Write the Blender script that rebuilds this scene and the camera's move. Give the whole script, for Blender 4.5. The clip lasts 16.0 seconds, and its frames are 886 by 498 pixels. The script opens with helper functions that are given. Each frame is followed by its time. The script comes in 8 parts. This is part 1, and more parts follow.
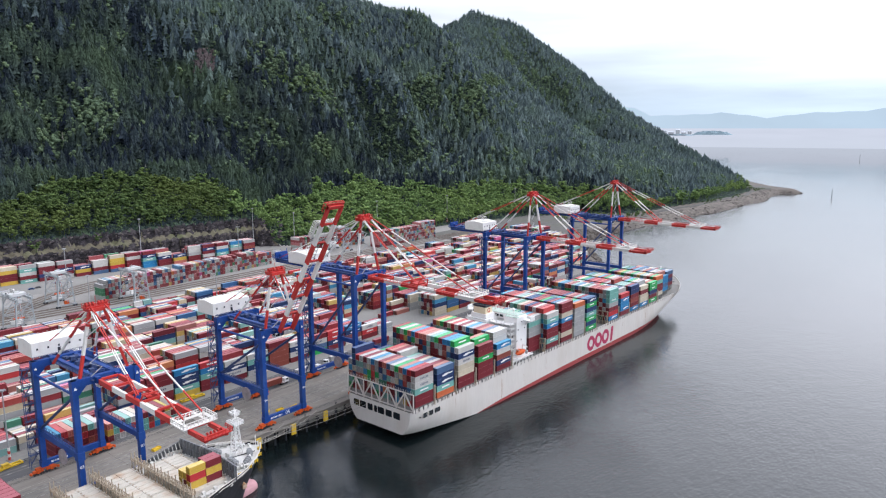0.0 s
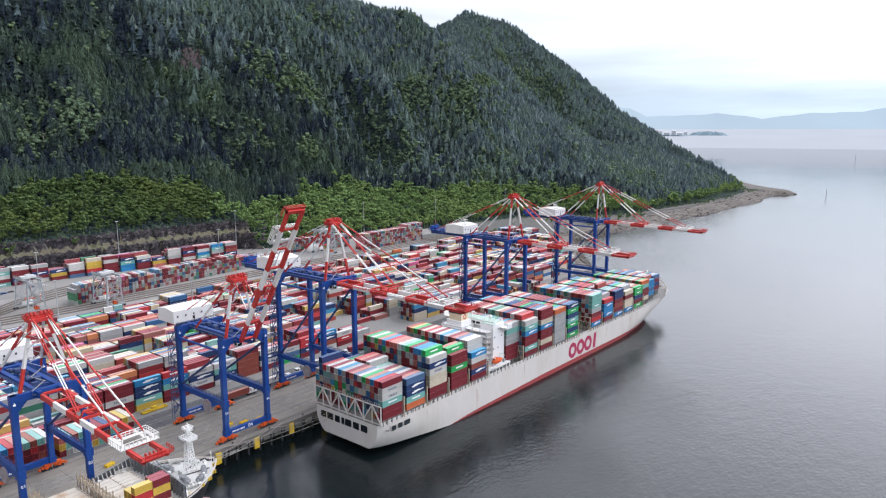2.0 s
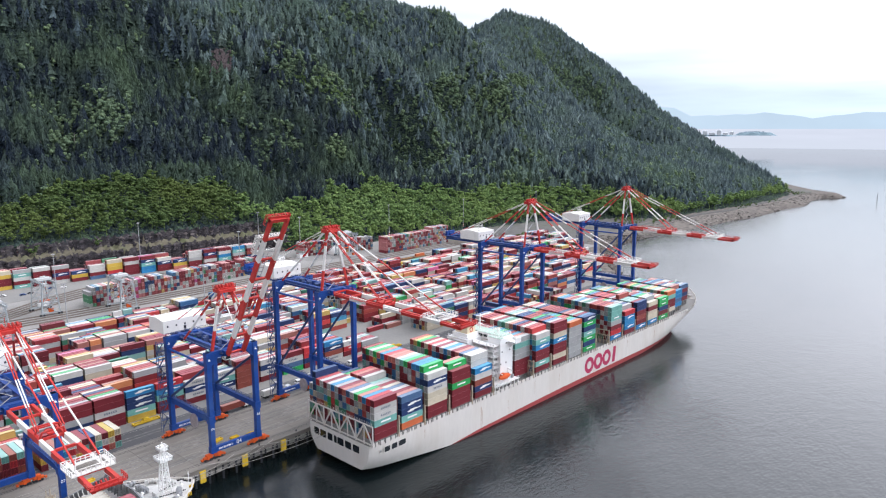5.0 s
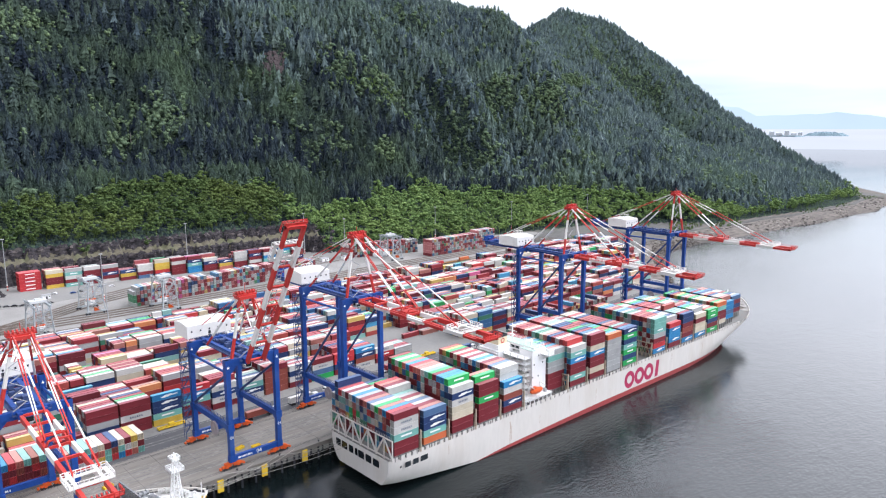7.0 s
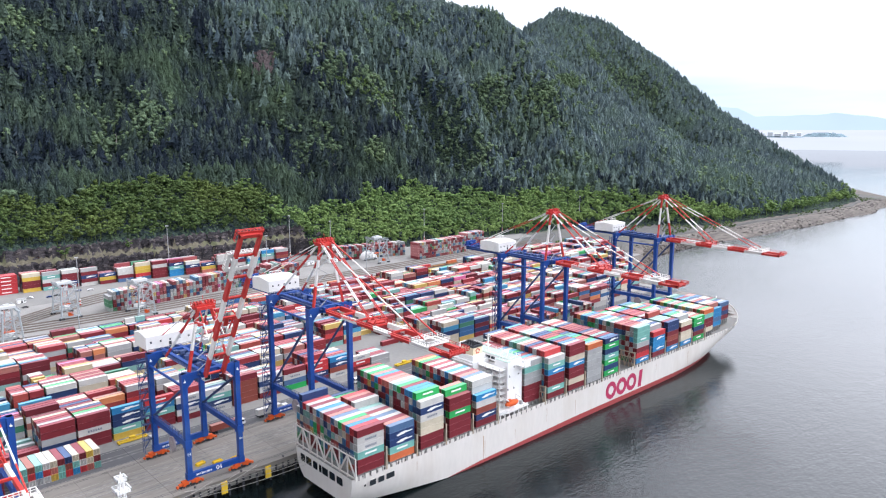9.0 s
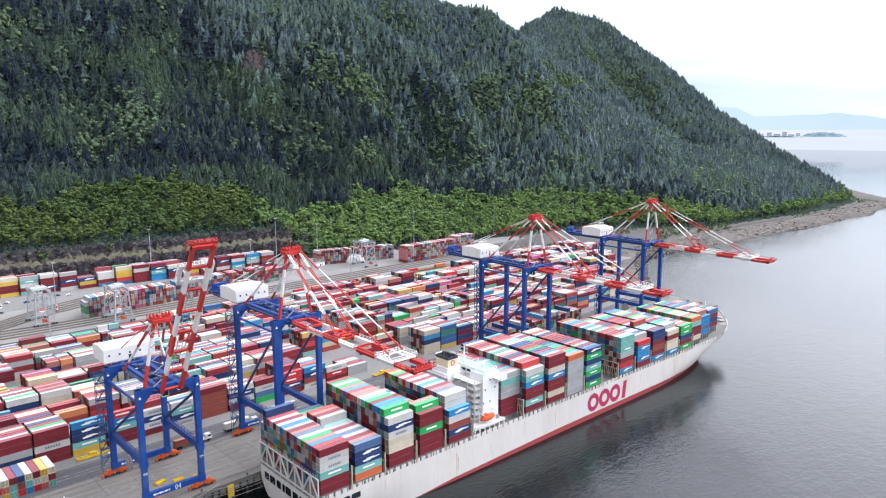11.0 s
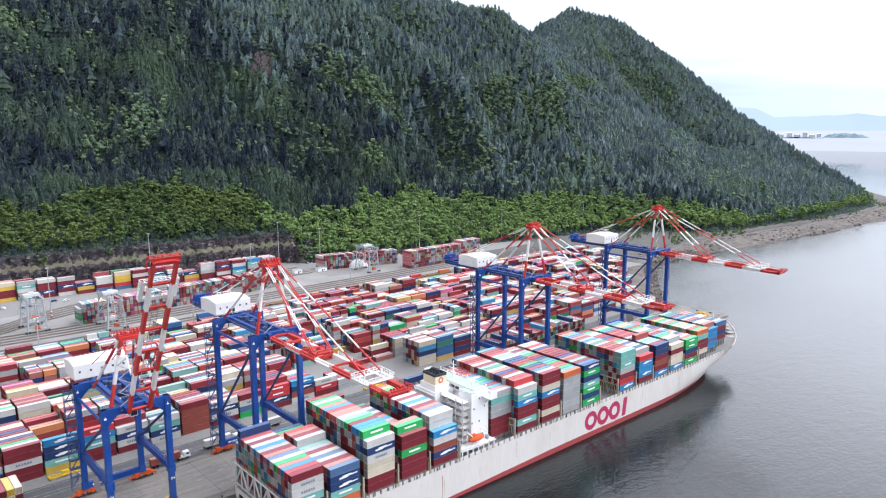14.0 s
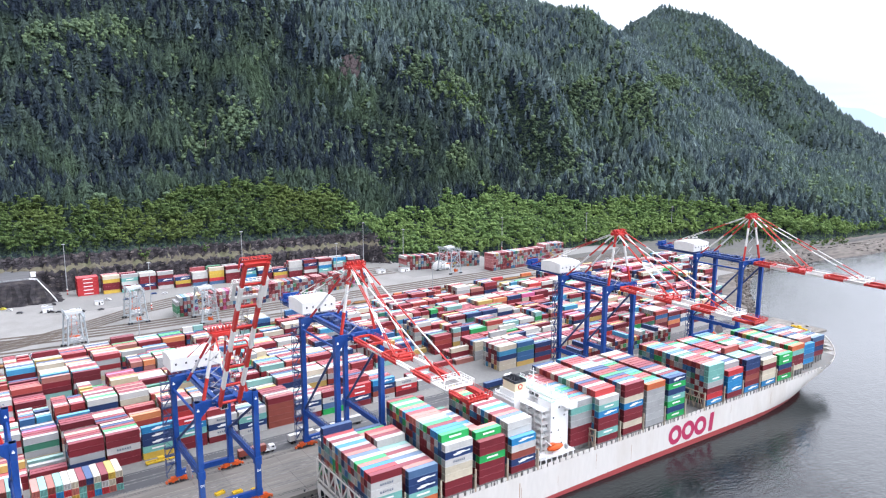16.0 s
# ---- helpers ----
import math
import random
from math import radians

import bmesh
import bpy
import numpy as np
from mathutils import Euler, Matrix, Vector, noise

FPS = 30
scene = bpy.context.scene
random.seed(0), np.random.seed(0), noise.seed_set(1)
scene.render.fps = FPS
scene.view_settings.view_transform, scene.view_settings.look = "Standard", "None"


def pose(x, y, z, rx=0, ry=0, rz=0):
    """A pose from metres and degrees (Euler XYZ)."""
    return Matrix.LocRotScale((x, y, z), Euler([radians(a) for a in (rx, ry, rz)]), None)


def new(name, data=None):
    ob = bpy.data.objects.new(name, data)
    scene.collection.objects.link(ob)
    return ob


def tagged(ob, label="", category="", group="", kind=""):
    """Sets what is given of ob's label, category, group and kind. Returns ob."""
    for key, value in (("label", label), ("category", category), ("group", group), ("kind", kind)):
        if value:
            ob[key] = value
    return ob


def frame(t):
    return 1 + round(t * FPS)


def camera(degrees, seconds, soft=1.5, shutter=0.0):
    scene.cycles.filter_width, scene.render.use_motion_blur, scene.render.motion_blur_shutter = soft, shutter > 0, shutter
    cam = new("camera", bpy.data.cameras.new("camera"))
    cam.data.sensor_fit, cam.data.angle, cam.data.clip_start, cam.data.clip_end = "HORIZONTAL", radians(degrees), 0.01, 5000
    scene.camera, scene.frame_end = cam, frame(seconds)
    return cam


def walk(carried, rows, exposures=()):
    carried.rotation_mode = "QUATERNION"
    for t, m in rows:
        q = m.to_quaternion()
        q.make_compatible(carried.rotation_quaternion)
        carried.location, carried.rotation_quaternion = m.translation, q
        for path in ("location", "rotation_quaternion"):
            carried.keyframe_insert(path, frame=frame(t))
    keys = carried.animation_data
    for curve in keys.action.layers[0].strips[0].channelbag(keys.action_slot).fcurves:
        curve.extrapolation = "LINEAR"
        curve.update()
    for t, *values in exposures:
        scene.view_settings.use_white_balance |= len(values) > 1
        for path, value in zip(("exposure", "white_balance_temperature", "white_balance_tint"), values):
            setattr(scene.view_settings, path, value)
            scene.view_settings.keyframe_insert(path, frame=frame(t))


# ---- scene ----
cam = camera(64.0, 16.0, soft=1.2)
METRES, EYE, TILT, LEAN, TURN = 117.5, 132.3, 0.0, 0.0, 39.2
ROWS = [
    (0.0, 0.0, 0.0, 0.0, -0.02, -9.92, 0.12),
    (0.5, 0.0262, 0.0274, -0.0018, -0.04, -9.9, 0.1),
    (1.0, 0.0523, 0.0552, -0.0024, -0.05, -9.88, 0.1),
    (1.5, 0.078, 0.0831, -0.0026, -0.13, -9.88, 0.1),
    (2.0, 0.1036, 0.1112, -0.0008, -0.22, -9.87, 0.11),
    (2.5, 0.129, 0.1391, 0.0009, -0.3, -9.86, 0.11),
    (3.0, 0.154, 0.1675, 0.0021, -0.38, -9.86, 0.12),
    (5.5, 0.2769, 0.2999, 0.0134, 4.64, -9.89, 0.17),
    (6.0, 0.3017, 0.328, 0.0161, 6.09, -9.88, 0.19),
    (6.5, 0.3257, 0.3566, 0.0178, 7.14, -9.86, 0.18),
    (7.0, 0.3497, 0.3854, 0.021, 7.78, -9.86, 0.19),
    (7.5, 0.3738, 0.414, 0.0239, 7.85, -9.86, 0.15),
    (8.0, 0.396, 0.4439, 0.0264, 7.8, -9.86, 0.11),
    (8.5, 0.4179, 0.4726, 0.0299, 7.78, -9.87, 0.09),
    (9.0, 0.4397, 0.5024, 0.0323, 7.77, -9.88, 0.07),
    (11.5, 0.5452, 0.6491, 0.0517, 7.78, -9.93, 0.06),
    (12.0, 0.5655, 0.6799, 0.0541, 7.76, -9.91, 0.07),
    (12.5, 0.5852, 0.7107, 0.0571, 7.94, -9.91, 0.08),
    (13.0, 0.602, 0.7381, 0.0606, 7.91, -9.89, 0.06),
    (13.5, 0.6087, 0.7535, 0.0643, 8.19, -9.89, 0.04),
    (14.0, 0.6108, 0.7584, 0.0683, 9.16, -9.89, 0.06),
    (14.5, 0.609, 0.758, 0.0727, 10.72, -9.88, 0.04),
    (15.0, 0.609, 0.7581, 0.0774, 12.84, -9.87, 0.01),
    (15.5, 0.6089, 0.7581, 0.0821, 14.7, -9.88, 0.0),
    (16.0, 0.6101, 0.7586, 0.0867, 15.91, -9.87, -0.05),
]
walk(cam, [(t, pose(0, 0, EYE, TILT, LEAN, TURN) @ pose(METRES * x, METRES * y, METRES * z, 90 + pitch, roll, yaw)) for t, x, y, z, yaw, pitch, roll in ROWS],
     [(0.0, -0.57, 6080, 15), (3.0, -0.54, 6110, 15), (5.5, -0.37, 6120, 15), (7.0, -0.20, 6100, 15), (9.0, -0.15, 6080, 15), (12.5, -0.24, 6040, 15), (14, -0.22, 6020, 15), (16.0, 0.02, 5980, 15)])

# ---- world, sun ----
SUN_EL, SUN_ROT = 58.0, 28.0
world = bpy.data.worlds.new("world")
scene.world = world
world.use_nodes = True
wn, wl = world.node_tree.nodes, world.node_tree.links
wn.clear()
w_out = wn.new("ShaderNodeOutputWorld")
w_bg = wn.new("ShaderNodeBackground")
w_sky = wn.new("ShaderNodeTexSky")
w_sky.sky_type = "NISHITA"
w_sky.sun_disc = False
w_sky.sun_elevation, w_sky.sun_rotation = radians(SUN_EL), radians(SUN_ROT)
w_sky.air_density, w_sky.dust_density = 1.0, 2.0
# an overcast deck: palest overhead, bluish and streaked towards the horizon
w_tc = wn.new("ShaderNodeTexCoord")
w_sep = wn.new("ShaderNodeSeparateXYZ")
w_grad = wn.new("ShaderNodeValToRGB")
stops = [(0.0, (12.4, 14.9, 16.6)), (0.03, (13.2, 15.7, 17.4)), (0.08, (16.4, 18.4, 19.6)), (0.16, (24.0, 25.2, 26.0)), (0.25, (38.0, 38.6, 39.4)), (0.5, (36.0, 36.6, 37.5)), (1.0, (21.0, 21.7, 22.5))]
for i, (at, c) in enumerate(stops):
    e = w_grad.color_ramp.elements[i] if i < 2 else w_grad.color_ramp.elements.new(at)
    e.position, e.color = at, (*c, 1)
w_map = wn.new("ShaderNodeMapping")
w_map.inputs["Scale"].default_value = (1.5, 1.5, 15.0)
w_noise = wn.new("ShaderNodeTexNoise")
w_noise.inputs["Scale"].default_value = 2.2
w_noise.inputs["Detail"].default_value = 7.0
w_val = wn.new("ShaderNodeMapRange")
w_val.inputs["From Min"].default_value, w_val.inputs["From Max"].default_value = 0.35, 0.68
w_val.inputs["To Min"].default_value, w_val.inputs["To Max"].default_value = 0.86, 1.14
w_mul = wn.new("ShaderNodeVectorMath")
w_mul.operation = "SCALE"
w_mix = wn.new("ShaderNodeMixRGB")
w_mix.inputs[0].default_value = 0.92
wl.new(w_tc.outputs["Generated"], w_sep.inputs["Vector"])
wl.new(w_sep.outputs["Z"], w_grad.inputs["Fac"])
wl.new(w_tc.outputs["Generated"], w_map.inputs["Vector"])
wl.new(w_map.outputs["Vector"], w_noise.inputs["Vector"])
wl.new(w_noise.outputs["Fac"], w_val.inputs["Value"])
wl.new(w_grad.outputs["Color"], w_mul.inputs[0])
# the cloud thins and brightens below the hidden sun
w_dot, w_pos, w_pow, w_glow, w_both = (wn.new("ShaderNodeVectorMath"), wn.new("ShaderNodeMath"), wn.new("ShaderNodeMath"), wn.new("ShaderNodeMath"), wn.new("ShaderNodeMath"))
w_dot.operation, w_pos.operation, w_pow.operation, w_glow.operation, w_both.operation = "DOT_PRODUCT", "MAXIMUM", "POWER", "MULTIPLY_ADD", "MULTIPLY"
w_dot.inputs[1].default_value = (math.cos(radians(35)) * math.sin(radians(SUN_ROT)), math.cos(radians(35)) * math.cos(radians(SUN_ROT)), math.sin(radians(35)))
w_pos.inputs[1].default_value, w_pow.inputs[1].default_value = 0.0, 1.4
w_glow.inputs[1].default_value, w_glow.inputs[2].default_value = 0.95, 0.44
wl.new(w_tc.outputs["Generated"], w_dot.inputs[0])
wl.new(w_dot.outputs["Value"], w_pos.inputs[0])
wl.new(w_pos.outputs[0], w_pow.inputs[0])
wl.new(w_pow.outputs[0], w_glow.inputs[0])
wl.new(w_glow.outputs[0], w_both.inputs[0])
wl.new(w_val.outputs["Result"], w_both.inputs[1])
wl.new(w_both.outputs[0], w_mul.inputs["Scale"])
wl.new(w_sky.outputs["Color"], w_mix.inputs[1])
wl.new(w_mul.outputs["Vector"], w_mix.inputs[2])
wl.new(w_mix.outputs["Color"], w_bg.inputs["Color"])
w_bg.inputs["Strength"].default_value = 0.1
wl.new(w_bg.outputs["Background"], w_out.inputs["Surface"])

sun_data = bpy.data.lights.new("sun", "SUN")
sun_data.energy, sun_data.angle, sun_data.color = 1.9, radians(30), (1.0, 0.96, 0.9)
sun = new("sun", sun_data)
sun.rotation_euler = (radians(90 - SUN_EL), 0, radians(180 - SUN_ROT))


# ---- materials ----
def material(name, color, rough=0.6, metal=0.0, vary=0.12, scale=0.35, fine=4.0, bump=0.0, dirt=None, dirt_amount=0.0,
             spec=0.22, flat=None):
    """A painted or mineral surface: base colour broken at two scales, with grime and fine relief."""
    m = bpy.data.materials.new(name)
    m.use_nodes = True
    n, l = m.node_tree.nodes, m.node_tree.links
    p = n["Principled BSDF"]
    p.inputs["Roughness"].default_value, p.inputs["Metallic"].default_value = rough, metal
    p.inputs["Specular IOR Level"].default_value = spec
    geo = n.new("ShaderNodeNewGeometry")
    big, small = n.new("ShaderNodeTexNoise"), n.new("ShaderNodeTexNoise")
    big.inputs["Scale"].default_value, small.inputs["Scale"].default_value = scale, fine
    big.inputs["Detail"].default_value = small.inputs["Detail"].default_value = 5.0
    place = geo.outputs["Position"]
    if flat:
        lay = n.new("ShaderNodeMapping")
        lay.inputs["Scale"].default_value = flat
        l.new(place, lay.inputs["Vector"])
        place = lay.outputs["Vector"]
    l.new(place, big.inputs["Vector"])
    l.new(place, small.inputs["Vector"])
    add = n.new("ShaderNodeMath")
    add.operation = "ADD"
    l.new(big.outputs["Fac"], add.inputs[0])
    l.new(small.outputs["Fac"], add.inputs[1])
    val = n.new("ShaderNodeMapRange")
    val.inputs["From Min"].default_value, val.inputs["From Max"].default_value = 0.6, 1.4
    val.inputs["To Min"].default_value, val.inputs["To Max"].default_value = 1 - vary, 1 + vary
    l.new(add.outputs[0], val.inputs["Value"])
    hsv = n.new("ShaderNodeHueSaturation")
    hsv.inputs["Color"].default_value = (*color, 1)
    l.new(val.outputs["Result"], hsv.inputs["Value"])
    last = hsv.outputs["Color"]
    if dirt:
        mix, ramp = n.new("ShaderNodeMixRGB"), n.new("ShaderNodeMapRange")
        ramp.inputs["From Min"].default_value, ramp.inputs["From Max"].default_value = 0.5, 0.75
        ramp.inputs["To Min"].default_value, ramp.inputs["To Max"].default_value = 0.0, dirt_amount
        l.new(big.outputs["Fac"], ramp.inputs["Value"])
        l.new(ramp.outputs["Result"], mix.inputs[0])
        l.new(last, mix.inputs[1])
        mix.inputs[2].default_value = (*dirt, 1)
        last = mix.outputs["Color"]
    l.new(last, p.inputs["Base Color"])
    if bump:
        b = n.new("ShaderNodeBump")
        b.inputs["Strength"].default_value, b.inputs["Distance"].default_value = bump, 0.3
        l.new(small.outputs["Fac"], b.inputs["Height"])
        l.new(b.outputs["Normal"], p.inputs["Normal"])
    return m


def island_material(name, colors, rough=0.55, from_object=False, vary=0.1, ribs_pale_top=0.0, broad=0.3, gear=False, near=2.2):
    """Paint that takes one colour of a palette per loose piece (or per object), with grime on top."""
    m = bpy.data.materials.new(name)
    m.use_nodes = True
    n, l = m.node_tree.nodes, m.node_tree.links
    p = n["Principled BSDF"]
    p.inputs["Roughness"].default_value = rough
    p.inputs["Specular IOR Level"].default_value = 0.06 if rough > 0.7 else 0.25
    geo = n.new("ShaderNodeNewGeometry")
    ramp = n.new("ShaderNodeValToRGB")
    ramp.color_ramp.interpolation = "CONSTANT"
    total = sum(w for w, _ in colors)
    at = 0.0
    for i, (w, c) in enumerate(colors):
        e = ramp.color_ramp.elements[i] if i < 2 else ramp.color_ramp.elements.new(at)
        e.position, e.color = at, (*c, 1)
        at += w / total
    if from_object:
        info = n.new("ShaderNodeObjectInfo")
        l.new(info.outputs["Random"], ramp.inputs["Fac"])
    else:
        spread, part_of = n.new("ShaderNodeMath"), n.new("ShaderNodeMath")
        spread.operation, part_of.operation = "MULTIPLY", "FRACT"
        spread.inputs[1].default_value = 173.31
        l.new(geo.outputs["Random Per Island"], spread.inputs[0])
        l.new(spread.outputs[0], part_of.inputs[0])
        l.new(part_of.outputs[0], ramp.inputs["Fac"])
    noise_a, noise_b = n.new("ShaderNodeTexNoise"), n.new("ShaderNodeTexNoise")
    noise_a.inputs["Scale"].default_value, noise_b.inputs["Scale"].default_value = broad, near
    noise_a.inputs["Detail"].default_value = noise_b.inputs["Detail"].default_value = 4.0
    l.new(geo.outputs["Position"], noise_a.inputs["Vector"])
    l.new(geo.outputs["Position"], noise_b.inputs["Vector"])
    add = n.new("ShaderNodeMath")
    l.new(noise_a.outputs["Fac"], add.inputs[0])
    l.new(noise_b.outputs["Fac"], add.inputs[1])
    val = n.new("ShaderNodeMapRange")
    val.inputs["From Min"].default_value, val.inputs["From Max"].default_value = 0.6, 1.4
    val.inputs["To Min"].default_value, val.inputs["To Max"].default_value = 1 - vary, 1 + vary
    l.new(add.outputs[0], val.inputs["Value"])
    hsv = n.new("ShaderNodeHueSaturation")
    l.new(ramp.outputs["Color"], hsv.inputs["Color"])
    l.new(val.outputs["Result"], hsv.inputs["Value"])
    l.new(hsv.outputs["Color"], p.inputs["Base Color"])
    if ribs_pale_top:
        # upward faces are paled: sky light put into the paint, with some bleaching
        sep, face, pale, roof_lift = n.new("ShaderNodeSeparateXYZ"), n.new("ShaderNodeMapRange"), n.new("ShaderNodeMixRGB"), n.new("ShaderNodeGamma")
        roof_lift.inputs["Gamma"].default_value = 0.52
        l.new(hsv.outputs["Color"], roof_lift.inputs["Color"])
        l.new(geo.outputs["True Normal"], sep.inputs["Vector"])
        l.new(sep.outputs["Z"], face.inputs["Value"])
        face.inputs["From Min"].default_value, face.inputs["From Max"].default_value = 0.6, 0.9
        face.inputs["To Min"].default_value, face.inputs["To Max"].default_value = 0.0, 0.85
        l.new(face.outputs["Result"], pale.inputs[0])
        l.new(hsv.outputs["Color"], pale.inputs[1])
        l.new(roof_lift.outputs["Color"], pale.inputs[2])
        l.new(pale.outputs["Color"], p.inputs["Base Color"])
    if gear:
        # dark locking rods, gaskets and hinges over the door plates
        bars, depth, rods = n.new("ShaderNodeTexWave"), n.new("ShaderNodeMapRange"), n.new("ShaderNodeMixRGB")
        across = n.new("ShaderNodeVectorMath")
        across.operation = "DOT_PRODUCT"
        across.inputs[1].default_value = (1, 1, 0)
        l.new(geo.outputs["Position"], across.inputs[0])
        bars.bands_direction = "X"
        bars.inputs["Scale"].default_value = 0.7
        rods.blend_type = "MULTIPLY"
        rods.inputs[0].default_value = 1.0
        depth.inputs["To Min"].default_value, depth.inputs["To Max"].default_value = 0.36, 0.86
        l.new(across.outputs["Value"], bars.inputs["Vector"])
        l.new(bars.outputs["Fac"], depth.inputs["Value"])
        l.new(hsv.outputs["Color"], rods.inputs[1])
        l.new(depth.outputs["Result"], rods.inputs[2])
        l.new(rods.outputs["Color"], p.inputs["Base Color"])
    if ribs_pale_top > 0.26:
        wave = n.new("ShaderNodeTexWave")
        wave.bands_direction = "Y"
        wave.inputs["Scale"].default_value = 1.15
        l.new(geo.outputs["Position"], wave.inputs["Vector"])
        b = n.new("ShaderNodeBump")
        b.inputs["Strength"].default_value, b.inputs["Distance"].default_value = ribs_pale_top, 0.05
        l.new(wave.outputs["Fac"], b.inputs["Height"])
        l.new(b.outputs["Normal"], p.inputs["Normal"])
    return m


BOX_COLORS = [
    (16, (0.17, 0.020, 0.028)), (13, (0.23, 0.030, 0.036)), (9, (0.12, 0.018, 0.025)), (6, (0.32, 0.060, 0.05)),
    (3, (0.46, 0.05, 0.05)), (14, (0.47, 0.46, 0.435)), (11, (0.33, 0.335, 0.335)), (8, (0.50, 0.44, 0.34)),
    (9, (0.022, 0.040, 0.11)), (5, (0.04, 0.11, 0.24)), (4, (0.06, 0.24, 0.40)), (5, (0.20, 0.37, 0.34)),
    (2, (0.04, 0.30, 0.09)), (2, (0.05, 0.17, 0.11)), (4, (0.48, 0.33, 0.10)), (3, (0.50, 0.42, 0.28)),
    (1, (0.52, 0.19, 0.08)), (6, (0.30, 0.12, 0.10)), (0.5, (0.55, 0.12, 0.25)),
]
M_BOX = island_material("container_paint", BOX_COLORS, ribs_pale_top=0.25)
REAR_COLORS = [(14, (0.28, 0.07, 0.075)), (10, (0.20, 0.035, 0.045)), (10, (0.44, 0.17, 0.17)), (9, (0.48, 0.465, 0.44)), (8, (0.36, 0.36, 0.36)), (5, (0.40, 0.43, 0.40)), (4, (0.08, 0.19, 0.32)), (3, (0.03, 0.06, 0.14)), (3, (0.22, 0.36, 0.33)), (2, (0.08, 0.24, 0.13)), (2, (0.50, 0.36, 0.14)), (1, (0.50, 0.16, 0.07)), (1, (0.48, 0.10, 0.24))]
M_REAR = island_material("faded_container_paint", REAR_COLORS, ribs_pale_top=0.25)
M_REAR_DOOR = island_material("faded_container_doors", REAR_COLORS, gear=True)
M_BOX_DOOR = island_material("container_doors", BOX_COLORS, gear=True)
CARGO_COLORS = [
    (11, (0.17, 0.020, 0.028)), (9, (0.23, 0.034, 0.036)), (7, (0.32, 0.060, 0.05)), (3, (0.46, 0.05, 0.05)), (9, (0.47, 0.46, 0.435)), (12, (0.31, 0.32, 0.32)), (6, (0.50, 0.44, 0.34)),
    (10, (0.022, 0.045, 0.12)), (8, (0.04, 0.13, 0.27)), (6, (0.05, 0.25, 0.42)), (9, (0.19, 0.37, 0.33)), (7, (0.03, 0.30, 0.09)), (5, (0.05, 0.17, 0.11)), (1, (0.48, 0.33, 0.10)), (7, (0.36, 0.13, 0.105)), (1, (0.52, 0.19, 0.08)),
]
M_CARGO = island_material("cargo_paint", CARGO_COLORS, ribs_pale_top=0.25)
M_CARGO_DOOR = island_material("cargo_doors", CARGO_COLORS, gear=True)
M_CONCRETE = material("quay_concrete", (0.23, 0.212, 0.188), 0.85, vary=0.25, scale=0.06, fine=0.9, dirt=(0.11, 0.105, 0.10), dirt_amount=0.75, flat=(1, 0.12, 1))
M_LANE = material("apron_asphalt", (0.115, 0.115, 0.12), 0.9, vary=0.2, scale=0.06, fine=0.9, dirt=(0.17, 0.165, 0.16), dirt_amount=0.6, flat=(1, 0.15, 1))
M_ASPHALT = material("yard_paving", (0.245, 0.24, 0.228), 0.9, vary=0.16, scale=0.02, fine=0.6, dirt=(0.15, 0.15, 0.15), dirt_amount=0.6)
M_GRAVEL = material("ballast", (0.27, 0.262, 0.25), 0.95, vary=0.25, scale=0.05, fine=1.5, bump=0.3)
M_BLUE = material("crane_blue", (0.014, 0.058, 0.255), 0.45, vary=0.2, scale=0.12, fine=1.2, dirt=(0.07, 0.12, 0.24), dirt_amount=0.55)
M_RED = material("crane_red", (0.50, 0.040, 0.034), 0.45, vary=0.14, dirt=(0.35, 0.08, 0.06), dirt_amount=0.5)
M_WHITE = material("crane_white", (0.74, 0.73, 0.70), 0.5, vary=0.07, dirt=(0.5, 0.47, 0.42), dirt_amount=0.4)
M_ORANGE = material("bogie_orange", (0.62, 0.10, 0.02), 0.5, vary=0.2, dirt=(0.2, 0.06, 0.03), dirt_amount=0.6)
M_DARK = material("dark_steel", (0.04, 0.042, 0.05), 0.6, vary=0.3)
M_GREY = material("grey_steel", (0.34, 0.35, 0.36), 0.5, vary=0.15)
M_YELLOW = material("yellow_paint", (0.72, 0.48, 0.03), 0.5, vary=0.15, dirt=(0.3, 0.2, 0.05), dirt_amount=0.5)
M_HULL = material("hull_white", (0.64, 0.61, 0.57), 0.5, vary=0.07, scale=0.08, fine=0.7, dirt=(0.44, 0.38, 0.31), dirt_amount=0.45, flat=(1, 1, 0.25))
M_BOOT = material("hull_red", (0.34, 0.06, 0.06), 0.6, vary=0.15, dirt=(0.22, 0.06, 0.05), dirt_amount=0.5)
M_DECK = material("deck_green_grey", (0.23, 0.23, 0.22), 0.8, vary=0.2, dirt=(0.2, 0.1, 0.06), dirt_amount=0.4)
M_HOUSE = material("superstructure_white", (0.82, 0.82, 0.81), 0.45, vary=0.05, dirt=(0.6, 0.56, 0.5), dirt_amount=0.3)
M_MAGENTA = material("emblem_magenta", (0.40, 0.035, 0.095), 0.5)
M_ROCK = material("rock", (0.036, 0.033, 0.037), 0.92, vary=0.8, scale=0.12, fine=1.3, bump=1.0, dirt=(0.10, 0.085, 0.075), dirt_amount=0.7, flat=(1, 1, 3))
M_BENCH = material("dry_grass", (0.125, 0.112, 0.080), 0.95, vary=0.4, scale=0.04, fine=0.5, dirt=(0.07, 0.10, 0.03), dirt_amount=0.7)
M_BLOCKS = island_material("blasted_rock", [(3, (0.060, 0.054, 0.060)), (3, (0.085, 0.075, 0.081)), (2, (0.035, 0.032, 0.036)), (1, (0.13, 0.112, 0.108))], rough=0.9, vary=0.5)
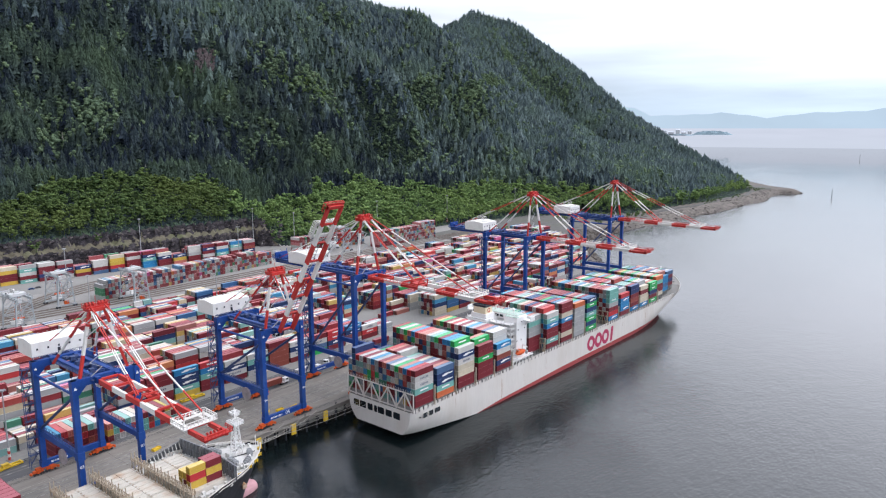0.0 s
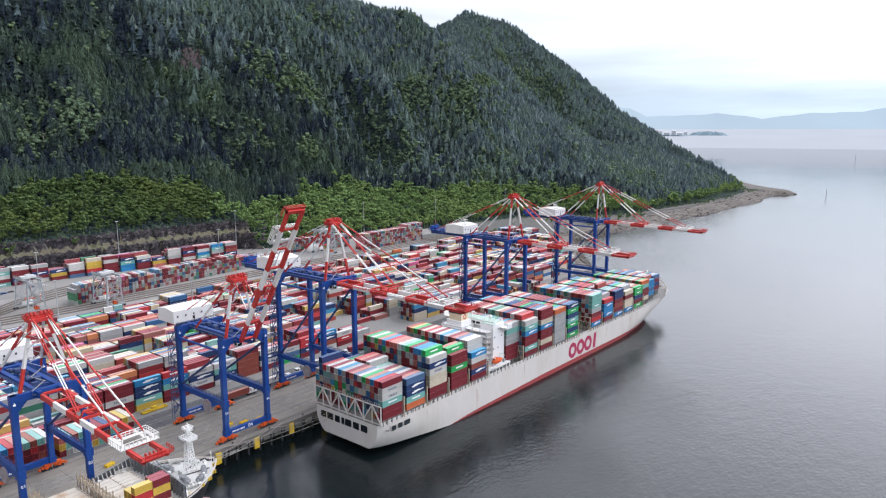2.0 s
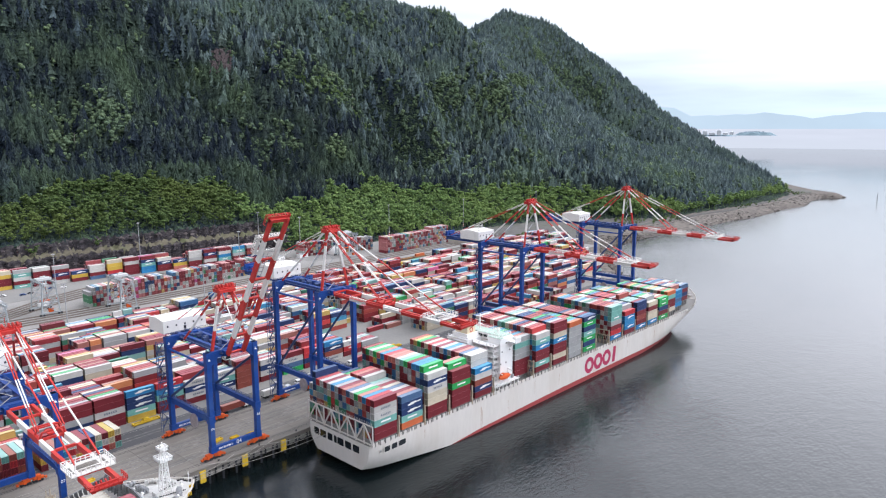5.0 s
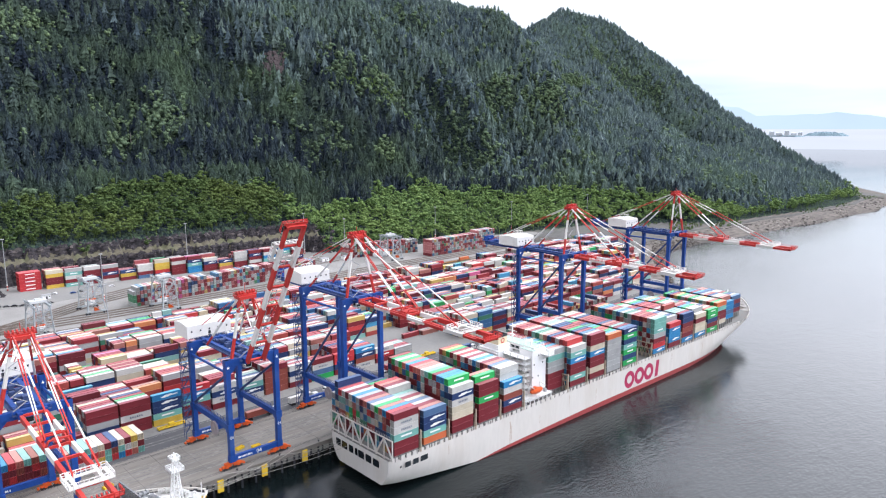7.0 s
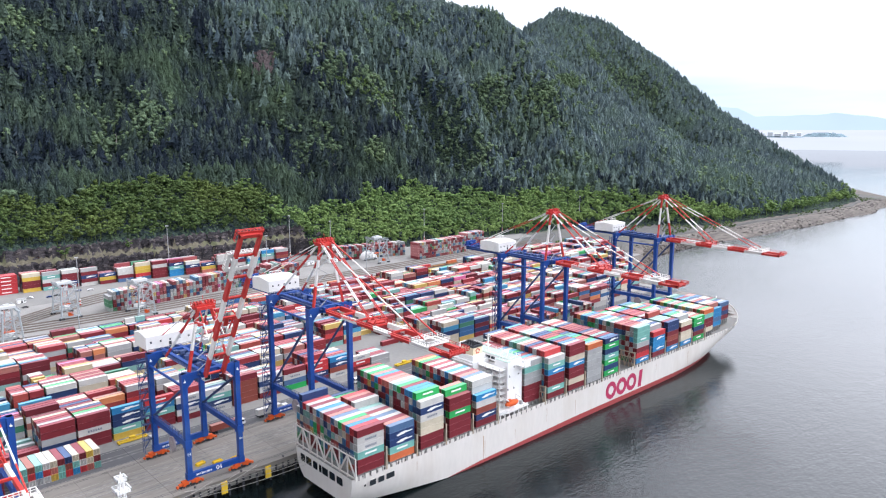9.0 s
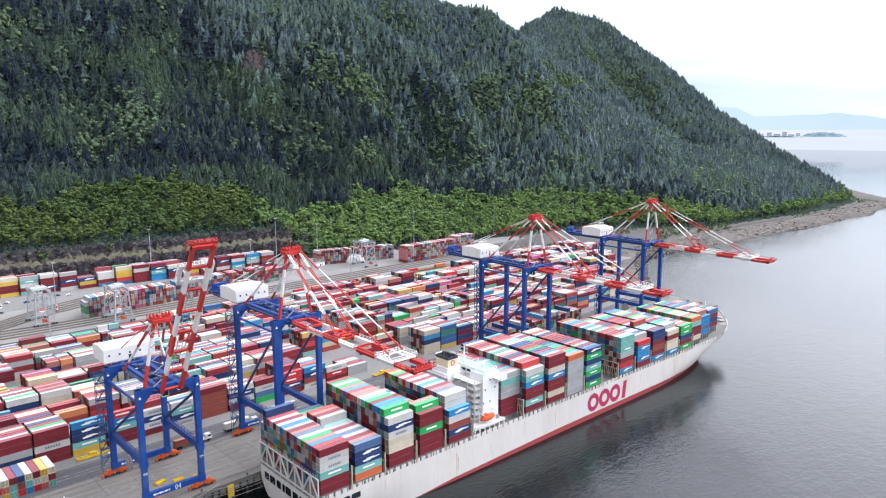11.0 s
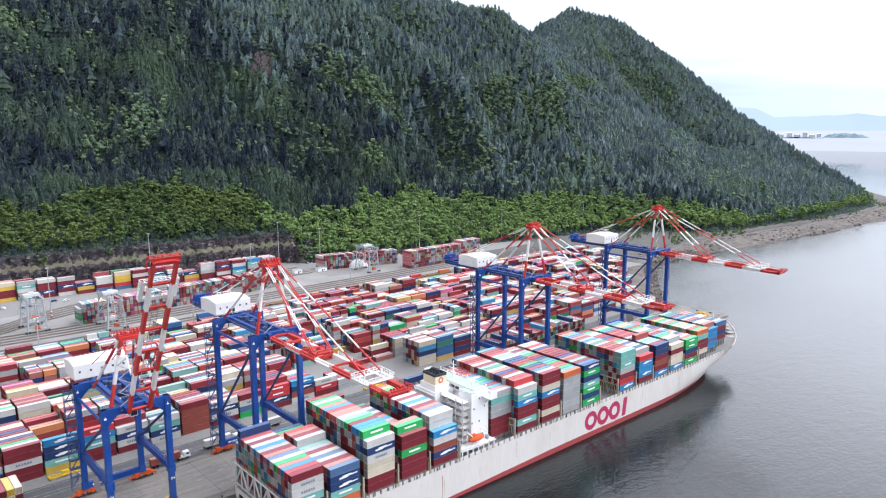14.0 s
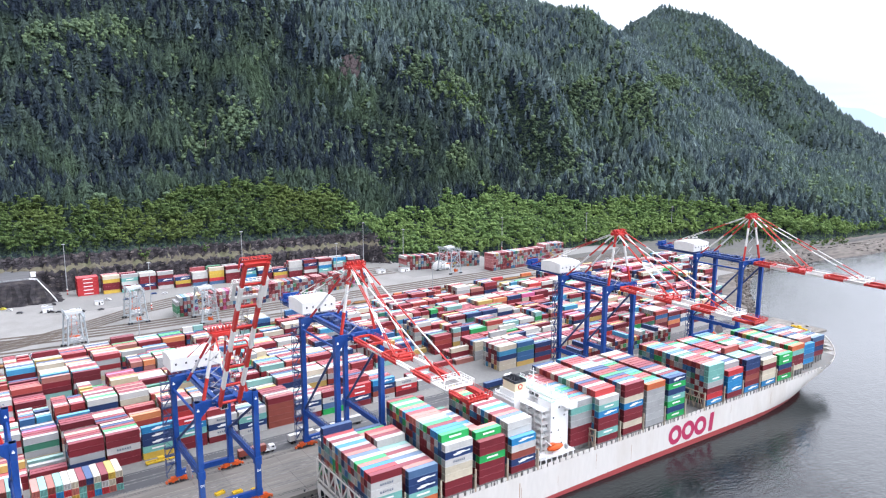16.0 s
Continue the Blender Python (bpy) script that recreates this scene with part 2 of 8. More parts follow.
M_BEACH = material("beach", (0.150, 0.132, 0.118), 0.95, vary=0.6, scale=0.06, fine=0.35, bump=0.9, dirt=(0.045, 0.042, 0.040), dirt_amount=0.95, flat=(1, 0.22, 1))
M_GLASS_DARK = material("dark_window", (0.015, 0.02, 0.025), 0.1, vary=0.02, spec=0.5)
def foliage_material(name, shades, patch, amount, vary=0.4):
    """Leaves or needles: each tree takes a shade between the given ones, whole stands drift towards the patch colour, and twigs break it up."""
    m = bpy.data.materials.new(name)
    m.use_nodes = True
    n, l = m.node_tree.nodes, m.node_tree.links
    p = n["Principled BSDF"]
    p.inputs["Roughness"].default_value, p.inputs["Specular IOR Level"].default_value = 0.8, 0.08
    geo, ramp, hsv = n.new("ShaderNodeNewGeometry"), n.new("ShaderNodeValToRGB"), n.new("ShaderNodeHueSaturation")
    for i, c in enumerate(shades):
        e = ramp.color_ramp.elements[i] if i < 2 else ramp.color_ramp.elements.new(1.0)
        e.position, e.color = i / (len(shades) - 1), (*c, 1)
    spread, part_of = n.new("ShaderNodeMath"), n.new("ShaderNodeMath")
    spread.operation, part_of.operation = "MULTIPLY", "FRACT"
    spread.inputs[1].default_value = 173.31
    l.new(geo.outputs["Random Per Island"], spread.inputs[0])
    l.new(spread.outputs[0], part_of.inputs[0])
    l.new(part_of.outputs[0], ramp.inputs["Fac"])
    stand, twig, where, lit, mix = n.new("ShaderNodeTexNoise"), n.new("ShaderNodeTexNoise"), n.new("ShaderNodeMapRange"), n.new("ShaderNodeMapRange"), n.new("ShaderNodeMixRGB")
    stand.inputs["Scale"].default_value, stand.inputs["Detail"].default_value = 0.011, 5.0
    twig.inputs["Scale"].default_value, twig.inputs["Detail"].default_value = 0.75, 6.0
    l.new(geo.outputs["Position"], stand.inputs["Vector"])
    l.new(geo.outputs["Position"], twig.inputs["Vector"])
    where.inputs["From Min"].default_value, where.inputs["From Max"].default_value = 0.46, 0.66
    where.inputs["To Max"].default_value = amount
    l.new(stand.outputs["Fac"], where.inputs["Value"])
    l.new(where.outputs["Result"], mix.inputs[0])
    l.new(ramp.outputs["Color"], mix.inputs[1])
    mix.inputs[2].default_value = (*patch, 1)
    lit.inputs["From Min"].default_value, lit.inputs["From Max"].default_value = 0.3, 0.7
    lit.inputs["To Min"].default_value, lit.inputs["To Max"].default_value = 1 - vary, 1 + vary
    l.new(twig.outputs["Fac"], lit.inputs["Value"])
    l.new(mix.outputs["Color"], hsv.inputs["Color"])
    l.new(lit.outputs["Result"], hsv.inputs["Value"])
    l.new(hsv.outputs["Color"], p.inputs["Base Color"])
    b = n.new("ShaderNodeBump")
    b.inputs["Strength"].default_value, b.inputs["Distance"].default_value = 1.0, 1.6
    l.new(twig.outputs["Fac"], b.inputs["Height"])
    l.new(b.outputs["Normal"], p.inputs["Normal"])
    return m


def undergrowth_material(name, shades):
    """Brush and saplings that cover the ground between the trees, bush by bush."""
    m = bpy.data.materials.new(name)
    m.use_nodes = True
    n, l = m.node_tree.nodes, m.node_tree.links
    p = n["Principled BSDF"]
    p.inputs["Roughness"].default_value, p.inputs["Specular IOR Level"].default_value = 0.9, 0.05
    geo, bush, ramp, gap, twig, hsv, one, b = [n.new("ShaderNode" + q) for q in ("NewGeometry", "TexVoronoi", "ValToRGB", "MapRange", "TexNoise", "HueSaturation", "SeparateColor", "Bump")]
    bush.inputs["Scale"].default_value = 0.3
    twig.inputs["Scale"].default_value, twig.inputs["Detail"].default_value = 0.9, 6.0
    l.new(geo.outputs["Position"], bush.inputs["Vector"])
    l.new(geo.outputs["Position"], twig.inputs["Vector"])
    for i, c in enumerate(shades):
        e = ramp.color_ramp.elements[i] if i < 2 else ramp.color_ramp.elements.new(1.0)
        e.position, e.color = i / (len(shades) - 1), (*c, 1)
    l.new(bush.outputs["Color"], one.inputs[0])
    l.new(one.outputs[0], ramp.inputs["Fac"])
    gap.inputs["From Min"].default_value, gap.inputs["From Max"].default_value = 0.3, 0.7
    gap.inputs["To Min"].default_value, gap.inputs["To Max"].default_value = 0.5, 1.5
    l.new(twig.outputs["Fac"], gap.inputs["Value"])
    l.new(ramp.outputs["Color"], hsv.inputs["Color"])
    l.new(gap.outputs["Result"], hsv.inputs["Value"])
    l.new(hsv.outputs["Color"], p.inputs["Base Color"])
    b.invert = True
    b.inputs["Strength"].default_value, b.inputs["Distance"].default_value = 1.0, 2.6
    l.new(bush.outputs["Distance"], b.inputs["Height"])
    l.new(b.outputs["Normal"], p.inputs["Normal"])
    return m


M_SOIL = undergrowth_material("forest_undergrowth", [(0.018, 0.026, 0.034), (0.028, 0.041, 0.040), (0.045, 0.066, 0.050), (0.064, 0.094, 0.056), (0.023, 0.034, 0.040)])


def shade(colors, k):
    return [tuple(q * k for q in c) for c in colors]


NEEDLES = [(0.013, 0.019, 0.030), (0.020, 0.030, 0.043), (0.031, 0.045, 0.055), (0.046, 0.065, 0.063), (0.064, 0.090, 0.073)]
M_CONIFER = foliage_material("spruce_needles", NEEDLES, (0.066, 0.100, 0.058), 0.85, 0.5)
# paler, bluer needles: distance haze mixed into the base colour, strongest in the second
M_HAZED_CONIFER = foliage_material("hazed_needles", [(0.054, 0.080, 0.096), (0.078, 0.111, 0.126), (0.104, 0.143, 0.150), (0.128, 0.172, 0.166), (0.152, 0.200, 0.174)], (0.122, 0.176, 0.132), 0.8, 0.45)
M_HAZY = foliage_material("far_hazed_needles", [(0.078, 0.110, 0.124), (0.102, 0.140, 0.150), (0.128, 0.171, 0.172), (0.156, 0.206, 0.190)], (0.138, 0.196, 0.152), 0.75, 0.4)
LEAVES = [(0.072, 0.122, 0.046), (0.110, 0.180, 0.063), (0.158, 0.242, 0.082), (0.214, 0.306, 0.104)]
M_LEAF = foliage_material("broad_leaves", LEAVES, (0.200, 0.280, 0.084), 0.6, 0.35)
# the belt's leaf colours scaled down to about half
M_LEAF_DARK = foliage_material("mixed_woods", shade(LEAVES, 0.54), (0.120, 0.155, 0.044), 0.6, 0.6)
# slope leaves are pale and bluish, with some haze mixed into the colour
M_LEAF_SLOPE = foliage_material("slope_leaves", [(0.082, 0.124, 0.084), (0.116, 0.168, 0.102), (0.154, 0.212, 0.116)], (0.146, 0.205, 0.094), 0.5, 0.5)
M_SHORE = material("shore_gravel", (0.118, 0.115, 0.11), 0.95, vary=0.35, scale=0.03, fine=0.3, dirt=(0.07, 0.08, 0.04), dirt_amount=0.6, flat=(1, 0.3, 1))


def water_material():
    m = bpy.data.materials.new("sea_water")
    m.use_nodes = True
    n, l = m.node_tree.nodes, m.node_tree.links
    p = n["Principled BSDF"]
    p.inputs["Base Color"].default_value = (0.006, 0.010, 0.011, 1)
    p.inputs["Roughness"].default_value, p.inputs["IOR"].default_value = 0.14, 1.39
    geo = n.new("ShaderNodeNewGeometry")
    mp = n.new("ShaderNodeMapping")
    mp.inputs["Scale"].default_value = (1.0, 0.45, 1.0)
    mp.inputs["Rotation"].default_value = (0, 0, radians(25))
    a, b, c = n.new("ShaderNodeTexNoise"), n.new("ShaderNodeTexNoise"), n.new("ShaderNodeTexNoise")
    a.inputs["Scale"].default_value, a.inputs["Detail"].default_value = 0.95, 3.0
    b.inputs["Scale"].default_value, b.inputs["Detail"].default_value = 0.2, 2.0
    c.inputs["Scale"].default_value, c.inputs["Detail"].default_value = 0.008, 3.0
    l.new(geo.outputs["Position"], mp.inputs["Vector"])
    for q in (a, b, c):
        l.new(mp.outputs["Vector"], q.inputs["Vector"])
    mul = n.new("ShaderNodeMath")
    mul.operation = "MULTIPLY_ADD"
    l.new(b.outputs["Fac"], mul.inputs[0])
    mul.inputs[1].default_value = 1.1
    soft = n.new("ShaderNodeMath")
    soft.operation = "MULTIPLY"
    soft.inputs[1].default_value = 1.0
    l.new(a.outputs["Fac"], soft.inputs[0])
    l.new(soft.outputs[0], mul.inputs[2])
    bump = n.new("ShaderNodeBump")
    bump.inputs["Distance"].default_value = 0.42
    mr = n.new("ShaderNodeMapRange")
    mr.inputs["From Min"].default_value, mr.inputs["From Max"].default_value = 0.35, 0.65
    mr.inputs["To Min"].default_value, mr.inputs["To Max"].default_value = 0.21, 0.50
    l.new(c.outputs["Fac"], mr.inputs["Value"])
    # the sound beyond the headland lies calm
    sep, calm, still = n.new("ShaderNodeSeparateXYZ"), n.new("ShaderNodeMapRange"), n.new("ShaderNodeMath")
    l.new(geo.outputs["Position"], sep.inputs["Vector"])
    l.new(sep.outputs["Y"], calm.inputs["Value"])
    calm.inputs["From Min"].default_value, calm.inputs["From Max"].default_value = 1200, 3600
    calm.inputs["To Min"].default_value, calm.inputs["To Max"].default_value = 1.0, 0.04
    still.operation = "MULTIPLY"
    l.new(mr.outputs["Result"], still.inputs[0])
    l.new(calm.outputs["Result"], still.inputs[1])
    l.new(still.outputs[0], bump.inputs["Strength"])
    gloss = n.new("ShaderNodeMath")
    gloss.operation = "MULTIPLY"
    gloss.inputs[1].default_value = 0.14
    l.new(calm.outputs["Result"], gloss.inputs[0])
    l.new(gloss.outputs[0], p.inputs["Roughness"])
    l.new(mul.outputs[0], bump.inputs["Height"])
    l.new(bump.outputs["Normal"], p.inputs["Normal"])
    return m


M_WATER = water_material()


# ---- mesh helpers ----
class Shape:
    """Collects boxes, beams and tubes for one mesh; each piece may take a material slot."""

    def __init__(self):
        self.v, self.f, self.mi = [], [], []

    def add(self, verts, faces, slot=0):
        k = len(self.v)
        self.v += [tuple(q) for q in verts]
        self.f += [tuple(k + i for i in q) for q in faces]
        self.mi += [slot] * len(faces)
        return self

    def box(self, x0, x1, y0, y1, z0, z1, slot=0):
        return self.add([(x0, y0, z0), (x1, y0, z0), (x1, y1, z0), (x0, y1, z0), (x0, y0, z1), (x1, y0, z1), (x1, y1, z1), (x0, y1, z1)],
                        [(0, 3, 2, 1), (4, 5, 6, 7), (0, 1, 5, 4), (1, 2, 6, 5), (2, 3, 7, 6), (3, 0, 4, 7)], slot)

    def beam(self, p, q, w, h=None, slot=0, w2=None, h2=None):
        """A box beam from p to q, w wide and h high, tapering to w2, h2."""
        h = w if h is None else h
        w2, h2 = (w if w2 is None else w2), (h if h2 is None else h2)
        p, q = Vector(p), Vector(q)
        d = (q - p).normalized()
        side = d.cross(Vector((0, 0, 1)))
        side = Vector((0, 1, 0)) if side.length < 1e-3 else side.normalized()
        up = side.cross(d)
        vs = []
        for c, ww, hh in ((p, w, h), (q, w2, h2)):
            for a, b in ((-1, -1), (1, -1), (1, 1), (-1, 1)):
                vs.append(c + side * (a * ww / 2) + up * (b * hh / 2))
        return self.add(vs, [(0, 1, 2, 3), (7, 6, 5, 4), (0, 4, 5, 1), (1, 5, 6, 2), (2, 6, 7, 3), (3, 7, 4, 0)], slot)

    def tube(self, p, q, r, n=8, slot=0, r2=None):
        p, q = Vector(p), Vector(q)
        r2 = r if r2 is None else r2
        d = (q - p).normalized()
        side = d.cross(Vector((0, 0, 1)))
        side = Vector((1, 0, 0)) if side.length < 1e-3 else side.normalized()
        up = side.cross(d)
        vs = []
        for c, rr in ((p, r), (q, r2)):
            for i in range(n):
                a = 2 * math.pi * i / n
                vs.append(c + side * (rr * math.cos(a)) + up * (rr * math.sin(a)))
        fs = [(i, n + i, n + (i + 1) % n, (i + 1) % n) for i in range(n)]
        fs += [tuple(range(n)), tuple(range(2 * n - 1, n - 1, -1))]
        return self.add(vs, fs, slot)

    def rail(self, pts, height=1.1, r=0.05, step=2.5, slot=0):
        """A handrail: posts, a top and a middle bar along the points."""
        for p, q in zip(pts[:-1], pts[1:]):
            p, q = Vector(p), Vector(q)
            up = Vector((0, 0, height))
            self.beam(p + up, q + up, r * 2, slot=slot)
            self.beam(p + up * 0.5, q + up * 0.5, r * 1.6, slot=slot)
            k = max(1, int((q - p).length / step))
            for i in range(k + 1):
                c = p.lerp(q, i / k)
                self.beam(c, c + up, r * 2, slot=slot)
        return self

    def mesh(self, name, mats):
        me = bpy.data.meshes.new(name)
        me.from_pydata(self.v, [], self.f)
        for m in (mats if isinstance(mats, (list, tuple)) else [mats]):
            me.materials.append(m)
        me.polygons.foreach_set("material_index", self.mi)
        me.update()
        return me


def part(name, shape, mats, parent, label=""):
    """Links a shape as one mesh object under a thing or a part."""
    ob = new(name, shape.mesh(name, mats))
    ob.parent = parent
    if label:
        tagged(ob, label)
    return ob


def thing(name, label, category, group="", kind="", at=None):
    ob = new(name)
    ob.empty_display_size = 1.0
    if at is not None:
        ob.matrix_basis = at
    return tagged(ob, label, category, group, kind)


def solid(name, shape, mats, label, category, group="", kind="", at=None):
    """A thing that is one mesh."""
    ob = new(name, shape.mesh(name, mats))
    if at is not None:
        ob.matrix_basis = at
    return tagged(ob, label, category, group, kind)


def bulk(name, verts, faces, mats, slots=None, rounded=False):
    """One object out of large arrays of equal-sided faces, flat unless rounded."""
    me = bpy.data.meshes.new(name)
    nf, k = faces.shape
    me.vertices.add(len(verts))
    me.vertices.foreach_set("co", np.asarray(verts, dtype=np.float32).ravel())
    me.loops.add(nf * k)
    me.loops.foreach_set("vertex_index", faces.astype(np.int32).ravel())
    me.polygons.add(nf)
    me.polygons.foreach_set("loop_start", np.arange(0, nf * k, k, dtype=np.int32))
    me.polygons.foreach_set("loop_total", np.full(nf, k, dtype=np.int32))
    for m in (mats if isinstance(mats, (list, tuple)) else [mats]):
        me.materials.append(m)
    if slots is not None:
        me.polygons.foreach_set("material_index", slots.astype(np.int32))
    me.update(calc_edges=True)
    me.validate()
    if not rounded:
        me.shade_flat()
    return new(name, me)


rng = np.random.default_rng(7)

# ---- sea, land ----
WATER = -8.0


def interp(v, pairs):
    return np.interp(v, [p[0] for p in pairs], [p[1] for p in pairs])


s = Shape()
s.add([(-4900, -4900, WATER), (4900, -4900, WATER), (4900, 4900, WATER), (-4900, 4900, WATER)], [(0, 1, 2, 3)])
solid("water", s, M_WATER, "calm dark grey-green harbour water with light ripples", "water", kind="structure")

COAST = [(-600, -250), (612, -250), (618, -288), (660, -322), (716, -362), (782, -400), (836, -403), (866, -402), (931, -397), (1010, -386), (1110, -383), (1160, -370), (1330, -368), (1400, -358), (1480, -374), (1560, -372), (1588, -342), (1615, -346), (1650, -395), (1728, -455), (1840, -530), (2400, -900)]
TOE = [(-600, -700), (150, -690), (470, -650), (500, -622), (605, -606), (726, -592), (880, -562), (960, -500), (1000, -456), (1050, -446), (1143, -437), (1233, -425), (1373, -414), (1515, -424), (1600, -462), (1700, -515), (1840, -600), (2000, -700), (2400, -1000)]
RIDGE = [(-2100, -500, 640), (-1560, 250, 610), (-1270, 740, 480), (-1085, 1080, 378), (-1107, 1200, 366), (-1126, 1321, 360)]
FAR_RIDGE = [(-1126, 1321, 360), (-1300, 1640, 360), (-1462, 1945, 500), (-1365, 2050, 468), (-1282, 2080, 404), (-1201, 2100, 343), (-1107, 2110, 258), (-1013, 2100, 179), (-905, 2050, 118), (-719, 1900, 74), (-597, 1750, 50), (-478, 1600, 24), (-450, 1520, 12)]


def ridge_height(x, y):
    """Height of the slopes that fall away from the crest lines, and the distance to the nearest crest."""
    best, away = np.full(x.shape, -500.0), np.full(x.shape, 1e6)
    for line, foot in ((RIDGE, False), (FAR_RIDGE, True)):
        for (x0, y0, z0), (x1, y1, z1) in zip(line[:-1], line[1:]):
            dx, dy = x1 - x0, y1 - y0
            u = np.clip(((x - x0) * dx + (y - y0) * dy) / (dx * dx + dy * dy), 0, 1)
            dist = np.hypot(x - x0 - u * dx, y - y0 - u * dy)
            top = z0 + u * (z1 - z0)
            best = np.maximum(best, top - 0.80 * dist)
            if foot:
                best = np.maximum(best, np.minimum(0.9 * top, 0.62 * top + 12) - 0.36 * dist)
            away = np.minimum(away, dist)
    return best, away


def smooth(a, b, v):
    u = np.clip((v - a) / (b - a), 0, 1)
    return u * u * (3 - 2 * u)


def ripple(x, y):
    """Small gullies and knolls of the slope."""
    return 14 * np.sin(x * 0.008 + 1.3 * np.sin(y * 0.006)) * np.sin(y * 0.016 + 0.8) + 8 * np.sin(y * 0.034 + 0.012 * x) + 9 * np.sin(0.021 * (x + 0.8 * y) + 1.1) * np.sin(0.017 * (y - 0.5 * x)) \
        + 5 * np.sin(0.05 * x + 0.03 * y) * np.sin(0.043 * y - 0.02 * x)


# ribs and gullies that run down the mountain: height, width, plan
RELIEF = [
    (34, 48, [(-930, 60), (-1000, 150), (-1040, 265), (-1100, 385), (-1095, 500), (-1150, 640)]),
    (-62, 70, [(-1060, 20), (-1130, 150), (-1170, 270), (-1225, 390), (-1215, 500)]),
    (-34, 30, [(-1020, 700), (-930, 800), (-865, 842), (-790, 862)]),
    (26, 40, [(-1030, 850), (-960, 885), (-890, 895), (-820, 910)]),
    (22, 38, [(-1010, 640), (-930, 710), (-860, 740), (-800, 760)]),
    (-24, 34, [(-1030, 940), (-940, 975), (-850, 965), (-780, 950)]),
    (36, 60, [(-1080, 1100), (-960, 1120), (-870, 1125), (-780, 1110)]),
    (-40, 80, [(-1200, 1480), (-1060, 1400), (-930, 1310), (-800, 1230)]),
    (22, 45, [(-1330, 1900), (-1200, 1800), (-1050, 1700), (-900, 1600)]),
    (-24, 45, [(-1300, 2000), (-1150, 1930), (-1000, 1830), (-850, 1720)]),
    (-26, 40, [(-990, 560), (-920, 560), (-860, 570), (-800, 590)]),
    (20, 36, [(-1010, 470), (-930, 450), (-860, 450)]),
    (-22, 34, [(-990, 400), (-900, 375), (-840, 370)]),
]


def from_line(x, y, line):
    away = np.full(np.shape(x), 1e6)
    for (x0, y0), (x1, y1) in zip(line[:-1], line[1:]):
        dx, dy = x1 - x0, y1 - y0
        u = np.clip(((x - x0) * dx + (y - y0) * dy) / (dx * dx + dy * dy), 0, 1)
        away = np.minimum(away, np.hypot(x - x0 - u * dx, y - y0 - u * dy))
    return away


def relief(x, y):
    total = ripple(x, y)
    for high, wide, line in RELIEF:
        total = total + 1.5 * high * np.exp(-(from_line(x, y, line) / wide) ** 2)
    return total


def ground(x, y):
    x, y = np.asarray(x, float), np.asarray(y, float)
    d = interp(y, TOE) - x
    shore = interp(y, COAST) - x
    flat = np.where(y < 613, np.where(shore > 0, -0.12, -14.0), -12 + 11.86 * smooth(-8, 26, shore))
    d = d + np.where(y < 490, 2.2 * np.sin(y * 0.21) + 1.6 * np.sin(y * 0.53 + 1) + 1.0 * np.sin(y * 1.1), 0)
    rock = np.where(y < 485, 1.0, 0.0) * (16 * smooth(0, 3.5, d) + 7 * smooth(14, 17.5, d))
    bank = rock + 0.34 * np.clip(d, 0, 130)
    high, away = ridge_height(x, y)
    hill = np.maximum(bank, np.minimum(high, 0.95 * d - 6) + relief(x, y) * smooth(90, 200, d) * smooth(0, 120, away))
    return np.where(d > 0, hill, flat)


gx = np.concatenate([np.arange(-2300, -1560, 25.0), np.arange(-1560, -1300, 15.0), np.arange(-1300, -760, 12.0), np.arange(-760, -640, 1.5), np.arange(-640, -246, 3.0)])
gx = np.append(gx, [-246.0, -236.0])
gy = np.concatenate([np.arange(-600, 100, 30.0), np.arange(100, 500, 2.5), np.arange(500, 1000, 7.0), np.arange(1000, 1760, 9.0), np.arange(1760, 2240, 13.0), np.arange(2240, 2400, 40.0)])
GX, GY = np.meshgrid(gx, gy, indexing="ij")
GZ = ground(GX, GY)
d_grid = interp(GY, TOE) - GX
wallish = (d_grid > -2) & (d_grid < 40) & (GY < 500)
GZ += np.where(wallish, 1.6 * np.sin(GX * 0.9 + GY * 0.31) * np.sin(GY * 0.23 + 1.0) + 1.1 * np.sin(GY * 0.71), 0) * np.where(GZ > 1, 1, 0)
nx, ny = GX.shape
idx = np.arange(nx * ny).reshape(nx, ny)
quads = np.stack([idx[:-1, :-1], idx[1:, :-1], idx[1:, 1:], idx[:-1, 1:]], -1).reshape(-1, 4)
cx, cy = (GX[:-1, :-1] + GX[1:, 1:]).ravel() / 2, (GY[:-1, :-1] + GY[1:, 1:]).ravel() / 2
cd, cs = interp(cy, TOE) - cx, interp(cy, COAST) - cx
slot = np.where(cd > 0, 0, np.where((cy > 613) & (cs < 34 + 30 * smooth(850, 1000, cy)), 2, 3))
slot = np.where((slot == 3) & (cy > 640), 5, slot)
cut = cd + 2.2 * np.sin(cy * 0.21) + 1.6 * np.sin(cy * 0.53 + 1) + 1.0 * np.sin(cy * 1.1)
slot = np.where((cut > -2) & (cut < 5) & (cy < 487), 1, slot)
slot = np.where((cut >= 5) & (cut < 13) & (cy < 487), 4, slot)
slot = np.where((cut >= 13) & (cut < 18.5) & (cy < 487), 1, slot)
land = bulk("ground", np.stack([GX, GY, GZ], -1).reshape(-1, 3), quads, [M_SOIL, M_ROCK, M_BEACH, M_GRAVEL, M_BENCH, M_SHORE], slot, rounded=True)
tagged(land, "forested mountain side, blasted rock face, gravel flats and stony shore", "ground", kind="structure")

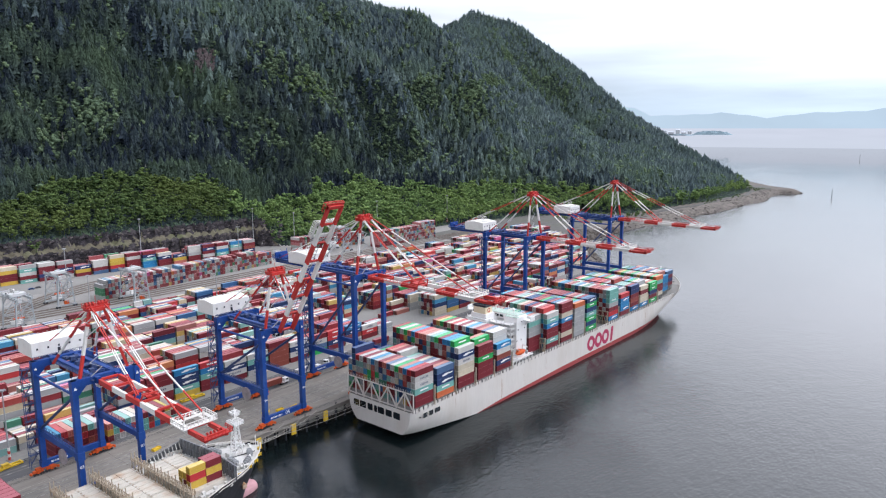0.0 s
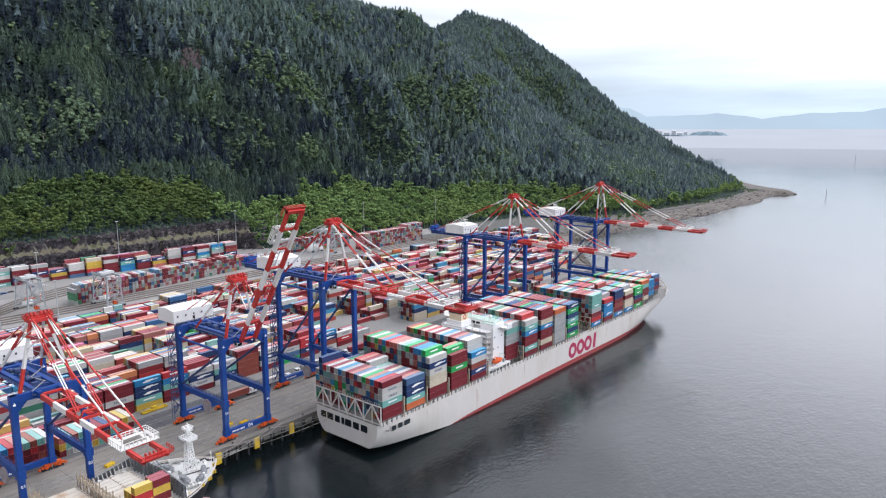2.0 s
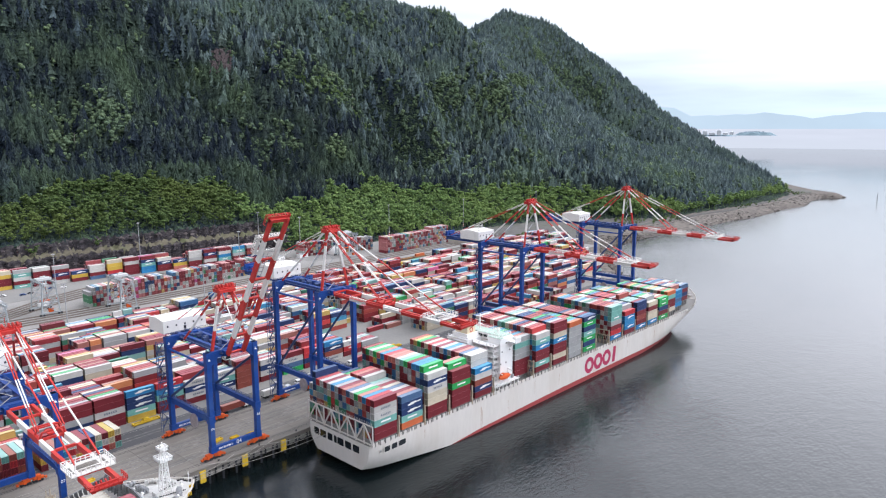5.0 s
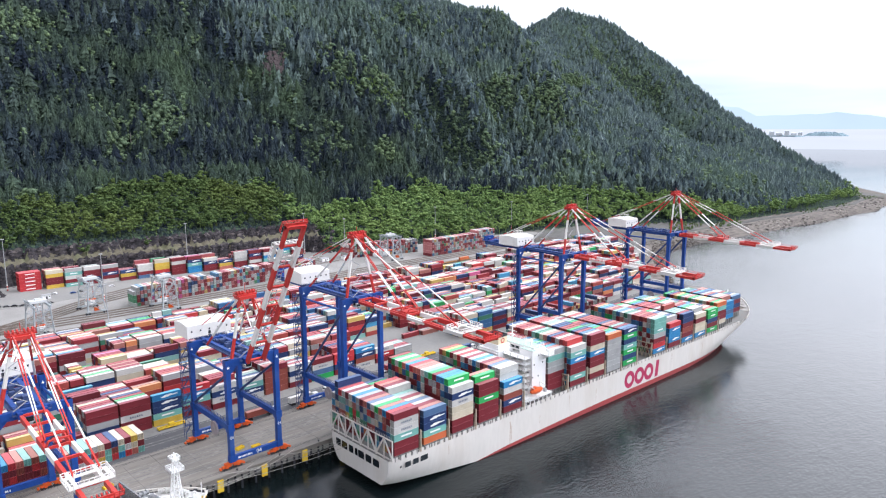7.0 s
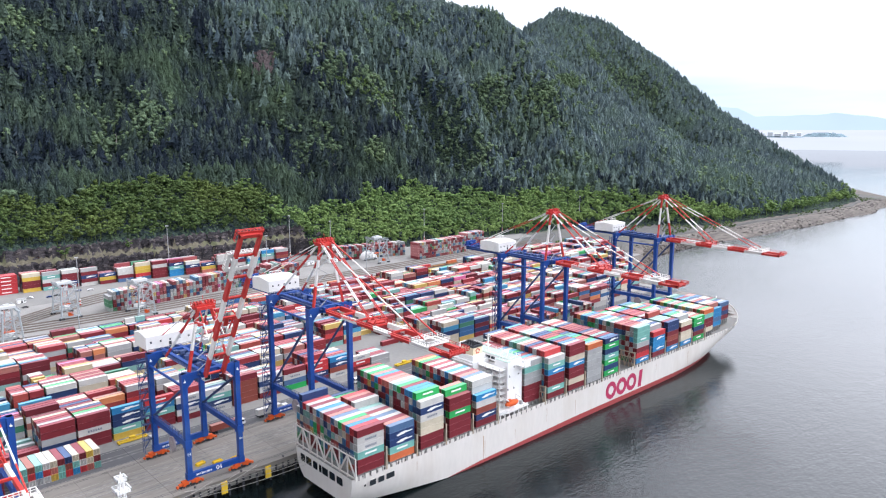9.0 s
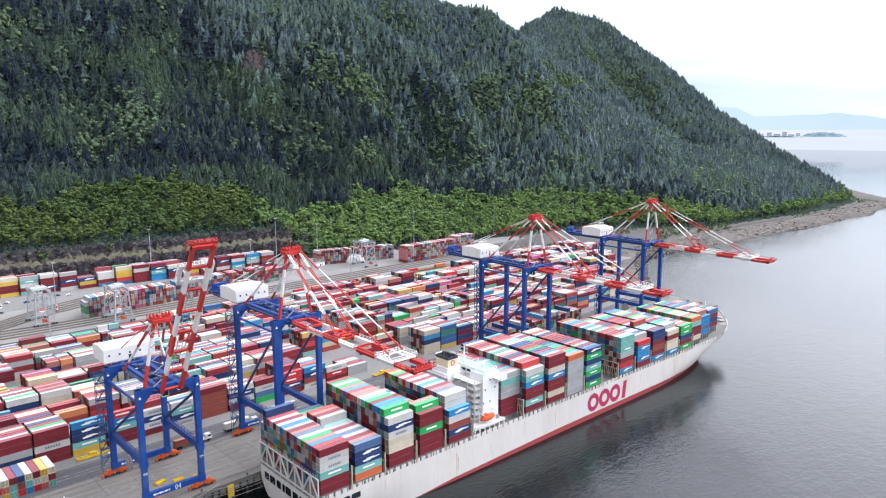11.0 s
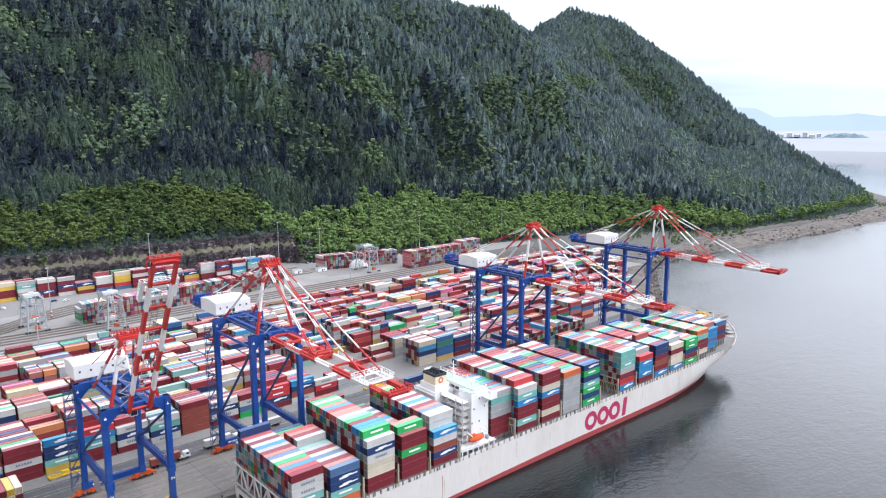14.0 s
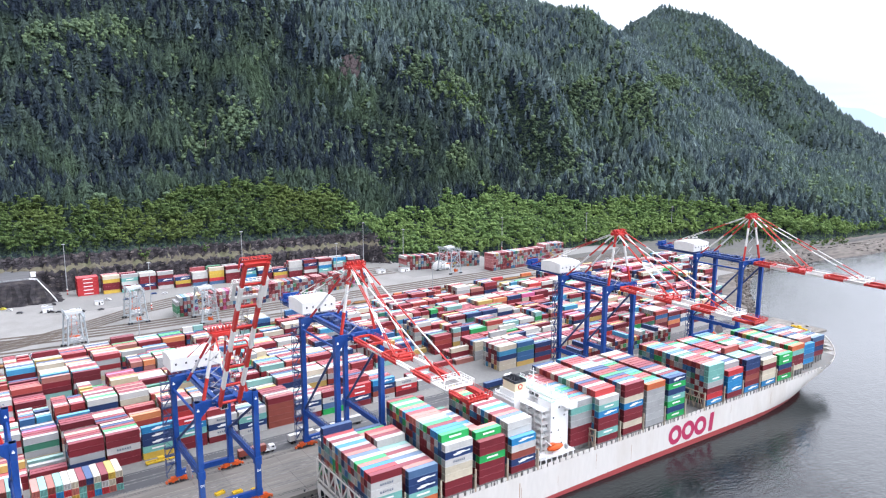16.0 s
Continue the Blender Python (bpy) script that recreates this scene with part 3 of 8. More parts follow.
# rock terrace with a parking place on top, at the head of the rail yard
s = Shape()
for i in range(41):
    u = i / 40
    for j in range(21):
        w = j / 20
        x = -643 - 70 * w
        y = 50 + 134 * u
        top = 19.0 * (1 - smooth(0.84, 1.0, u)) * smooth(0.0, 0.13, w)
        rough = 0.0 if top > 18.5 else 1.0
        s.v.append((x + 1.5 * rough * math.sin(i * 2.1 + j), y + 1.2 * rough * math.sin(j * 2.7 + i), float(top) + 0.8 * rough * math.sin(i * 1.7 + j * 2.3) * (top > 1)))
for i in range(40):
    for j in range(20):
        a = i * 21 + j
        s.f.append((a, a + 21, a + 22, a + 1))
        s.mi.append(1 if min(s.v[q][2] for q in s.f[-1]) > 18.5 else 0)
solid("rock_terrace", s, [M_ROCK, M_LANE], "blasted dark rock terrace with a flat gravel top", "rock", kind="structure")

# zigzag steps down the terrace's end, a white cabinet and a guard rail on top
s = Shape()
steps = [(-652.0, 160.5, 19.6), (-650.5, 166.0, 19.0), (-650.0, 169.5, 13.5), (-648.5, 173.5, 8.2), (-646.8, 176.5, 3.4), (-643.5, 178.5, 0.4)]
for p, q in zip(steps[:-1], steps[1:]):
    s.beam(p, q, 0.5, 0.2)
    for d in (-0.3, 0.3):
        s.rail([(p[0] + d, p[1], p[2]), (q[0] + d, q[1], q[2])], 1.0, 0.1, 1.6)
solid("outdoor_stair", s, M_HOUSE, "pale steel stair zigzagging down the rock terrace", "stairs")
s = Shape()
s.rail([(-654, y, 19.0) for y in range(60, 161, 10)], 1.1, 0.12, 2.5)
solid("guard_rail", s, M_GREY, "grey guard rail along the terrace edge", "railing")
s = Shape()
s.box(-668.5, -665, 163, 166.5, 18.9, 22.4)
s.box(-668.7, -664.8, 162.8, 166.7, 22.4, 22.6)
solid("cabinet", s, M_HOUSE, "white equipment cabinet on the gravel terrace", "cabinet")

# riprap at the quay's far end
count = 6000
px_, py_ = rng.uniform(-460, -246, count), rng.uniform(610, 870, count)
keep = np.abs(interp(py_, COAST) - px_ - 4) < 14
px_, py_ = px_[keep], py_[keep]
vs, fs = [], []
stone = np.array([(-1, -1, -.6), (1, -1, -.7), (1, 1, -.6), (-1, 1, -.7), (-.7, -.6, .7), (.8, -.7, .5), (.6, .8, .8), (-.8, .6, .6)])
quad6 = np.array([(4, 5, 6, 7), (0, 1, 5, 4), (1, 2, 6, 5), (2, 3, 7, 6), (3, 0, 4, 7), (3, 2, 1, 0)])
for i in range(len(px_)):
    a, r = rng.uniform(0, 6.28), rng.uniform(0.7, 1.9)
    q = stone * rng.uniform(0.75, 1.25, (8, 3)) * r
    rot = np.stack([q[:, 0] * math.cos(a) - q[:, 1] * math.sin(a), q[:, 0] * math.sin(a) + q[:, 1] * math.cos(a), q[:, 2]], -1)
    vs.append(rot + np.array([px_[i], py_[i], float(ground(px_[i], py_[i])) + 0.4]))
    fs.append(quad6 + 8 * i)
tagged(bulk("riprap", np.concatenate(vs), np.concatenate(fs), M_BEACH), "grey riprap boulders along the shore", "boulders", kind="stuff")

# boulders and drift logs strewn over the beach below the mountain
vs, fs = [], []
px_, py_ = rng.uniform(-460, -330, 9000), rng.uniform(760, 1640, 9000)
inland = interp(py_, COAST) - px_
keep = (inland > 2) & (inland < 34) & (rng.random(9000) < np.where(inland < 12, 0.9, 0.4)) & (np.sin(py_ * 0.05) + np.sin(py_ * 0.017 + inland * 0.1) > -0.7)
for i, (x, y) in enumerate(zip(px_[keep], py_[keep])):
    a, r = rng.normal(1.6, 0.5), rng.uniform(0.4, 1.3) + 1.2 * rng.random() ** 6
    q = stone * rng.uniform(0.7, 1.3, (8, 3)) * r * np.array([1.6, 0.8, 0.5])
    rot = np.stack([q[:, 0] * math.cos(a) - q[:, 1] * math.sin(a), q[:, 0] * math.sin(a) + q[:, 1] * math.cos(a), q[:, 2]], -1)
    vs.append(rot + np.array([x, y, float(ground(x, y)) + 0.1]))
    fs.append(quad6 + 8 * i)
M_STRAND = island_material("strand_stones", [(3, (0.06, 0.056, 0.052)), (3, (0.13, 0.118, 0.105)), (2, (0.20, 0.185, 0.165)), (1, (0.30, 0.28, 0.25))], rough=0.9, vary=0.4)
tagged(bulk("beach_stones", np.concatenate(vs), np.concatenate(fs), M_STRAND), "dark stones and drift logs strewn over the beach", "stones", kind="stuff")
# railway embankment that follows the shore
s = Shape()
ys = list(range(640, 1580, 15))
for y0, y1 in zip(ys[:-1], ys[1:]):
    xa, xb = (float(max(interp(y, TOE) + 7, interp(y, COAST) - 44)) for y in (y0, y1))
    s.add([(xa - 5, y0, -0.6), (xa - 2.6, y0, 1.2), (xa + 2.6, y0, 1.2), (xa + 5, y0, -0.6), (xb - 5, y1, -0.6), (xb - 2.6, y1, 1.2), (xb + 2.6, y1, 1.2), (xb + 5, y1, -0.6)],
          [(0, 1, 5, 4), (1, 2, 6, 5), (2, 3, 7, 6)])
solid("rail_embankment", s, M_SHORE, "grey ballast embankment of the shore railway", "embankment", kind="structure")

# jointed blocks that stand proud of the blasted face
vs, fs = [], []
py_, hz_ = rng.uniform(100, 488, 3600), np.where(rng.random(3600) < 0.66, rng.uniform(-0.5, 17.5, 3600), rng.uniform(20.0, 29.0, 3600))
back = np.linspace(-6, 24, 46)
wall_x = interp(py_, TOE)[:, None] - back[None]
reached = ground(wall_x, np.repeat(py_[:, None], 46, 1)) >= hz_[:, None]
wall_x = wall_x[np.arange(3600), np.argmax(reached, 1)]
for i in range(3600):
    r = rng.uniform(0.5, 1.2) + 0.8 * rng.random() ** 4
    a = rng.normal(0, 0.35)
    q = stone * rng.uniform(0.6, 1.4, (8, 3)) * r * np.array([0.55, 1.5, 0.75])
    rot = np.stack([q[:, 0] * math.cos(a) - q[:, 1] * math.sin(a), q[:, 0] * math.sin(a) + q[:, 1] * math.cos(a), q[:, 2]], -1)
    vs.append(rot + np.array([wall_x[i] - 0.3, py_[i], hz_[i]]))
    fs.append(quad6 + 8 * i)
tagged(bulk("rock_ledges", np.concatenate(vs), np.concatenate(fs), M_BLOCKS), "dark blasted rock ledges and blocks on the cut face", "rock", kind="stuff")

# ---- pavement, quay ----
s = Shape()
s.box(-472, -300, -300, 596, -1.6, 0.0)
s.box(-472, -340, 596, 640, -1.6, 0.0)
s.box(-472, -372, 640, 690, -1.6, 0.0)
s.box(-472, -398, 690, 742, -1.6, 0.0)
solid("pavement", s, M_ASPHALT, "grey paved container yard with worn traffic lanes", "pavement", kind="structure")
apron = thing("quay", "weathered pale concrete quay on piles with crane rails", "quay", kind="structure")
k = 0
for x0, x1 in ((-300, -284), (-284, -276), (-276, -262), (-262, -252), (-252, -243.6)):
    s = Shape()
    s.box(x0 + 0.04, x1 - 0.04, 0.04, 11.96, -1.5, 0.0)
    slab_mesh = s.mesh("slab", M_LANE if x1 < -280 else M_CONCRETE)
    for y0 in range(-56, 611, 12):
        slab = new("slab", slab_mesh)
        slab.parent = apron
        slab.location = (0, y0, 0.004 + 0.006 * ((k * 7) % 3))
        k += 1
s = Shape()
for x in (-281.0, -248.0):
    for dx in (-0.5, 0.5):
        s.box(x + dx - 0.08, x + dx + 0.08, -60, 612, 0.0, 0.05)
part("crane_rails", s, M_DARK, apron)
s = Shape()
s.box(-244.2, -243.5, -60, 612, 0.0, 0.35)
part("kerb", s, M_CONCRETE, apron)
s = Shape()
for y in range(-40, 610, 6):
    for x in (-245, -251, -258):
        s.tube((x, y, -12), (x, y, -1.5), 0.45, 7)
part("piles", s, M_DARK, apron)
s = Shape()
s.box(-262, -260, -60, 612, -12, -1.5)
part("rear_wall", s, M_DARK, apron)
for y in range(20, 540, 19):
    s = Shape()
    s.box(-243.4, -242.7, y - 1.2, y + 1.2, -5.4, -0.6)
    s.box(-243.6, -243.4, y - 0.5, y + 0.5, -3.6, -1.4)
    ob = part("fender", s, M_YELLOW, apron, "yellow fender panel")
s = Shape()
for y in range(28, 540, 19):
    s.tube((-244.6, y, 0), (-244.6, y, 0.7), 0.28, 8)
    s.tube((-244.6, y, 0.7), (-244.6, y, 0.95), 0.45, 8)
part("bollards", s, M_DARK, apron)
M_LINE = material("lane_paint", (0.40, 0.385, 0.35), 0.8, vary=0.3, fine=2.0, dirt=(0.24, 0.23, 0.215), dirt_amount=1.0)
M_TYRE_MARK = material("tyre_marks", (0.17, 0.165, 0.16), 0.9, vary=0.25, fine=1.2, dirt=(0.34, 0.33, 0.31), dirt_amount=0.95)
for x in (-298.6, -284.4, -274, -269, -264, -259, -254.5):
    s = Shape()
    s.box(x - 0.06, x + 0.06, -50, 606, 0.012, 0.026)
    part("lane_line", s, M_LINE, apron)
for x in (-293.2, -290.6, -271.2, -268.9, -266.2, -263.8, -256.8, -255.0):
    s = Shape()
    s.box(x - 0.35, x + 0.35, -50, 606, 0.018, 0.021)
    part("tyre_track", s, M_TYRE_MARK, apron)
for i in range(9):
    s = Shape()
    y = 588 + 2.4 * i
    s.add([(-276, y, 0.03), (-276, y + 0.5, 0.03), (-258, y + 3.5, 0.03), (-258, y + 3.0, 0.03)], [(0, 3, 2, 1)])
    part("hatch_line", s, M_LINE, apron)

# ---- containers ----
BW = 2.44
PAINT = {
    "maroon": (0.17, 0.022, 0.030), "red": (0.44, 0.035, 0.04), "brown": (0.24, 0.062, 0.045), "white": (0.50, 0.49, 0.465), "grey": (0.34, 0.345, 0.34),
    "beige": (0.54, 0.48, 0.365), "navy": (0.022, 0.045, 0.13), "blue": (0.03, 0.20, 0.42), "steel": (0.07, 0.13, 0.24), "teal": (0.17, 0.40, 0.35),
    "green": (0.03, 0.36, 0.09), "orange": (0.52, 0.13, 0.05), "yellow": (0.55, 0.37, 0.06), "salmon": (0.45, 0.14, 0.11),
}
WORDS = {"maroon": "dark red", "steel": "slate blue", "salmon": "faded red"}
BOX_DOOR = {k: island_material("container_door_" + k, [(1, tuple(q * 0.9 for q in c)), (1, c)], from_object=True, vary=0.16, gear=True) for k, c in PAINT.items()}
BOX_MAT = {k: island_material("container_" + k, [(1, tuple(q * 0.92 for q in c)), (1, c)], from_object=True, vary=0.16, ribs_pale_top=0.3) for k, c in PAINT.items()}
M_MARK = material("lettering_white", (0.78, 0.78, 0.76), 0.6, vary=0.05)
M_MARK_DARK = material("lettering_dark", (0.13, 0.15, 0.2), 0.6, vary=0.05)


def container_shape(lx, ly, h):
    """A steel box: corner posts and rails stand proud of recessed panels. Centred, from z 0 to h."""
    s = Shape()
    hx, hy, r = lx / 2, ly / 2, 0.07
    s.box(-hx + r, hx - r, -hy + r, hy - r, 0.06, h - 0.05)
    for sx in (-1, 1):
        for sy in (-1, 1):
            x, y = sx * (hx - 0.09), sy * (hy - 0.09)
            s.box(x - 0.09, x + 0.09, y - 0.09, y + 0.09, 0, h)
    for sx in (-1, 1):
        x = sx * (hx - 0.06)
        for z0, z1 in ((0.0, 0.16), (h - 0.13, h - 0.01)):
            s.box(x - 0.06, x + 0.06, -hy + 0.18, hy - 0.18, z0, z1)
    for sy in (-1, 1):
        y = sy * (hy - 0.06)
        for z0, z1 in ((0.0, 0.16), (h - 0.13, h - 0.01)):
            s.box(-hx + 0.18, hx - 0.18, y - 0.06, y + 0.06, z0, z1)
    return s


SHARED = {}


def shared(key, make):
    if key not in SHARED:
        SHARED[key] = make()
    return SHARED[key]


def door_shape(w, h):
    """A door leaf with two locking ribs rolled into its plate, facing -y."""
    s = Shape()
    pts = [(-w / 2, 0), (-w / 4 - 0.05, 0), (-w / 4, -0.06), (-w / 4 + 0.05, 0), (w / 4 - 0.05, 0), (w / 4, -0.06), (w / 4 + 0.05, 0), (w / 2, 0), (w / 2, 0.06), (-w / 2, 0.06)]
    n = len(pts)
    s.add([(x, y, 0.2) for x, y in pts] + [(x, y, h - 0.2) for x, y in pts], [tuple(range(n)), tuple(range(2 * n - 1, n - 1, -1))] + [(i, n + i, n + (i + 1) % n, (i + 1) % n) for i in range(n)])
    return s


def container(x, y, z, color, length=12.19, h=2.85, marks=0, where="", along="y", at=None, group="containers"):
    """One container; marks: 0 plain, 1 a white word-like bar, 2 a row of dark bars, 3 a round emblem bar and a bar."""
    key = (color, length, h)
    body_mesh = shared(("body",) + key, lambda: container_shape(BW, length, h).mesh("body", BOX_MAT[color]))
    m = pose(x, y, z, 0, 0, 0 if along == "y" else 90)
    ob = thing("shipping_container", "%s steel shipping container %s" % (WORDS.get(color, color), where), "container", group=group, at=(at @ m if at else m))
    b = new("body", body_mesh)
    b.parent = ob
    for sx in (-1, 1):
        d = new("door_leaf", shared(("door",) + key, lambda: door_shape(BW / 2 - 0.22, h).mesh("door_leaf", BOX_DOOR[color])))
        d.parent = ob
        d.matrix_basis = pose(sx * (BW / 4 - 0.05), -length / 2 + 0.01, 0)
    if marks:
        def marking():
            s = Shape()
            x = BW / 2 - 0.015
            if marks == 1:
                s.box(x - 0.02, x + 0.03, -length * 0.22, length * 0.22, h * 0.42, h * 0.66)
            elif marks == 2:
                comb = [(-length * 0.21, h * 0.36), (length * 0.21, h * 0.36)]
                for i in range(6):
                    c = (2.5 - i) * length * 0.075
                    comb += [(c + length * 0.022, h * 0.40), (c + length * 0.022, h * 0.66), (c - length * 0.022, h * 0.66), (c - length * 0.022, h * 0.40)]
                s.add([(x + 0.03, a, b) for a, b in comb], [tuple(range(len(comb)))])
            else:
                wave = [(-2.2, 0.30), (0.9, 0.34), (1.3, 0.46), (3.0, 0.46), (5.0, 0.5), (5.0, 0.66), (2.8, 0.62), (2.2, 0.74), (-1.0, 0.72), (-1.4, 0.58), (-2.8, 0.52)]
                s.add([(x + 0.03, a, b * h) for a, b in wave], [tuple(range(len(wave)))])
            return s.mesh("marking", M_MARK_DARK if marks == 2 else M_MARK)
        k = new("marking", shared(("mark", marks, length, h), marking))
        k.parent = ob
    return ob


def box_arrays(boxes):
    """Verts, faces and slots of many container boxes: (x, y, z of the base middle, half size along x and y, height);
    roofs, sides and door ends are recessed between posts and rails."""
    b = np.asarray([q for q in boxes if q[6]], float)
    rest = np.asarray([q for q in boxes if not q[6]], float).reshape(-1, 7)
    corner = np.array([(-1, -1, 0), (1, -1, 0), (1, 1, 0), (-1, 1, 0), (-1, -1, 1), (1, -1, 1), (1, 1, 1), (-1, 1, 1)], float)
    v = b[:, None, :3] + corner[None] * b[:, None, 3:6]
    along = b[:, 4] > b[:, 3]
    rings, faces, kinds = [v], [(2, 3, 7, 6), (3, 0, 4, 7)], [0, 0]
    k = 8
    for loop, push, kind in (((4, 5, 6, 7), (0, 0, -0.09), 0), ((0, 1, 5, 4), (0, 0.10, 0), 1), ((1, 2, 6, 5), (-0.10, 0, 0), 2)):
        q = v[:, loop]
        mid = q.mean(1, keepdims=True)
        frame_w = np.array([0.11 if push[0] == 0 else 0.0, 0.11 if push[1] == 0 else 0.0, 0.13 if push[2] == 0 else 0.0])
        inner = q - np.sign(q - mid) * frame_w
        rings += [inner, inner + np.array(push)]
        for i in range(4):
            j = (i + 1) % 4
            faces += [(loop[i], loop[j], k + j, k + i), (k + i, k + j, k + 4 + j, k + 4 + i)]
            kinds += [kind, kind]
        faces.append((k + 4, k + 5, k + 6, k + 7))
        kinds.append(kind)
        k += 8
    out = (np.arange(len(b)) * k)[:, None, None] + np.array(faces)[None]
    kinds = np.array(kinds)
    slots = np.where(along[:, None], kinds[None] == 1, kinds[None] == 2).astype(int)
    v = np.concatenate(rings, 1).reshape(-1, 3)
    # boxes deep in a stack show no more than a strip of their ends
    plain = (rest[:, None, :3] + corner[None] * rest[:, None, 3:6]).reshape(-1, 3)
    sides = np.array([(4, 5, 6, 7), (0, 1, 5, 4), (1, 2, 6, 5), (2, 3, 7, 6), (3, 0, 4, 7)])
    more = (len(v) + np.arange(len(rest)) * 8)[:, None, None] + sides[None]
    ends = np.where((rest[:, 4] > rest[:, 3])[:, None], np.arange(5)[None] == 1, np.arange(5)[None] == 2).astype(int)
    return np.concatenate([v, plain]), np.concatenate([out.reshape(-1, 4), more.reshape(-1, 4)]), np.concatenate([slots.ravel(), ends.ravel()])


def stack_boxes(x, y, z, tiers, along="y", length=12.19, h=2.85):
    w = BW / 2 - 0.05
    hx, hy = (w, length / 2) if along == "y" else (length / 2, w)
    return [(x, y, z + k * h, hx, hy, h - 0.10, k >= tiers - 2) for k in range(tiers)]

# ---- the container ship ----
BEAM, LENGTH, DECK = 42.8, 332.0, 7.0
SHIP = pose(-196.5 - BEAM / 2, 220.0, 0, 0, 0, -0.8)  # ship's own frame: x to starboard, y forward from the transom
ship = thing("container_ship", "large white-hulled container ship with red boot top and stacked deck cargo", "ship", at=SHIP)


def half_breadth(u, w):
    """Hull's half breadth at u (0 stern to 1 bow) and w (0 at the boot top's foot to 1 at the deck)."""
    a = max(0.0, (0.15 - u) / 0.15)
    aft = 1 - (1 - w) ** 3.0 * a ** 1.2 * 0.24 - 0.012 * a
    start = 0.60 + 0.27 * w
    n = max(0.0, (u - start) / (1 - start))
    return BEAM / 2 * max(0.012, aft * (1 - n ** (1.7 + 0.8 * w)))


us = [0, 0.006, 0.015, 0.03, 0.05, 0.075, 0.1, 0.14, 0.2, 0.4, 0.6, 0.68, 0.72, 0.76, 0.8, 0.83, 0.86, 0.885, 0.905, 0.925, 0.945, 0.96, 0.973, 0.985, 0.994, 1.0]
levels = [(-3.0, 0.0), (0.0, 0.06), (2.6, 0.2), (2.6, 0.2), (5, 0.4), (7.5, 0.55), (10, 0.72), (12.5, 0.88), (15, 1.0)]
rings = []
for u in us:
    sheer = 6.0 * max(0.0, (u - 0.885) / 0.115) ** 1.2
    row = []
    keel = -3.0 + 6.3 * max(0.0, (0.28 - u) / 0.28) ** 1.05
    for k, (h, w) in enumerate(levels):
        # the counter rises clear of the water aft; the boot top thins out towards the stern
        h = -0.6 + 3.2 * min(1.0, max(0.0, (u - 0.11) / 0.14)) if k in (2, 3) else h
        h = max(h, keel + 0.02 * k)
        w = (h - keel) / (15.0 - keel)
        rake = 0 if u < 0.78 else (w - 1) * 44 * ((u - 0.78) / 0.22) ** 1.7
        round_in = 0.0 if u > 0.03 else (1.6 * (1 - u / 0.03) ** 2)
        row.append((max(0.25, half_breadth(u, w) - round_in), LENGTH * u + rake, WATER + h + sheer * w))
    rings.append(row)
s = Shape()
for a, b in zip(rings[:-1], rings[1:]):
    for j in range(len(levels) - 1):
        if j == 2:
            continue
        sl = 1 if j < 2 and b[2][2] > WATER - 0.6 and a[0][1] > 34 else 0
        for sx in (1, -1):
            q = [(sx * p[0], p[1], p[2]) for p in (a[j], b[j], b[j + 1], a[j + 1])]
            s.add(q, [(0, 1, 2, 3) if sx > 0 else (3, 2, 1, 0)], sl)
hull = part("hull", s, [M_HULL, M_BOOT], ship)
bm = bmesh.new()
bm.from_mesh(hull.data)
bmesh.ops.remove_doubles(bm, verts=bm.verts, dist=0.001)
for face in bm.faces:
    face.smooth = True
bm.to_mesh(hull.data)
bm.free()
s = Shape()
for j in range(len(levels) - 1):
    if j != 2:
        p, q = rings[0][j], rings[0][j + 1]
        s.add([(p[0], p[1], p[2]), (q[0], q[1], q[2]), (-q[0], q[1], q[2]), (-p[0], p[1], p[2])], [(0, 1, 2, 3)], 0)
part("transom", s, M_HULL, ship, "flat white transom plate")
s = Shape()
for a, b in zip(rings[:-1], rings[1:]):
    p, q = a[-1], b[-1]
    s.add([(p[0] - 0.3, p[1], p[2] - 0.25), (q[0] - 0.3, q[1], q[2] - 0.25 - (2.6 if q[1] > 0.955 * LENGTH else 0)), (-q[0] + 0.3, q[1], q[2] - 0.25 - (2.6 if q[1] > 0.955 * LENGTH else 0)), (-p[0] + 0.3, p[1], p[2] - 0.25)], [(0, 1, 2, 3)])
part("deck", s, M_DECK, ship, "worn grey steel weather deck")
# bulwark of the forecastle, with freeing openings between its stays
for (a, b) in zip(rings[15:-1], rings[16:]):
    for sx in (1, -1):
        s = Shape()
        p, q = a[-1], b[-1]
        if p[1] > 0.90 * LENGTH:
            s.beam((sx * p[0], p[1], p[2] + 0.9), (sx * q[0], q[1], q[2] + 0.9), 0.25, 1.0)
        s.beam((sx * (p[0] - 0.6), p[1], p[2] - 0.1), (sx * (p[0] - 0.1), p[1], p[2] + 1.3), 0.3)
        part("bulwark", s, M_HULL, ship)
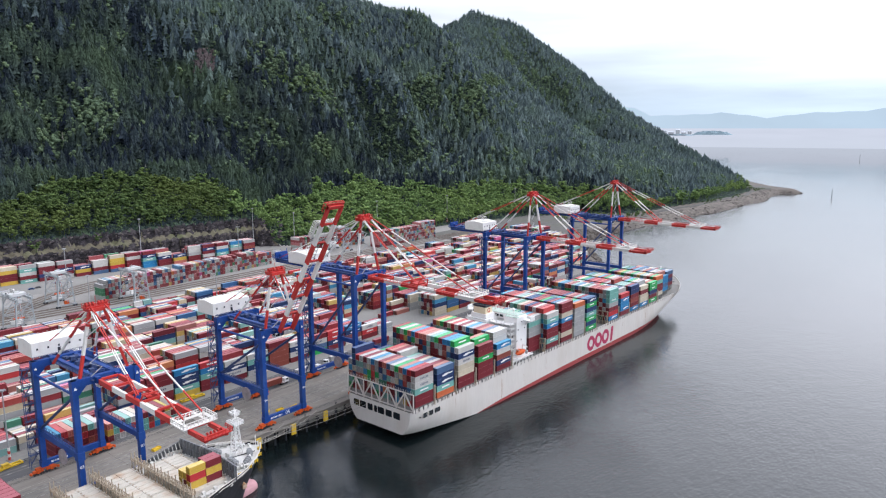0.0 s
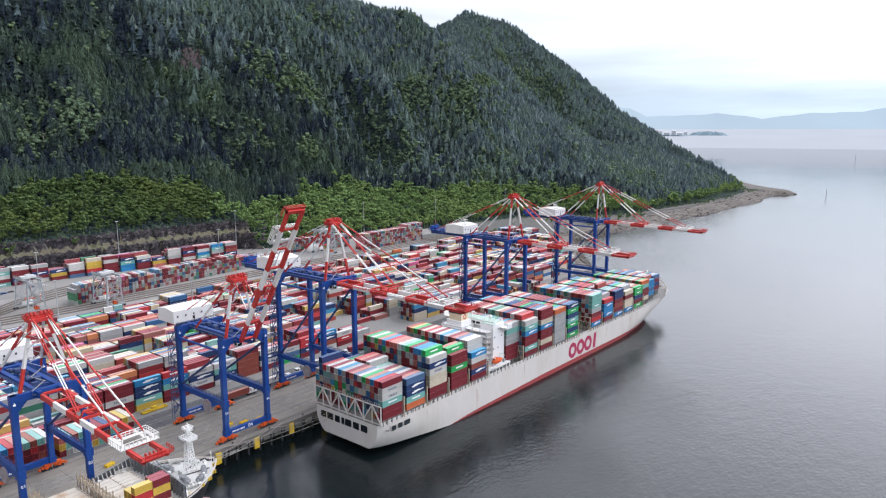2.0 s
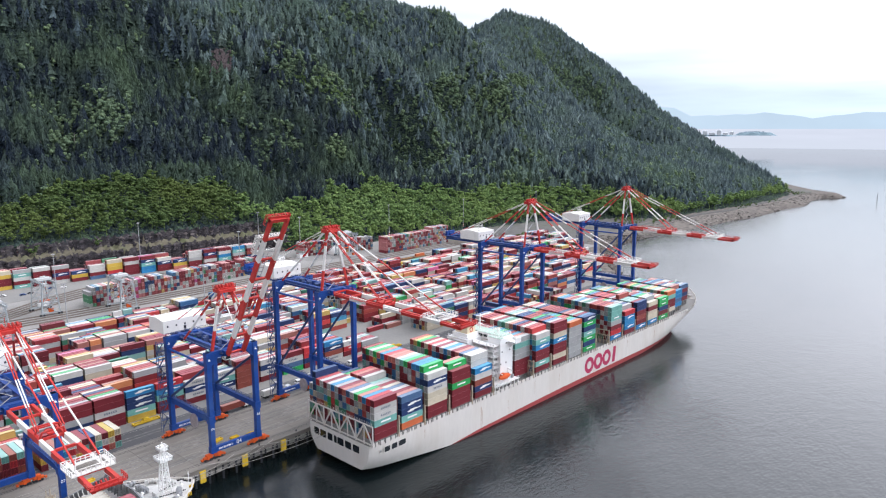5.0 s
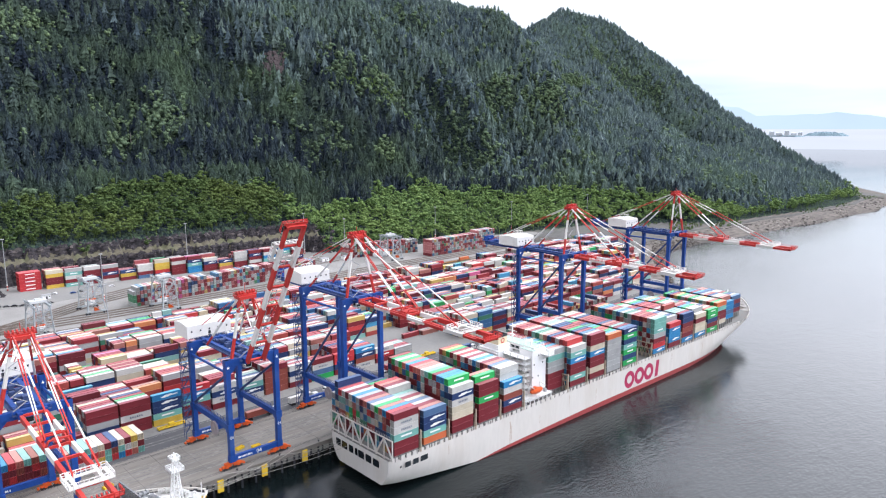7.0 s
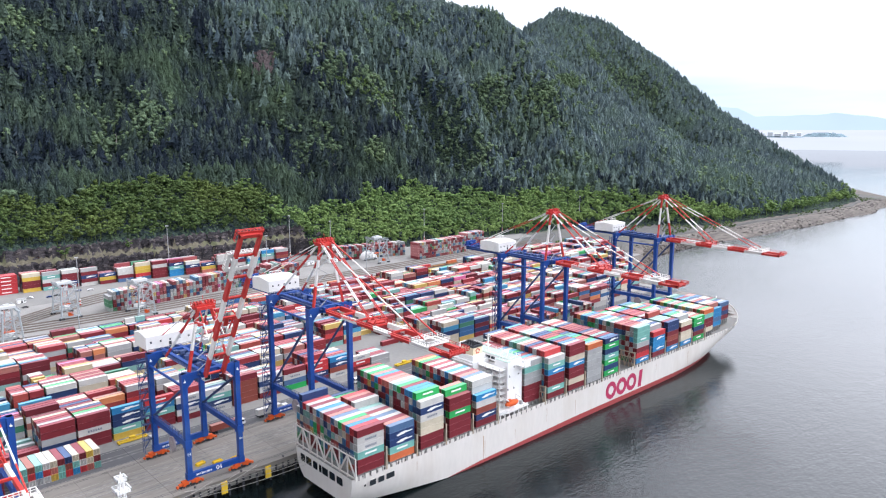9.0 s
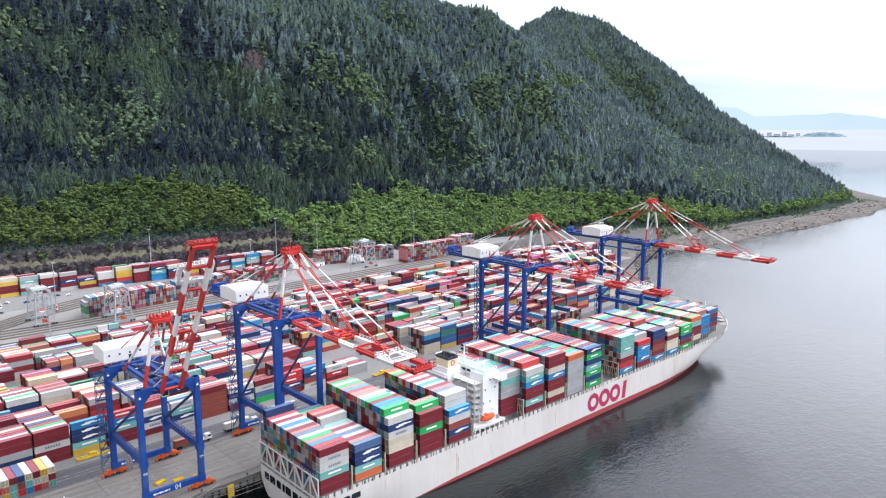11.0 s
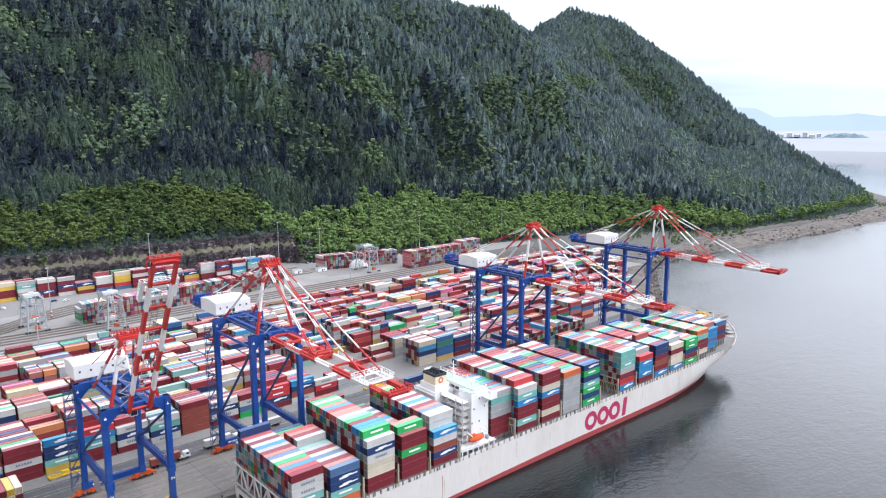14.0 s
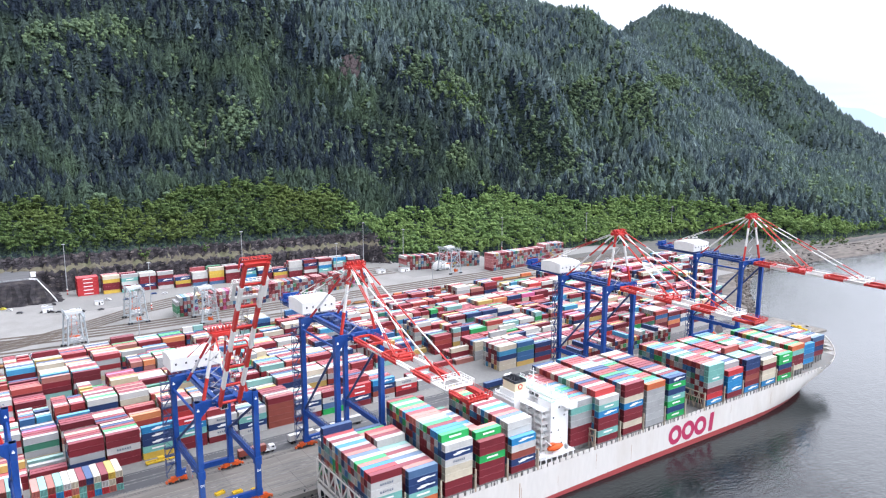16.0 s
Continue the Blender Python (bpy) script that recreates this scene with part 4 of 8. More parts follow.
# mooring ports in the transom and the quarter
def port_shape(w, h, corner=0.5):
    """A mooring port: a dark plate painted as a rounded, shaded opening, with a raised rim, facing -y."""
    s = Shape()
    for grow, y0, y1, slot in ((0.0, -0.05, 0.5, 0), (0.18, -0.10, -0.02, 1)):
        loop = []
        for sx, sz, a0 in ((1, -1, -90), (1, 1, 0), (-1, 1, 90), (-1, -1, 180)):
            for k in range(4):
                a = radians(a0 + 30 * k)
                loop.append((sx * (w / 2 - corner) + (corner + grow) * math.cos(a), sz * (h / 2 - corner) + (corner + grow) * math.sin(a)))
        n = len(loop)
        if slot == 0:
            hole = loop
            s.add([(x, y0, z) for x, z in loop], [tuple(range(n))], 0)
        else:
            s.add([(x, y0, z) for x, z in loop] + [(x, y0, z) for x, z in hole] + [(x, y1, z) for x, z in loop], [(i, (i + 1) % n, n + (i + 1) % n, n + i) for i in range(n)] + [((i + 1) % n, i, 2 * n + i, 2 * n + (i + 1) % n) for i in range(n)], 1)
    return s


for x, w in ((-14.6, 3.6), (-10.2, 4.2), (-5.4, 3.4), (-1.8, 2.0), (1.6, 4.2), (6.6, 4.0), (11.6, 4.2)):
    port = part("mooring_port", port_shape(w, 3.2), [M_GLASS_DARK, M_HULL], ship, "mooring port in the transom, its shaded opening a dark plate")
    port.matrix_basis = pose(x, -0.02, 3.6)
for y, w, h in ((4.6, 0.9, 1.0), (8.2, 3.0, 2.3), (12.2, 3.0, 2.3), (16.6, 4.0, 2.3)):
    port = part("mooring_port", port_shape(w, h, 0.4), [M_GLASS_DARK, M_HULL], ship, "mooring port in the quarter, its shaded opening a dark plate")
    port.matrix_basis = pose(BEAM / 2 + 0.02, y, 4.0, 0, 0, 90)
# emblem on the side: plain rings and bars in its colour
def ring_shape(cy, cz, r0, r1, n, a0=0.0, a1=360.0):
    s = Shape()
    x0, x1 = BEAM / 2 - 0.05, BEAM / 2 + 0.05
    for i in range(n):
        t0, t1 = radians(a0 + (a1 - a0) * i / n), radians(a0 + (a1 - a0) * (i + 1) / n)
        q = [(r0, t0), (r1, t0), (r1, t1), (r0, t1)]
        v = [(x, cy + r * math.cos(t), cz + r * math.sin(t)) for x in (x0, x1) for r, t in q]
        s.add(v, [(4, 5, 6, 7), (0, 4, 7, 3), (1, 2, 6, 5)])
    return s


def weld(ob):
    bm = bmesh.new()
    bm.from_mesh(ob.data)
    bmesh.ops.remove_doubles(bm, verts=bm.verts, dist=0.002)
    bm.to_mesh(ob.data)
    bm.free()


for cy_ in (162.0, 171.5, 180.8):
    weld(part("side_emblem", ring_shape(cy_, 0.2, 2.3, 4.7, 24), M_MAGENTA, ship, "magenta emblem on the white hull"))
s = Shape()
s.add([(BEAM / 2 + 0.05, 187.0, -4.5), (BEAM / 2 + 0.05, 190.2, -4.5), (BEAM / 2 + 0.05, 191.4, 4.9), (BEAM / 2 + 0.05, 188.2, 4.9)], [(0, 1, 2, 3)])
part("side_emblem", s, M_MAGENTA, ship, "magenta emblem on the white hull")
M_RUST = material("rust_streaks", (0.36, 0.22, 0.12), 0.8, vary=0.3, dirt=(0.6, 0.55, 0.5), dirt_amount=0.8)
for y, w, z0, z1 in ((67.5, 0.22, -7, 4), (68.4, 0.12, -5, 2), (110, 0.12, -2, 5), (132, 0.15, -4, 3), (205, 0.12, 0, 5), (240, 0.14, -3, 4), (30, 0.12, 1, 5), (88, 0.1, -3, 1)):
    s = Shape()
    s.add([(BEAM / 2 + 0.03, y - w * 0.5, z0), (BEAM / 2 + 0.03, y + w * 0.3, z0), (BEAM / 2 + 0.03, y + w, z1), (BEAM / 2 + 0.03, y - w, z1)], [(0, 1, 2, 3)])
    part("rust_streak", s, M_RUST, ship, "brown rust streak below a scupper")
# stern lattice that holds the aftmost stacks
s = Shape()
y = 0.9
xs = [-21 + 5.25 * i for i in range(9)]
for x in xs:
    s.beam((x, y, DECK - 0.2), (x, y, DECK + 8.6), 0.42)
for z in (DECK + 0.5, DECK + 8.4):
    s.beam((-21, y, z), (21, y, z), 0.42)
for i in range(4):
    a, m, b = xs[2 * i], xs[2 * i + 1], xs[2 * i + 2]
    s.beam((a, y, DECK + 0.5), (m, y, DECK + 8.3), 0.5)
    s.beam((m, y, DECK + 8.3), (b, y, DECK + 0.5), 0.5)
for i in range(40):
    x = -20.5 + i * 1.05
    s.beam((x, y, DECK + 8.4), (x, y, DECK + 9.9), 0.12)
part("stern_lattice", s, M_HULL, ship, "white steel lashing lattice over the transom")
s = Shape()
for x in (-18, -10, -2, 6, 14):
    s = Shape()
    s.box(x - 1.2, x + 1.2, 2.0, 4.5, DECK - 0.2, DECK + 1.2)
    s.tube((x - 1.5, 3.2, DECK + 1.3), (x + 1.5, 3.2, DECK + 1.3), 0.7, 10)
    part("mooring_winch", s, M_GREY, ship)

# deck cargo: bays by their aft end; starboard column from the deck up; tiers of the inner rows
C = dict(m="maroon", r="red", b="brown", w="white", g="grey", e="beige", n="navy", u="blue", s="steel", t="teal", G="green", o="orange", y="yellow", p="salmon")
BAYS = [
    (1.6, "m m t1 w2 w2 m", 6, 17), (16.5, "o t1 n3 n3 s", 5, 17), (32.0, "m m e e w2 n3 w", 8, 17), (47.5, "m m m G1 m m", 5, 17), (63.0, "m n3 b w u3", 7, 17),
    (98.0, "m m m g g t g", 7, 14), (110.3, "m t1 m m u3 t1 w", 8, 17), (126.0, "m e m m u3 e m m", 8, 17), (140.6, "g g g g g g o", 7, 17), (155.3, "G1 n G1 t1 n G1 n3", 7, 17),
    (184.6, "u3 r m g t1 t t", 7, 17), (200.8, "m u3 u u3 r", 6, 17), (215.4, "u3 m b m n n", 6, 17), (230.4, "u3 e e m e", 6, 17), (245.3, "G1 m n G1 G1", 5, 17),
    (261.4, "e m m t o", 5, 15), (277.0, "u s u u", 5, 13), (291.5, "m n m s", 4, 11),
]
TH = 2.85
cargo = []
tops = ["maroon", "salmon", "white", "teal", "blue", "beige", "salmon", "maroon", "green", "grey", "red", "steel", "white", "salmon"]
for k, (y0, column, tiers, rows) in enumerate(BAYS):
    yc, base = y0 + 6.15, DECK + 2.2 + (1.2 if y0 > 255 else 0.0) + (1.2 if y0 > 285 else 0)
    names = column.split()
    for r in range(rows):
        x = (r - (rows - 1) / 2) * 2.52
        if r == rows - 1 and names:
            for i, q in enumerate(names):
                container(x, yc, base + i * TH, C[q[0]], h=TH - 0.04, marks=int(q[1]) if len(q) > 1 else 0, where="stacked on the ship's deck", at=SHIP, group="deck cargo of the large ship")
            continue
        n = tiers
        if k == 0 and r == 1:
            n = 7
        if k == 0 and r == 0:
            n = 5
        if k == 1 and r < 8:
            n = 6 if r > 3 else 5
        if k == 3 and r >= rows - 3:
            n = 7
        if k in (10, 11, 12, 13) and rng.random() < 0.06:
            n += 1 if k != 10 else -1
        single = k in (0, 1, 2, 3, 4) and (r >= 2 or k == 0)
        if single:
            cargo += stack_boxes(x, yc, base, n - 1, h=TH)
            col = tops[(r * 5 + k * 3 + (r // 3)) % len(tops)]
            if k == 0 and r < 2:
                col = ("grey", "navy")[r]
            if k == 3 and r >= rows - 3:
                col = "green" if r == rows - 2 else "salmon"
            if k == 2 and r == rows - 2:
                col = "green"
            if k == 2 and r in (rows - 3, rows - 4):
                col = "blue"
            if k == 4 and r in (rows - 2, rows - 3):
                col = "white"
            container(x, yc, base + (n - 1) * TH, col, h=TH - 0.04, marks=1 if col == "green" else 0, where="on top of the ship's deck stacks", at=SHIP, group="deck cargo of the large ship")
        else:
            cargo += stack_boxes(x, yc, base, n, h=TH)
v, f, sl = box_arrays(cargo)
ob = bulk("deck_containers", v, f, [M_CARGO, M_CARGO_DOOR], sl)
ob.matrix_basis = SHIP
tagged(ob, "shipping containers of many colours packed on the ship's deck", "containers", kind="stuff")
# hatch covers and coamings under each bay
for y0, column, tiers, rows in BAYS:
    s = Shape()
    w = rows * 2.52 / 2 - 1.4
    base = DECK + 2.2 + (1.2 if y0 > 255 else 0.0) + (1.2 if y0 > 285 else 0)
    s.box(-w, w, y0 - 0.3, y0 + 12.6, DECK - 0.4, base - 0.35)
    s.box(-w - 1.2, w + 1.2, y0, y0 + 12.3, base - 0.35, base - 0.02)
    for sx in (-1, 1):
        for i in range(5):
            yy = y0 + 0.6 + i * 2.75
            s.box(sx * (w + 0.9) - 0.3, sx * (w + 0.9) + 0.3, yy - 0.2, yy + 0.2, DECK - 0.4, base - 0.35)
    part("hatch_cover", s, M_DECK, ship)
# lashing bridges: posts at the sides with lattice between the bays
M_RUSTY = material("rusty_lashing_steel", (0.42, 0.36, 0.28), 0.75, vary=0.3, dirt=(0.25, 0.14, 0.08), dirt_amount=0.7)
for i, y in enumerate((15.2, 30.4, 46.0, 61.4, 77.0, 109.0, 124.4, 139.6, 154.2, 168.8, 183.4, 199.0, 214.4, 229.2, 244.2, 260.0)):
    s = Shape()
    hh = 9.0
    for sx in (-1, 1):
        s.box(sx * 21.0 - 0.28, sx * 21.0 + 0.28, y - 0.3, y + 0.3, DECK - 0.3, DECK + hh)
    s.box(-20.8, 20.8, y - 0.3, y + 0.3, DECK + 5.3, DECK + 5.6)
    for j in range(17):
        x = -20.2 + 2.52 * j
        s.box(x - 0.12, x + 0.12, y - 0.15, y + 0.15, DECK, DECK + 6.4)
    if y in (109.0, 168.8, 183.4, 77.0):
        for j in range(8):
            x = -20.2 + 5.04 * j
            s.beam((x, y, DECK), (x + 2.52, y, DECK + 8.2), 0.3)
            s.beam((x + 2.52, y, DECK + 8.2), (x + 5.04, y, DECK), 0.3)
        s.box(-20.8, 20.8, y - 0.3, y + 0.3, DECK + 8.2, DECK + 8.6)
    part("lashing_bridge", s, M_RUSTY, ship, "cream and rust lashing bridge between the bays")
# side rail with wash plates
s = Shape()
yy = 1.0
while yy < 288:
    s.box(BEAM / 2 - 0.5, BEAM / 2 - 0.35, yy, yy + 2.6, DECK - 0.2, DECK + 1.25)
    s.beam((BEAM / 2 - 0.4, yy + 2.6, DECK + 1.1), (BEAM / 2 - 0.4, yy + 3.4, DECK + 1.1), 0.09)
    s.box(-BEAM / 2 + 0.35, -BEAM / 2 + 0.5, yy, yy + 1.7, DECK - 0.2, DECK + 1.25)
    yy += 3.4
tagged(part("side_rail", s, M_HULL, ship), kind="stuff")

# accommodation block with bridge, funnel, masts
s = Shape()
s.box(-14, 8.5, 91, 97.4, DECK - 0.3, 27.6)
s.box(8.5, 16.5, 87.6, 97.4, DECK - 0.3, 31.0)
for z in (11, 14, 17, 20, 23, 26):
    s.box(2.5, 8.5, 86.4, 91, z - 0.15, z + 0.15)
    s.rail([(2.5, 86.5, z + 0.15), (8.5, 86.5, z + 0.15)], 1.1, 0.07, 2.4)
    for xx in (2.6, 8.2):
        s.beam((xx, 86.6, z - 3), (xx, 86.6, z), 0.25)
    s.beam((3.2 + (z % 2) * 1.5, 87.4, z - 3), (6.4 + (z % 2) * 1.5, 87.4, z), 0.9, 0.15)
part("accommodation", s, M_HOUSE, ship, "white accommodation tower")
M_DECK_GREEN = material("pale_green_deck", (0.42, 0.55, 0.48), 0.7, vary=0.15, dirt=(0.5, 0.5, 0.46), dirt_amount=0.5)
s = Shape()
s.box(-15, 15.5, 90.5, 97.8, 28.4, 31.4)
for sx in (-1, 1):
    s.box(sx * 18.2 - 3.2, sx * 18.2 + 3.2, 93.5, 97.6, 28.6, 29.0)
    s.box(sx * 18.2 - 3.2, sx * 18.2 + 3.2, 97.3, 97.6, 29.0, 30.4)
    s.box(sx * 21.2 - 0.2, sx * 21.2 + 0.2, 93.5, 97.6, 29.0, 31.0)
    s.beam((sx * 14, 95.5, 24), (sx * 20, 95.5, 28.6), 0.6)
bridge = part("bridge_deck", s, M_HOUSE, ship, "white navigation bridge with wings")
s = Shape()
s.box(-14.9, 15.4, 90.6, 97.7, 31.4, 31.6)
s.box(8.6, 16.4, 87.7, 90.4, 31.0, 31.2)
part("roof", s, M_DECK_GREEN, bridge, "pale green painted deck")
for i in range(7):
    s = Shape()
    x = -13.5 + 3.0 * i
    s.box(x - 1.2, x + 1.2, 90.42, 90.7, 29.3, 30.5)
    part("window", s, M_GLASS_DARK, bridge)
for i, (x, z) in enumerate(((10, 14), (12.5, 14), (15, 14), (10, 20), (14, 20), (11, 26), (14, 27))):
    s = Shape()
    s.box(x - 0.3, x + 0.3, 87.5, 87.7, z, z + 0.7)
    part("porthole", s, M_GLASS_DARK, ship)
for y, z in ((88, 12), (91, 12), (94, 12), (88, 18), (92, 18), (95, 24), (89, 24), (92, 28)):
    s = Shape()
    s.box(16.4, 16.58, y - 0.3, y + 0.3, z, z + 0.7)
    part("porthole", s, M_GLASS_DARK, ship)
M_CREAM = material("funnel_cream", (0.70, 0.60, 0.42), 0.5, vary=0.08)
s = Shape()
s.box(-11.5, 1.5, 80.5, 91, DECK - 0.3, 29.0)
s.box(-9.6, 0.4, 81.6, 89.6, 29.0, 31.4)
part("engine_casing", s, M_HOUSE, ship)
s = Shape()
s.box(-8.4, -0.4, 82.4, 88.4, 31.4, 35.0)
funnel = part("funnel", s, M_CREAM, ship, "cream funnel with black top and red emblem")
s = Shape()
s.box(-8.55, -0.25, 82.25, 82.7, 35.0, 36.1)
s.box(-8.55, -0.25, 88.1, 88.55, 35.0, 36.1)
s.box(-8.55, -8.1, 82.7, 88.1, 35.0, 36.1)
s.box(-0.7, -0.25, 82.7, 88.1, 35.0, 36.1)
s.box(-8.1, -0.7, 82.7, 88.1, 34.98, 35.1)
for x in (-6.6, -4.8, -3.2, -1.9):
    s.tube((x, 85, 35.0), (x, 85.6, 37.2), 0.5, 10)
part("funnel_top", s, M_DARK, funnel, "black funnel top with exhaust pipes")
s = Shape()
for i in range(5):
    a0 = radians(72 * i + 90)
    a1 = radians(72 * (i + 1) + 90)
    for (r0, r1) in ((0.9, 1.5),):
        p = [(-0.37, 85.4 + r * math.cos(a), 33.2 + r * math.sin(a)) for r, a in ((r0, a0), (r1, a0), (r1, a1), (r0, a1))]
        s.add(p, [(0, 1, 2, 3)])
weld(part("emblem", s, M_RED, funnel))
s = Shape()
s.tube((-2, 94, 31.6), (-2, 94, 39.5), 0.45, 8, r2=0.2)
s.box(-5, 1, 93.9, 94.1, 36, 36.25)
s.box(-4, 0, 93.9, 94.1, 38.0, 38.2)
s.box(-3.4, -0.6, 93.5, 94.5, 34.2, 34.4)
part("radar_mast", s, M_HOUSE, ship)
s = Shape()
s.tube((6, 95, 31.6), (6, 95, 35), 0.18, 6)
part("antenna", s, M_HOUSE, ship)
s = Shape()
s.tube((10, 94, 31.6), (10, 94, 32.6), 0.5, 8)
s.tube((10, 94, 32.6), (10, 94, 33.3), 0.5, 10, r2=1.0)
s.tube((10, 94, 33.3), (10, 94, 34.3), 1.0, 10, r2=0.45)
part("radome", s, M_HOUSE, ship)
# open galleries with stairs between the funnel casing and the starboard tower
for z in (11, 13.8, 16.6, 19.4, 22.2, 25.0, 27.8):
    s = Shape()
    s.box(1.5, 15.5, 83.6, 87.6, z - 0.12, z)
    s.rail([(1.6, 83.7, z), (15.4, 83.7, z), (15.4, 87.5, z)], 1.1, 0.06, 1.8)
    part("gallery", s, M_HOUSE, ship, "open steel gallery with railings")
    s = Shape()
    k = 1 if int(z * 5) % 2 else -1
    for e in (-0.5, 0.5):
        s.beam((7 - 3.0 * k, 84.6 + e, z - 2.8), (7 + 3.0 * k, 84.6 + e, z), 0.1, 0.3)
    for i in range(9):
        u = (i + 0.5) / 9
        s.box(7 - 3.0 * k + 6 * k * u - 0.15, 7 - 3.0 * k + 6 * k * u + 0.15, 84.1, 85.1, z - 2.8 + 2.8 * u - 0.04, z - 2.8 + 2.8 * u)
    part("stair", s, M_GREY, ship)
for x in (1.8, 6.2, 10.8, 15.2):
    s = Shape()
    s.beam((x, 83.8, DECK - 0.3), (x, 83.8, 29), 0.3)
    part("gallery_post", s, M_HOUSE, ship)
# life rafts, lockers and vents on the boat deck
for i in range(4):
    s = Shape()
    s.tube((19.4, 79.4 + 1.4 * i, DECK + 3.6), (20.4, 79.4 + 1.4 * i, DECK + 3.6), 0.5, 10)
    part("life_raft", s, M_MARK, ship)
for x, y, h in ((14, 80.5, 1.6), (16.4, 81.0, 2.2), (14.4, 83.4, 1.2), (18, 95.4, 1.8), (16.8, 80.0, 1.0)):
    s = Shape()
    s.box(x - 0.7, x + 0.7, y - 0.5, y + 0.5, DECK + 3.0, DECK + 3.0 + h)
    s.box(x - 0.5, x + 0.5, y - 0.6, y - 0.5, DECK + 3.3, DECK + 2.8 + h)
    part("deck_locker", s, M_GREY if h > 1.4 else M_DARK, ship)
s = Shape()
s.rail([(-14.8, 90.7, 31.6), (15.2, 90.7, 31.6), (15.2, 97.6, 31.6), (-14.8, 97.6, 31.6)], 1.1, 0.06)
s.rail([(8.7, 87.8, 31.2), (16.3, 87.8, 31.2), (16.3, 90.4, 31.2)], 1.1, 0.06)
s.rail([(-11.4, 80.6, 29.0), (1.4, 80.6, 29.0), (1.4, 90.8, 29.0)], 1.1, 0.06)
for z in (12, 16, 20, 24, 28):
    s.rail([(-11.5, 79.7, z), (1.5, 79.7, z)], 1.1, 0.07)
    s.box(-11.5, 1.5, 79.6, 80.5, z - 0.1, z)
part("roof_rail", s, M_HOUSE, ship)
s = Shape()
for i in range(9):
    u0, u1 = i / 9, (i + 1) / 9
    r0, r1 = 1.5 * math.sin(math.pi * (0.06 + 0.88 * u0)) ** 0.6, 1.5 * math.sin(math.pi * (0.06 + 0.88 * u1)) ** 0.6
    s.tube((18.6, 84.5 + 8 * u0, 12.6), (18.6, 84.5 + 8 * u1, 12.6), r0, 10, r2=r1)
s.box(17.9, 19.3, 85.5, 88.0, 13.6, 14.6)
weld(part("lifeboat", s, M_ORANGE, ship, "orange enclosed lifeboat"))
s = Shape()
for y in (84.6, 92.6):
    s.beam((17.2, y, DECK), (17.2, y, 15.5), 0.35)
    s.beam((17.2, y, 15.5), (20.4, y, 14.8), 0.35)
s.rail([(20.6, 78, DECK + 3), (20.6, 97, DECK + 3)], 1.2, 0.08)
s.box(12.5, 20.6, 79, 98, DECK + 2.7, DECK + 3.0)
for y in range(79, 99, 3):
    s.box(20.3, 20.6, y - 0.2, y + 0.2, DECK - 0.3, DECK + 3)
part("boat_davit", s, M_HOUSE, ship)
# foremast
s = Shape()
s.tube((0, 314, DECK + 4), (0, 314, DECK + 15), 0.45, 8, r2=0.2)
s.box(-2, 2, 313.8, 314.2, DECK + 11, DECK + 11.3)
part("foremast", s, M_HOUSE, ship)
for x in (-3, 3):
    s = Shape()
    s.box(x - 1.5, x + 1.5, 306, 309, DECK + 3.4, DECK + 4.4)
    s.tube((x - 1.3, 307.5, DECK + 4.7), (x + 1.3, 307.5, DECK + 4.7), 0.8, 10)
    part("windlass", s, M_GREY, ship)
s = Shape()
s.box(-10, 10, 303.6, 304.2, DECK + 3.0, DECK + 7.0)
part("breakwater", s, M_HOUSE, ship)

# mooring lines from the stern to the quay
def rope(name, p, q, sag, label):
    cu = bpy.data.curves.new(name, "CURVE")
    cu.dimensions, cu.bevel_depth, cu.bevel_resolution = "3D", 0.09, 1
    sp = cu.splines.new("POLY")
    sp.points.add(12)
    for i in range(13):
        u = i / 12
        c = Vector(p).lerp(Vector(q), u)
        c.z -= sag * 4 * u * (1 - u)
        sp.points[i].co = (*c, 1)
    cu.materials.append(M_LINE)
    return tagged(new(name, cu), label, "rope", group="mooring lines")


for p, q, sag in (((-233, 219.8, 4), (-244.6, 174, 0.6), 1.5), ((-229, 219.8, 4), (-244.6, 174, 0.7), 1.8), ((-226, 219.8, 3.9), (-244.6, 155, 0.6), 2.2),
                  ((-231, 219.8, 3.8), (-244.6, 199, 0.6), 1.0), ((-226, 156, 8.0), (-244.6, 187, 0.7), 1.2), ((-224, 157, 8.0), (-244.6, 199, 0.7), 1.6), ((-222.6, 157.2, 8.0), (-244.6, 206, 0.7), 1.8)):
    rope("mooring_rope", p, q, sag, "pale mooring rope stretched to the quay")


# ---- quay cranes ----
M_CAB = material("cabin_grey", (0.55, 0.56, 0.56), 0.5, vary=0.1)
M_REEL = material("cable_reel", (0.30, 0.26, 0.27), 0.6, vary=0.25)
M_STAIR = material("stair_steel", (0.05, 0.075, 0.17), 0.6, vary=0.25)


def striped(parent, name, pts, w, h, shares, first="red"):
    """A member from pts[0] to pts[1] in red and white lengths, each a part."""
    p, q = Vector(pts[0]), Vector(pts[1])
    at, red = 0.0, first == "red"
    total = sum(shares)
    for k in shares:
        a, b = p.lerp(q, at / total), p.lerp(q, (at + k) / total)
        s = Shape()
        s.beam(a, b, w, h)
        part(name, s, M_RED if red else M_WHITE, parent)
        at += k
        red = not red


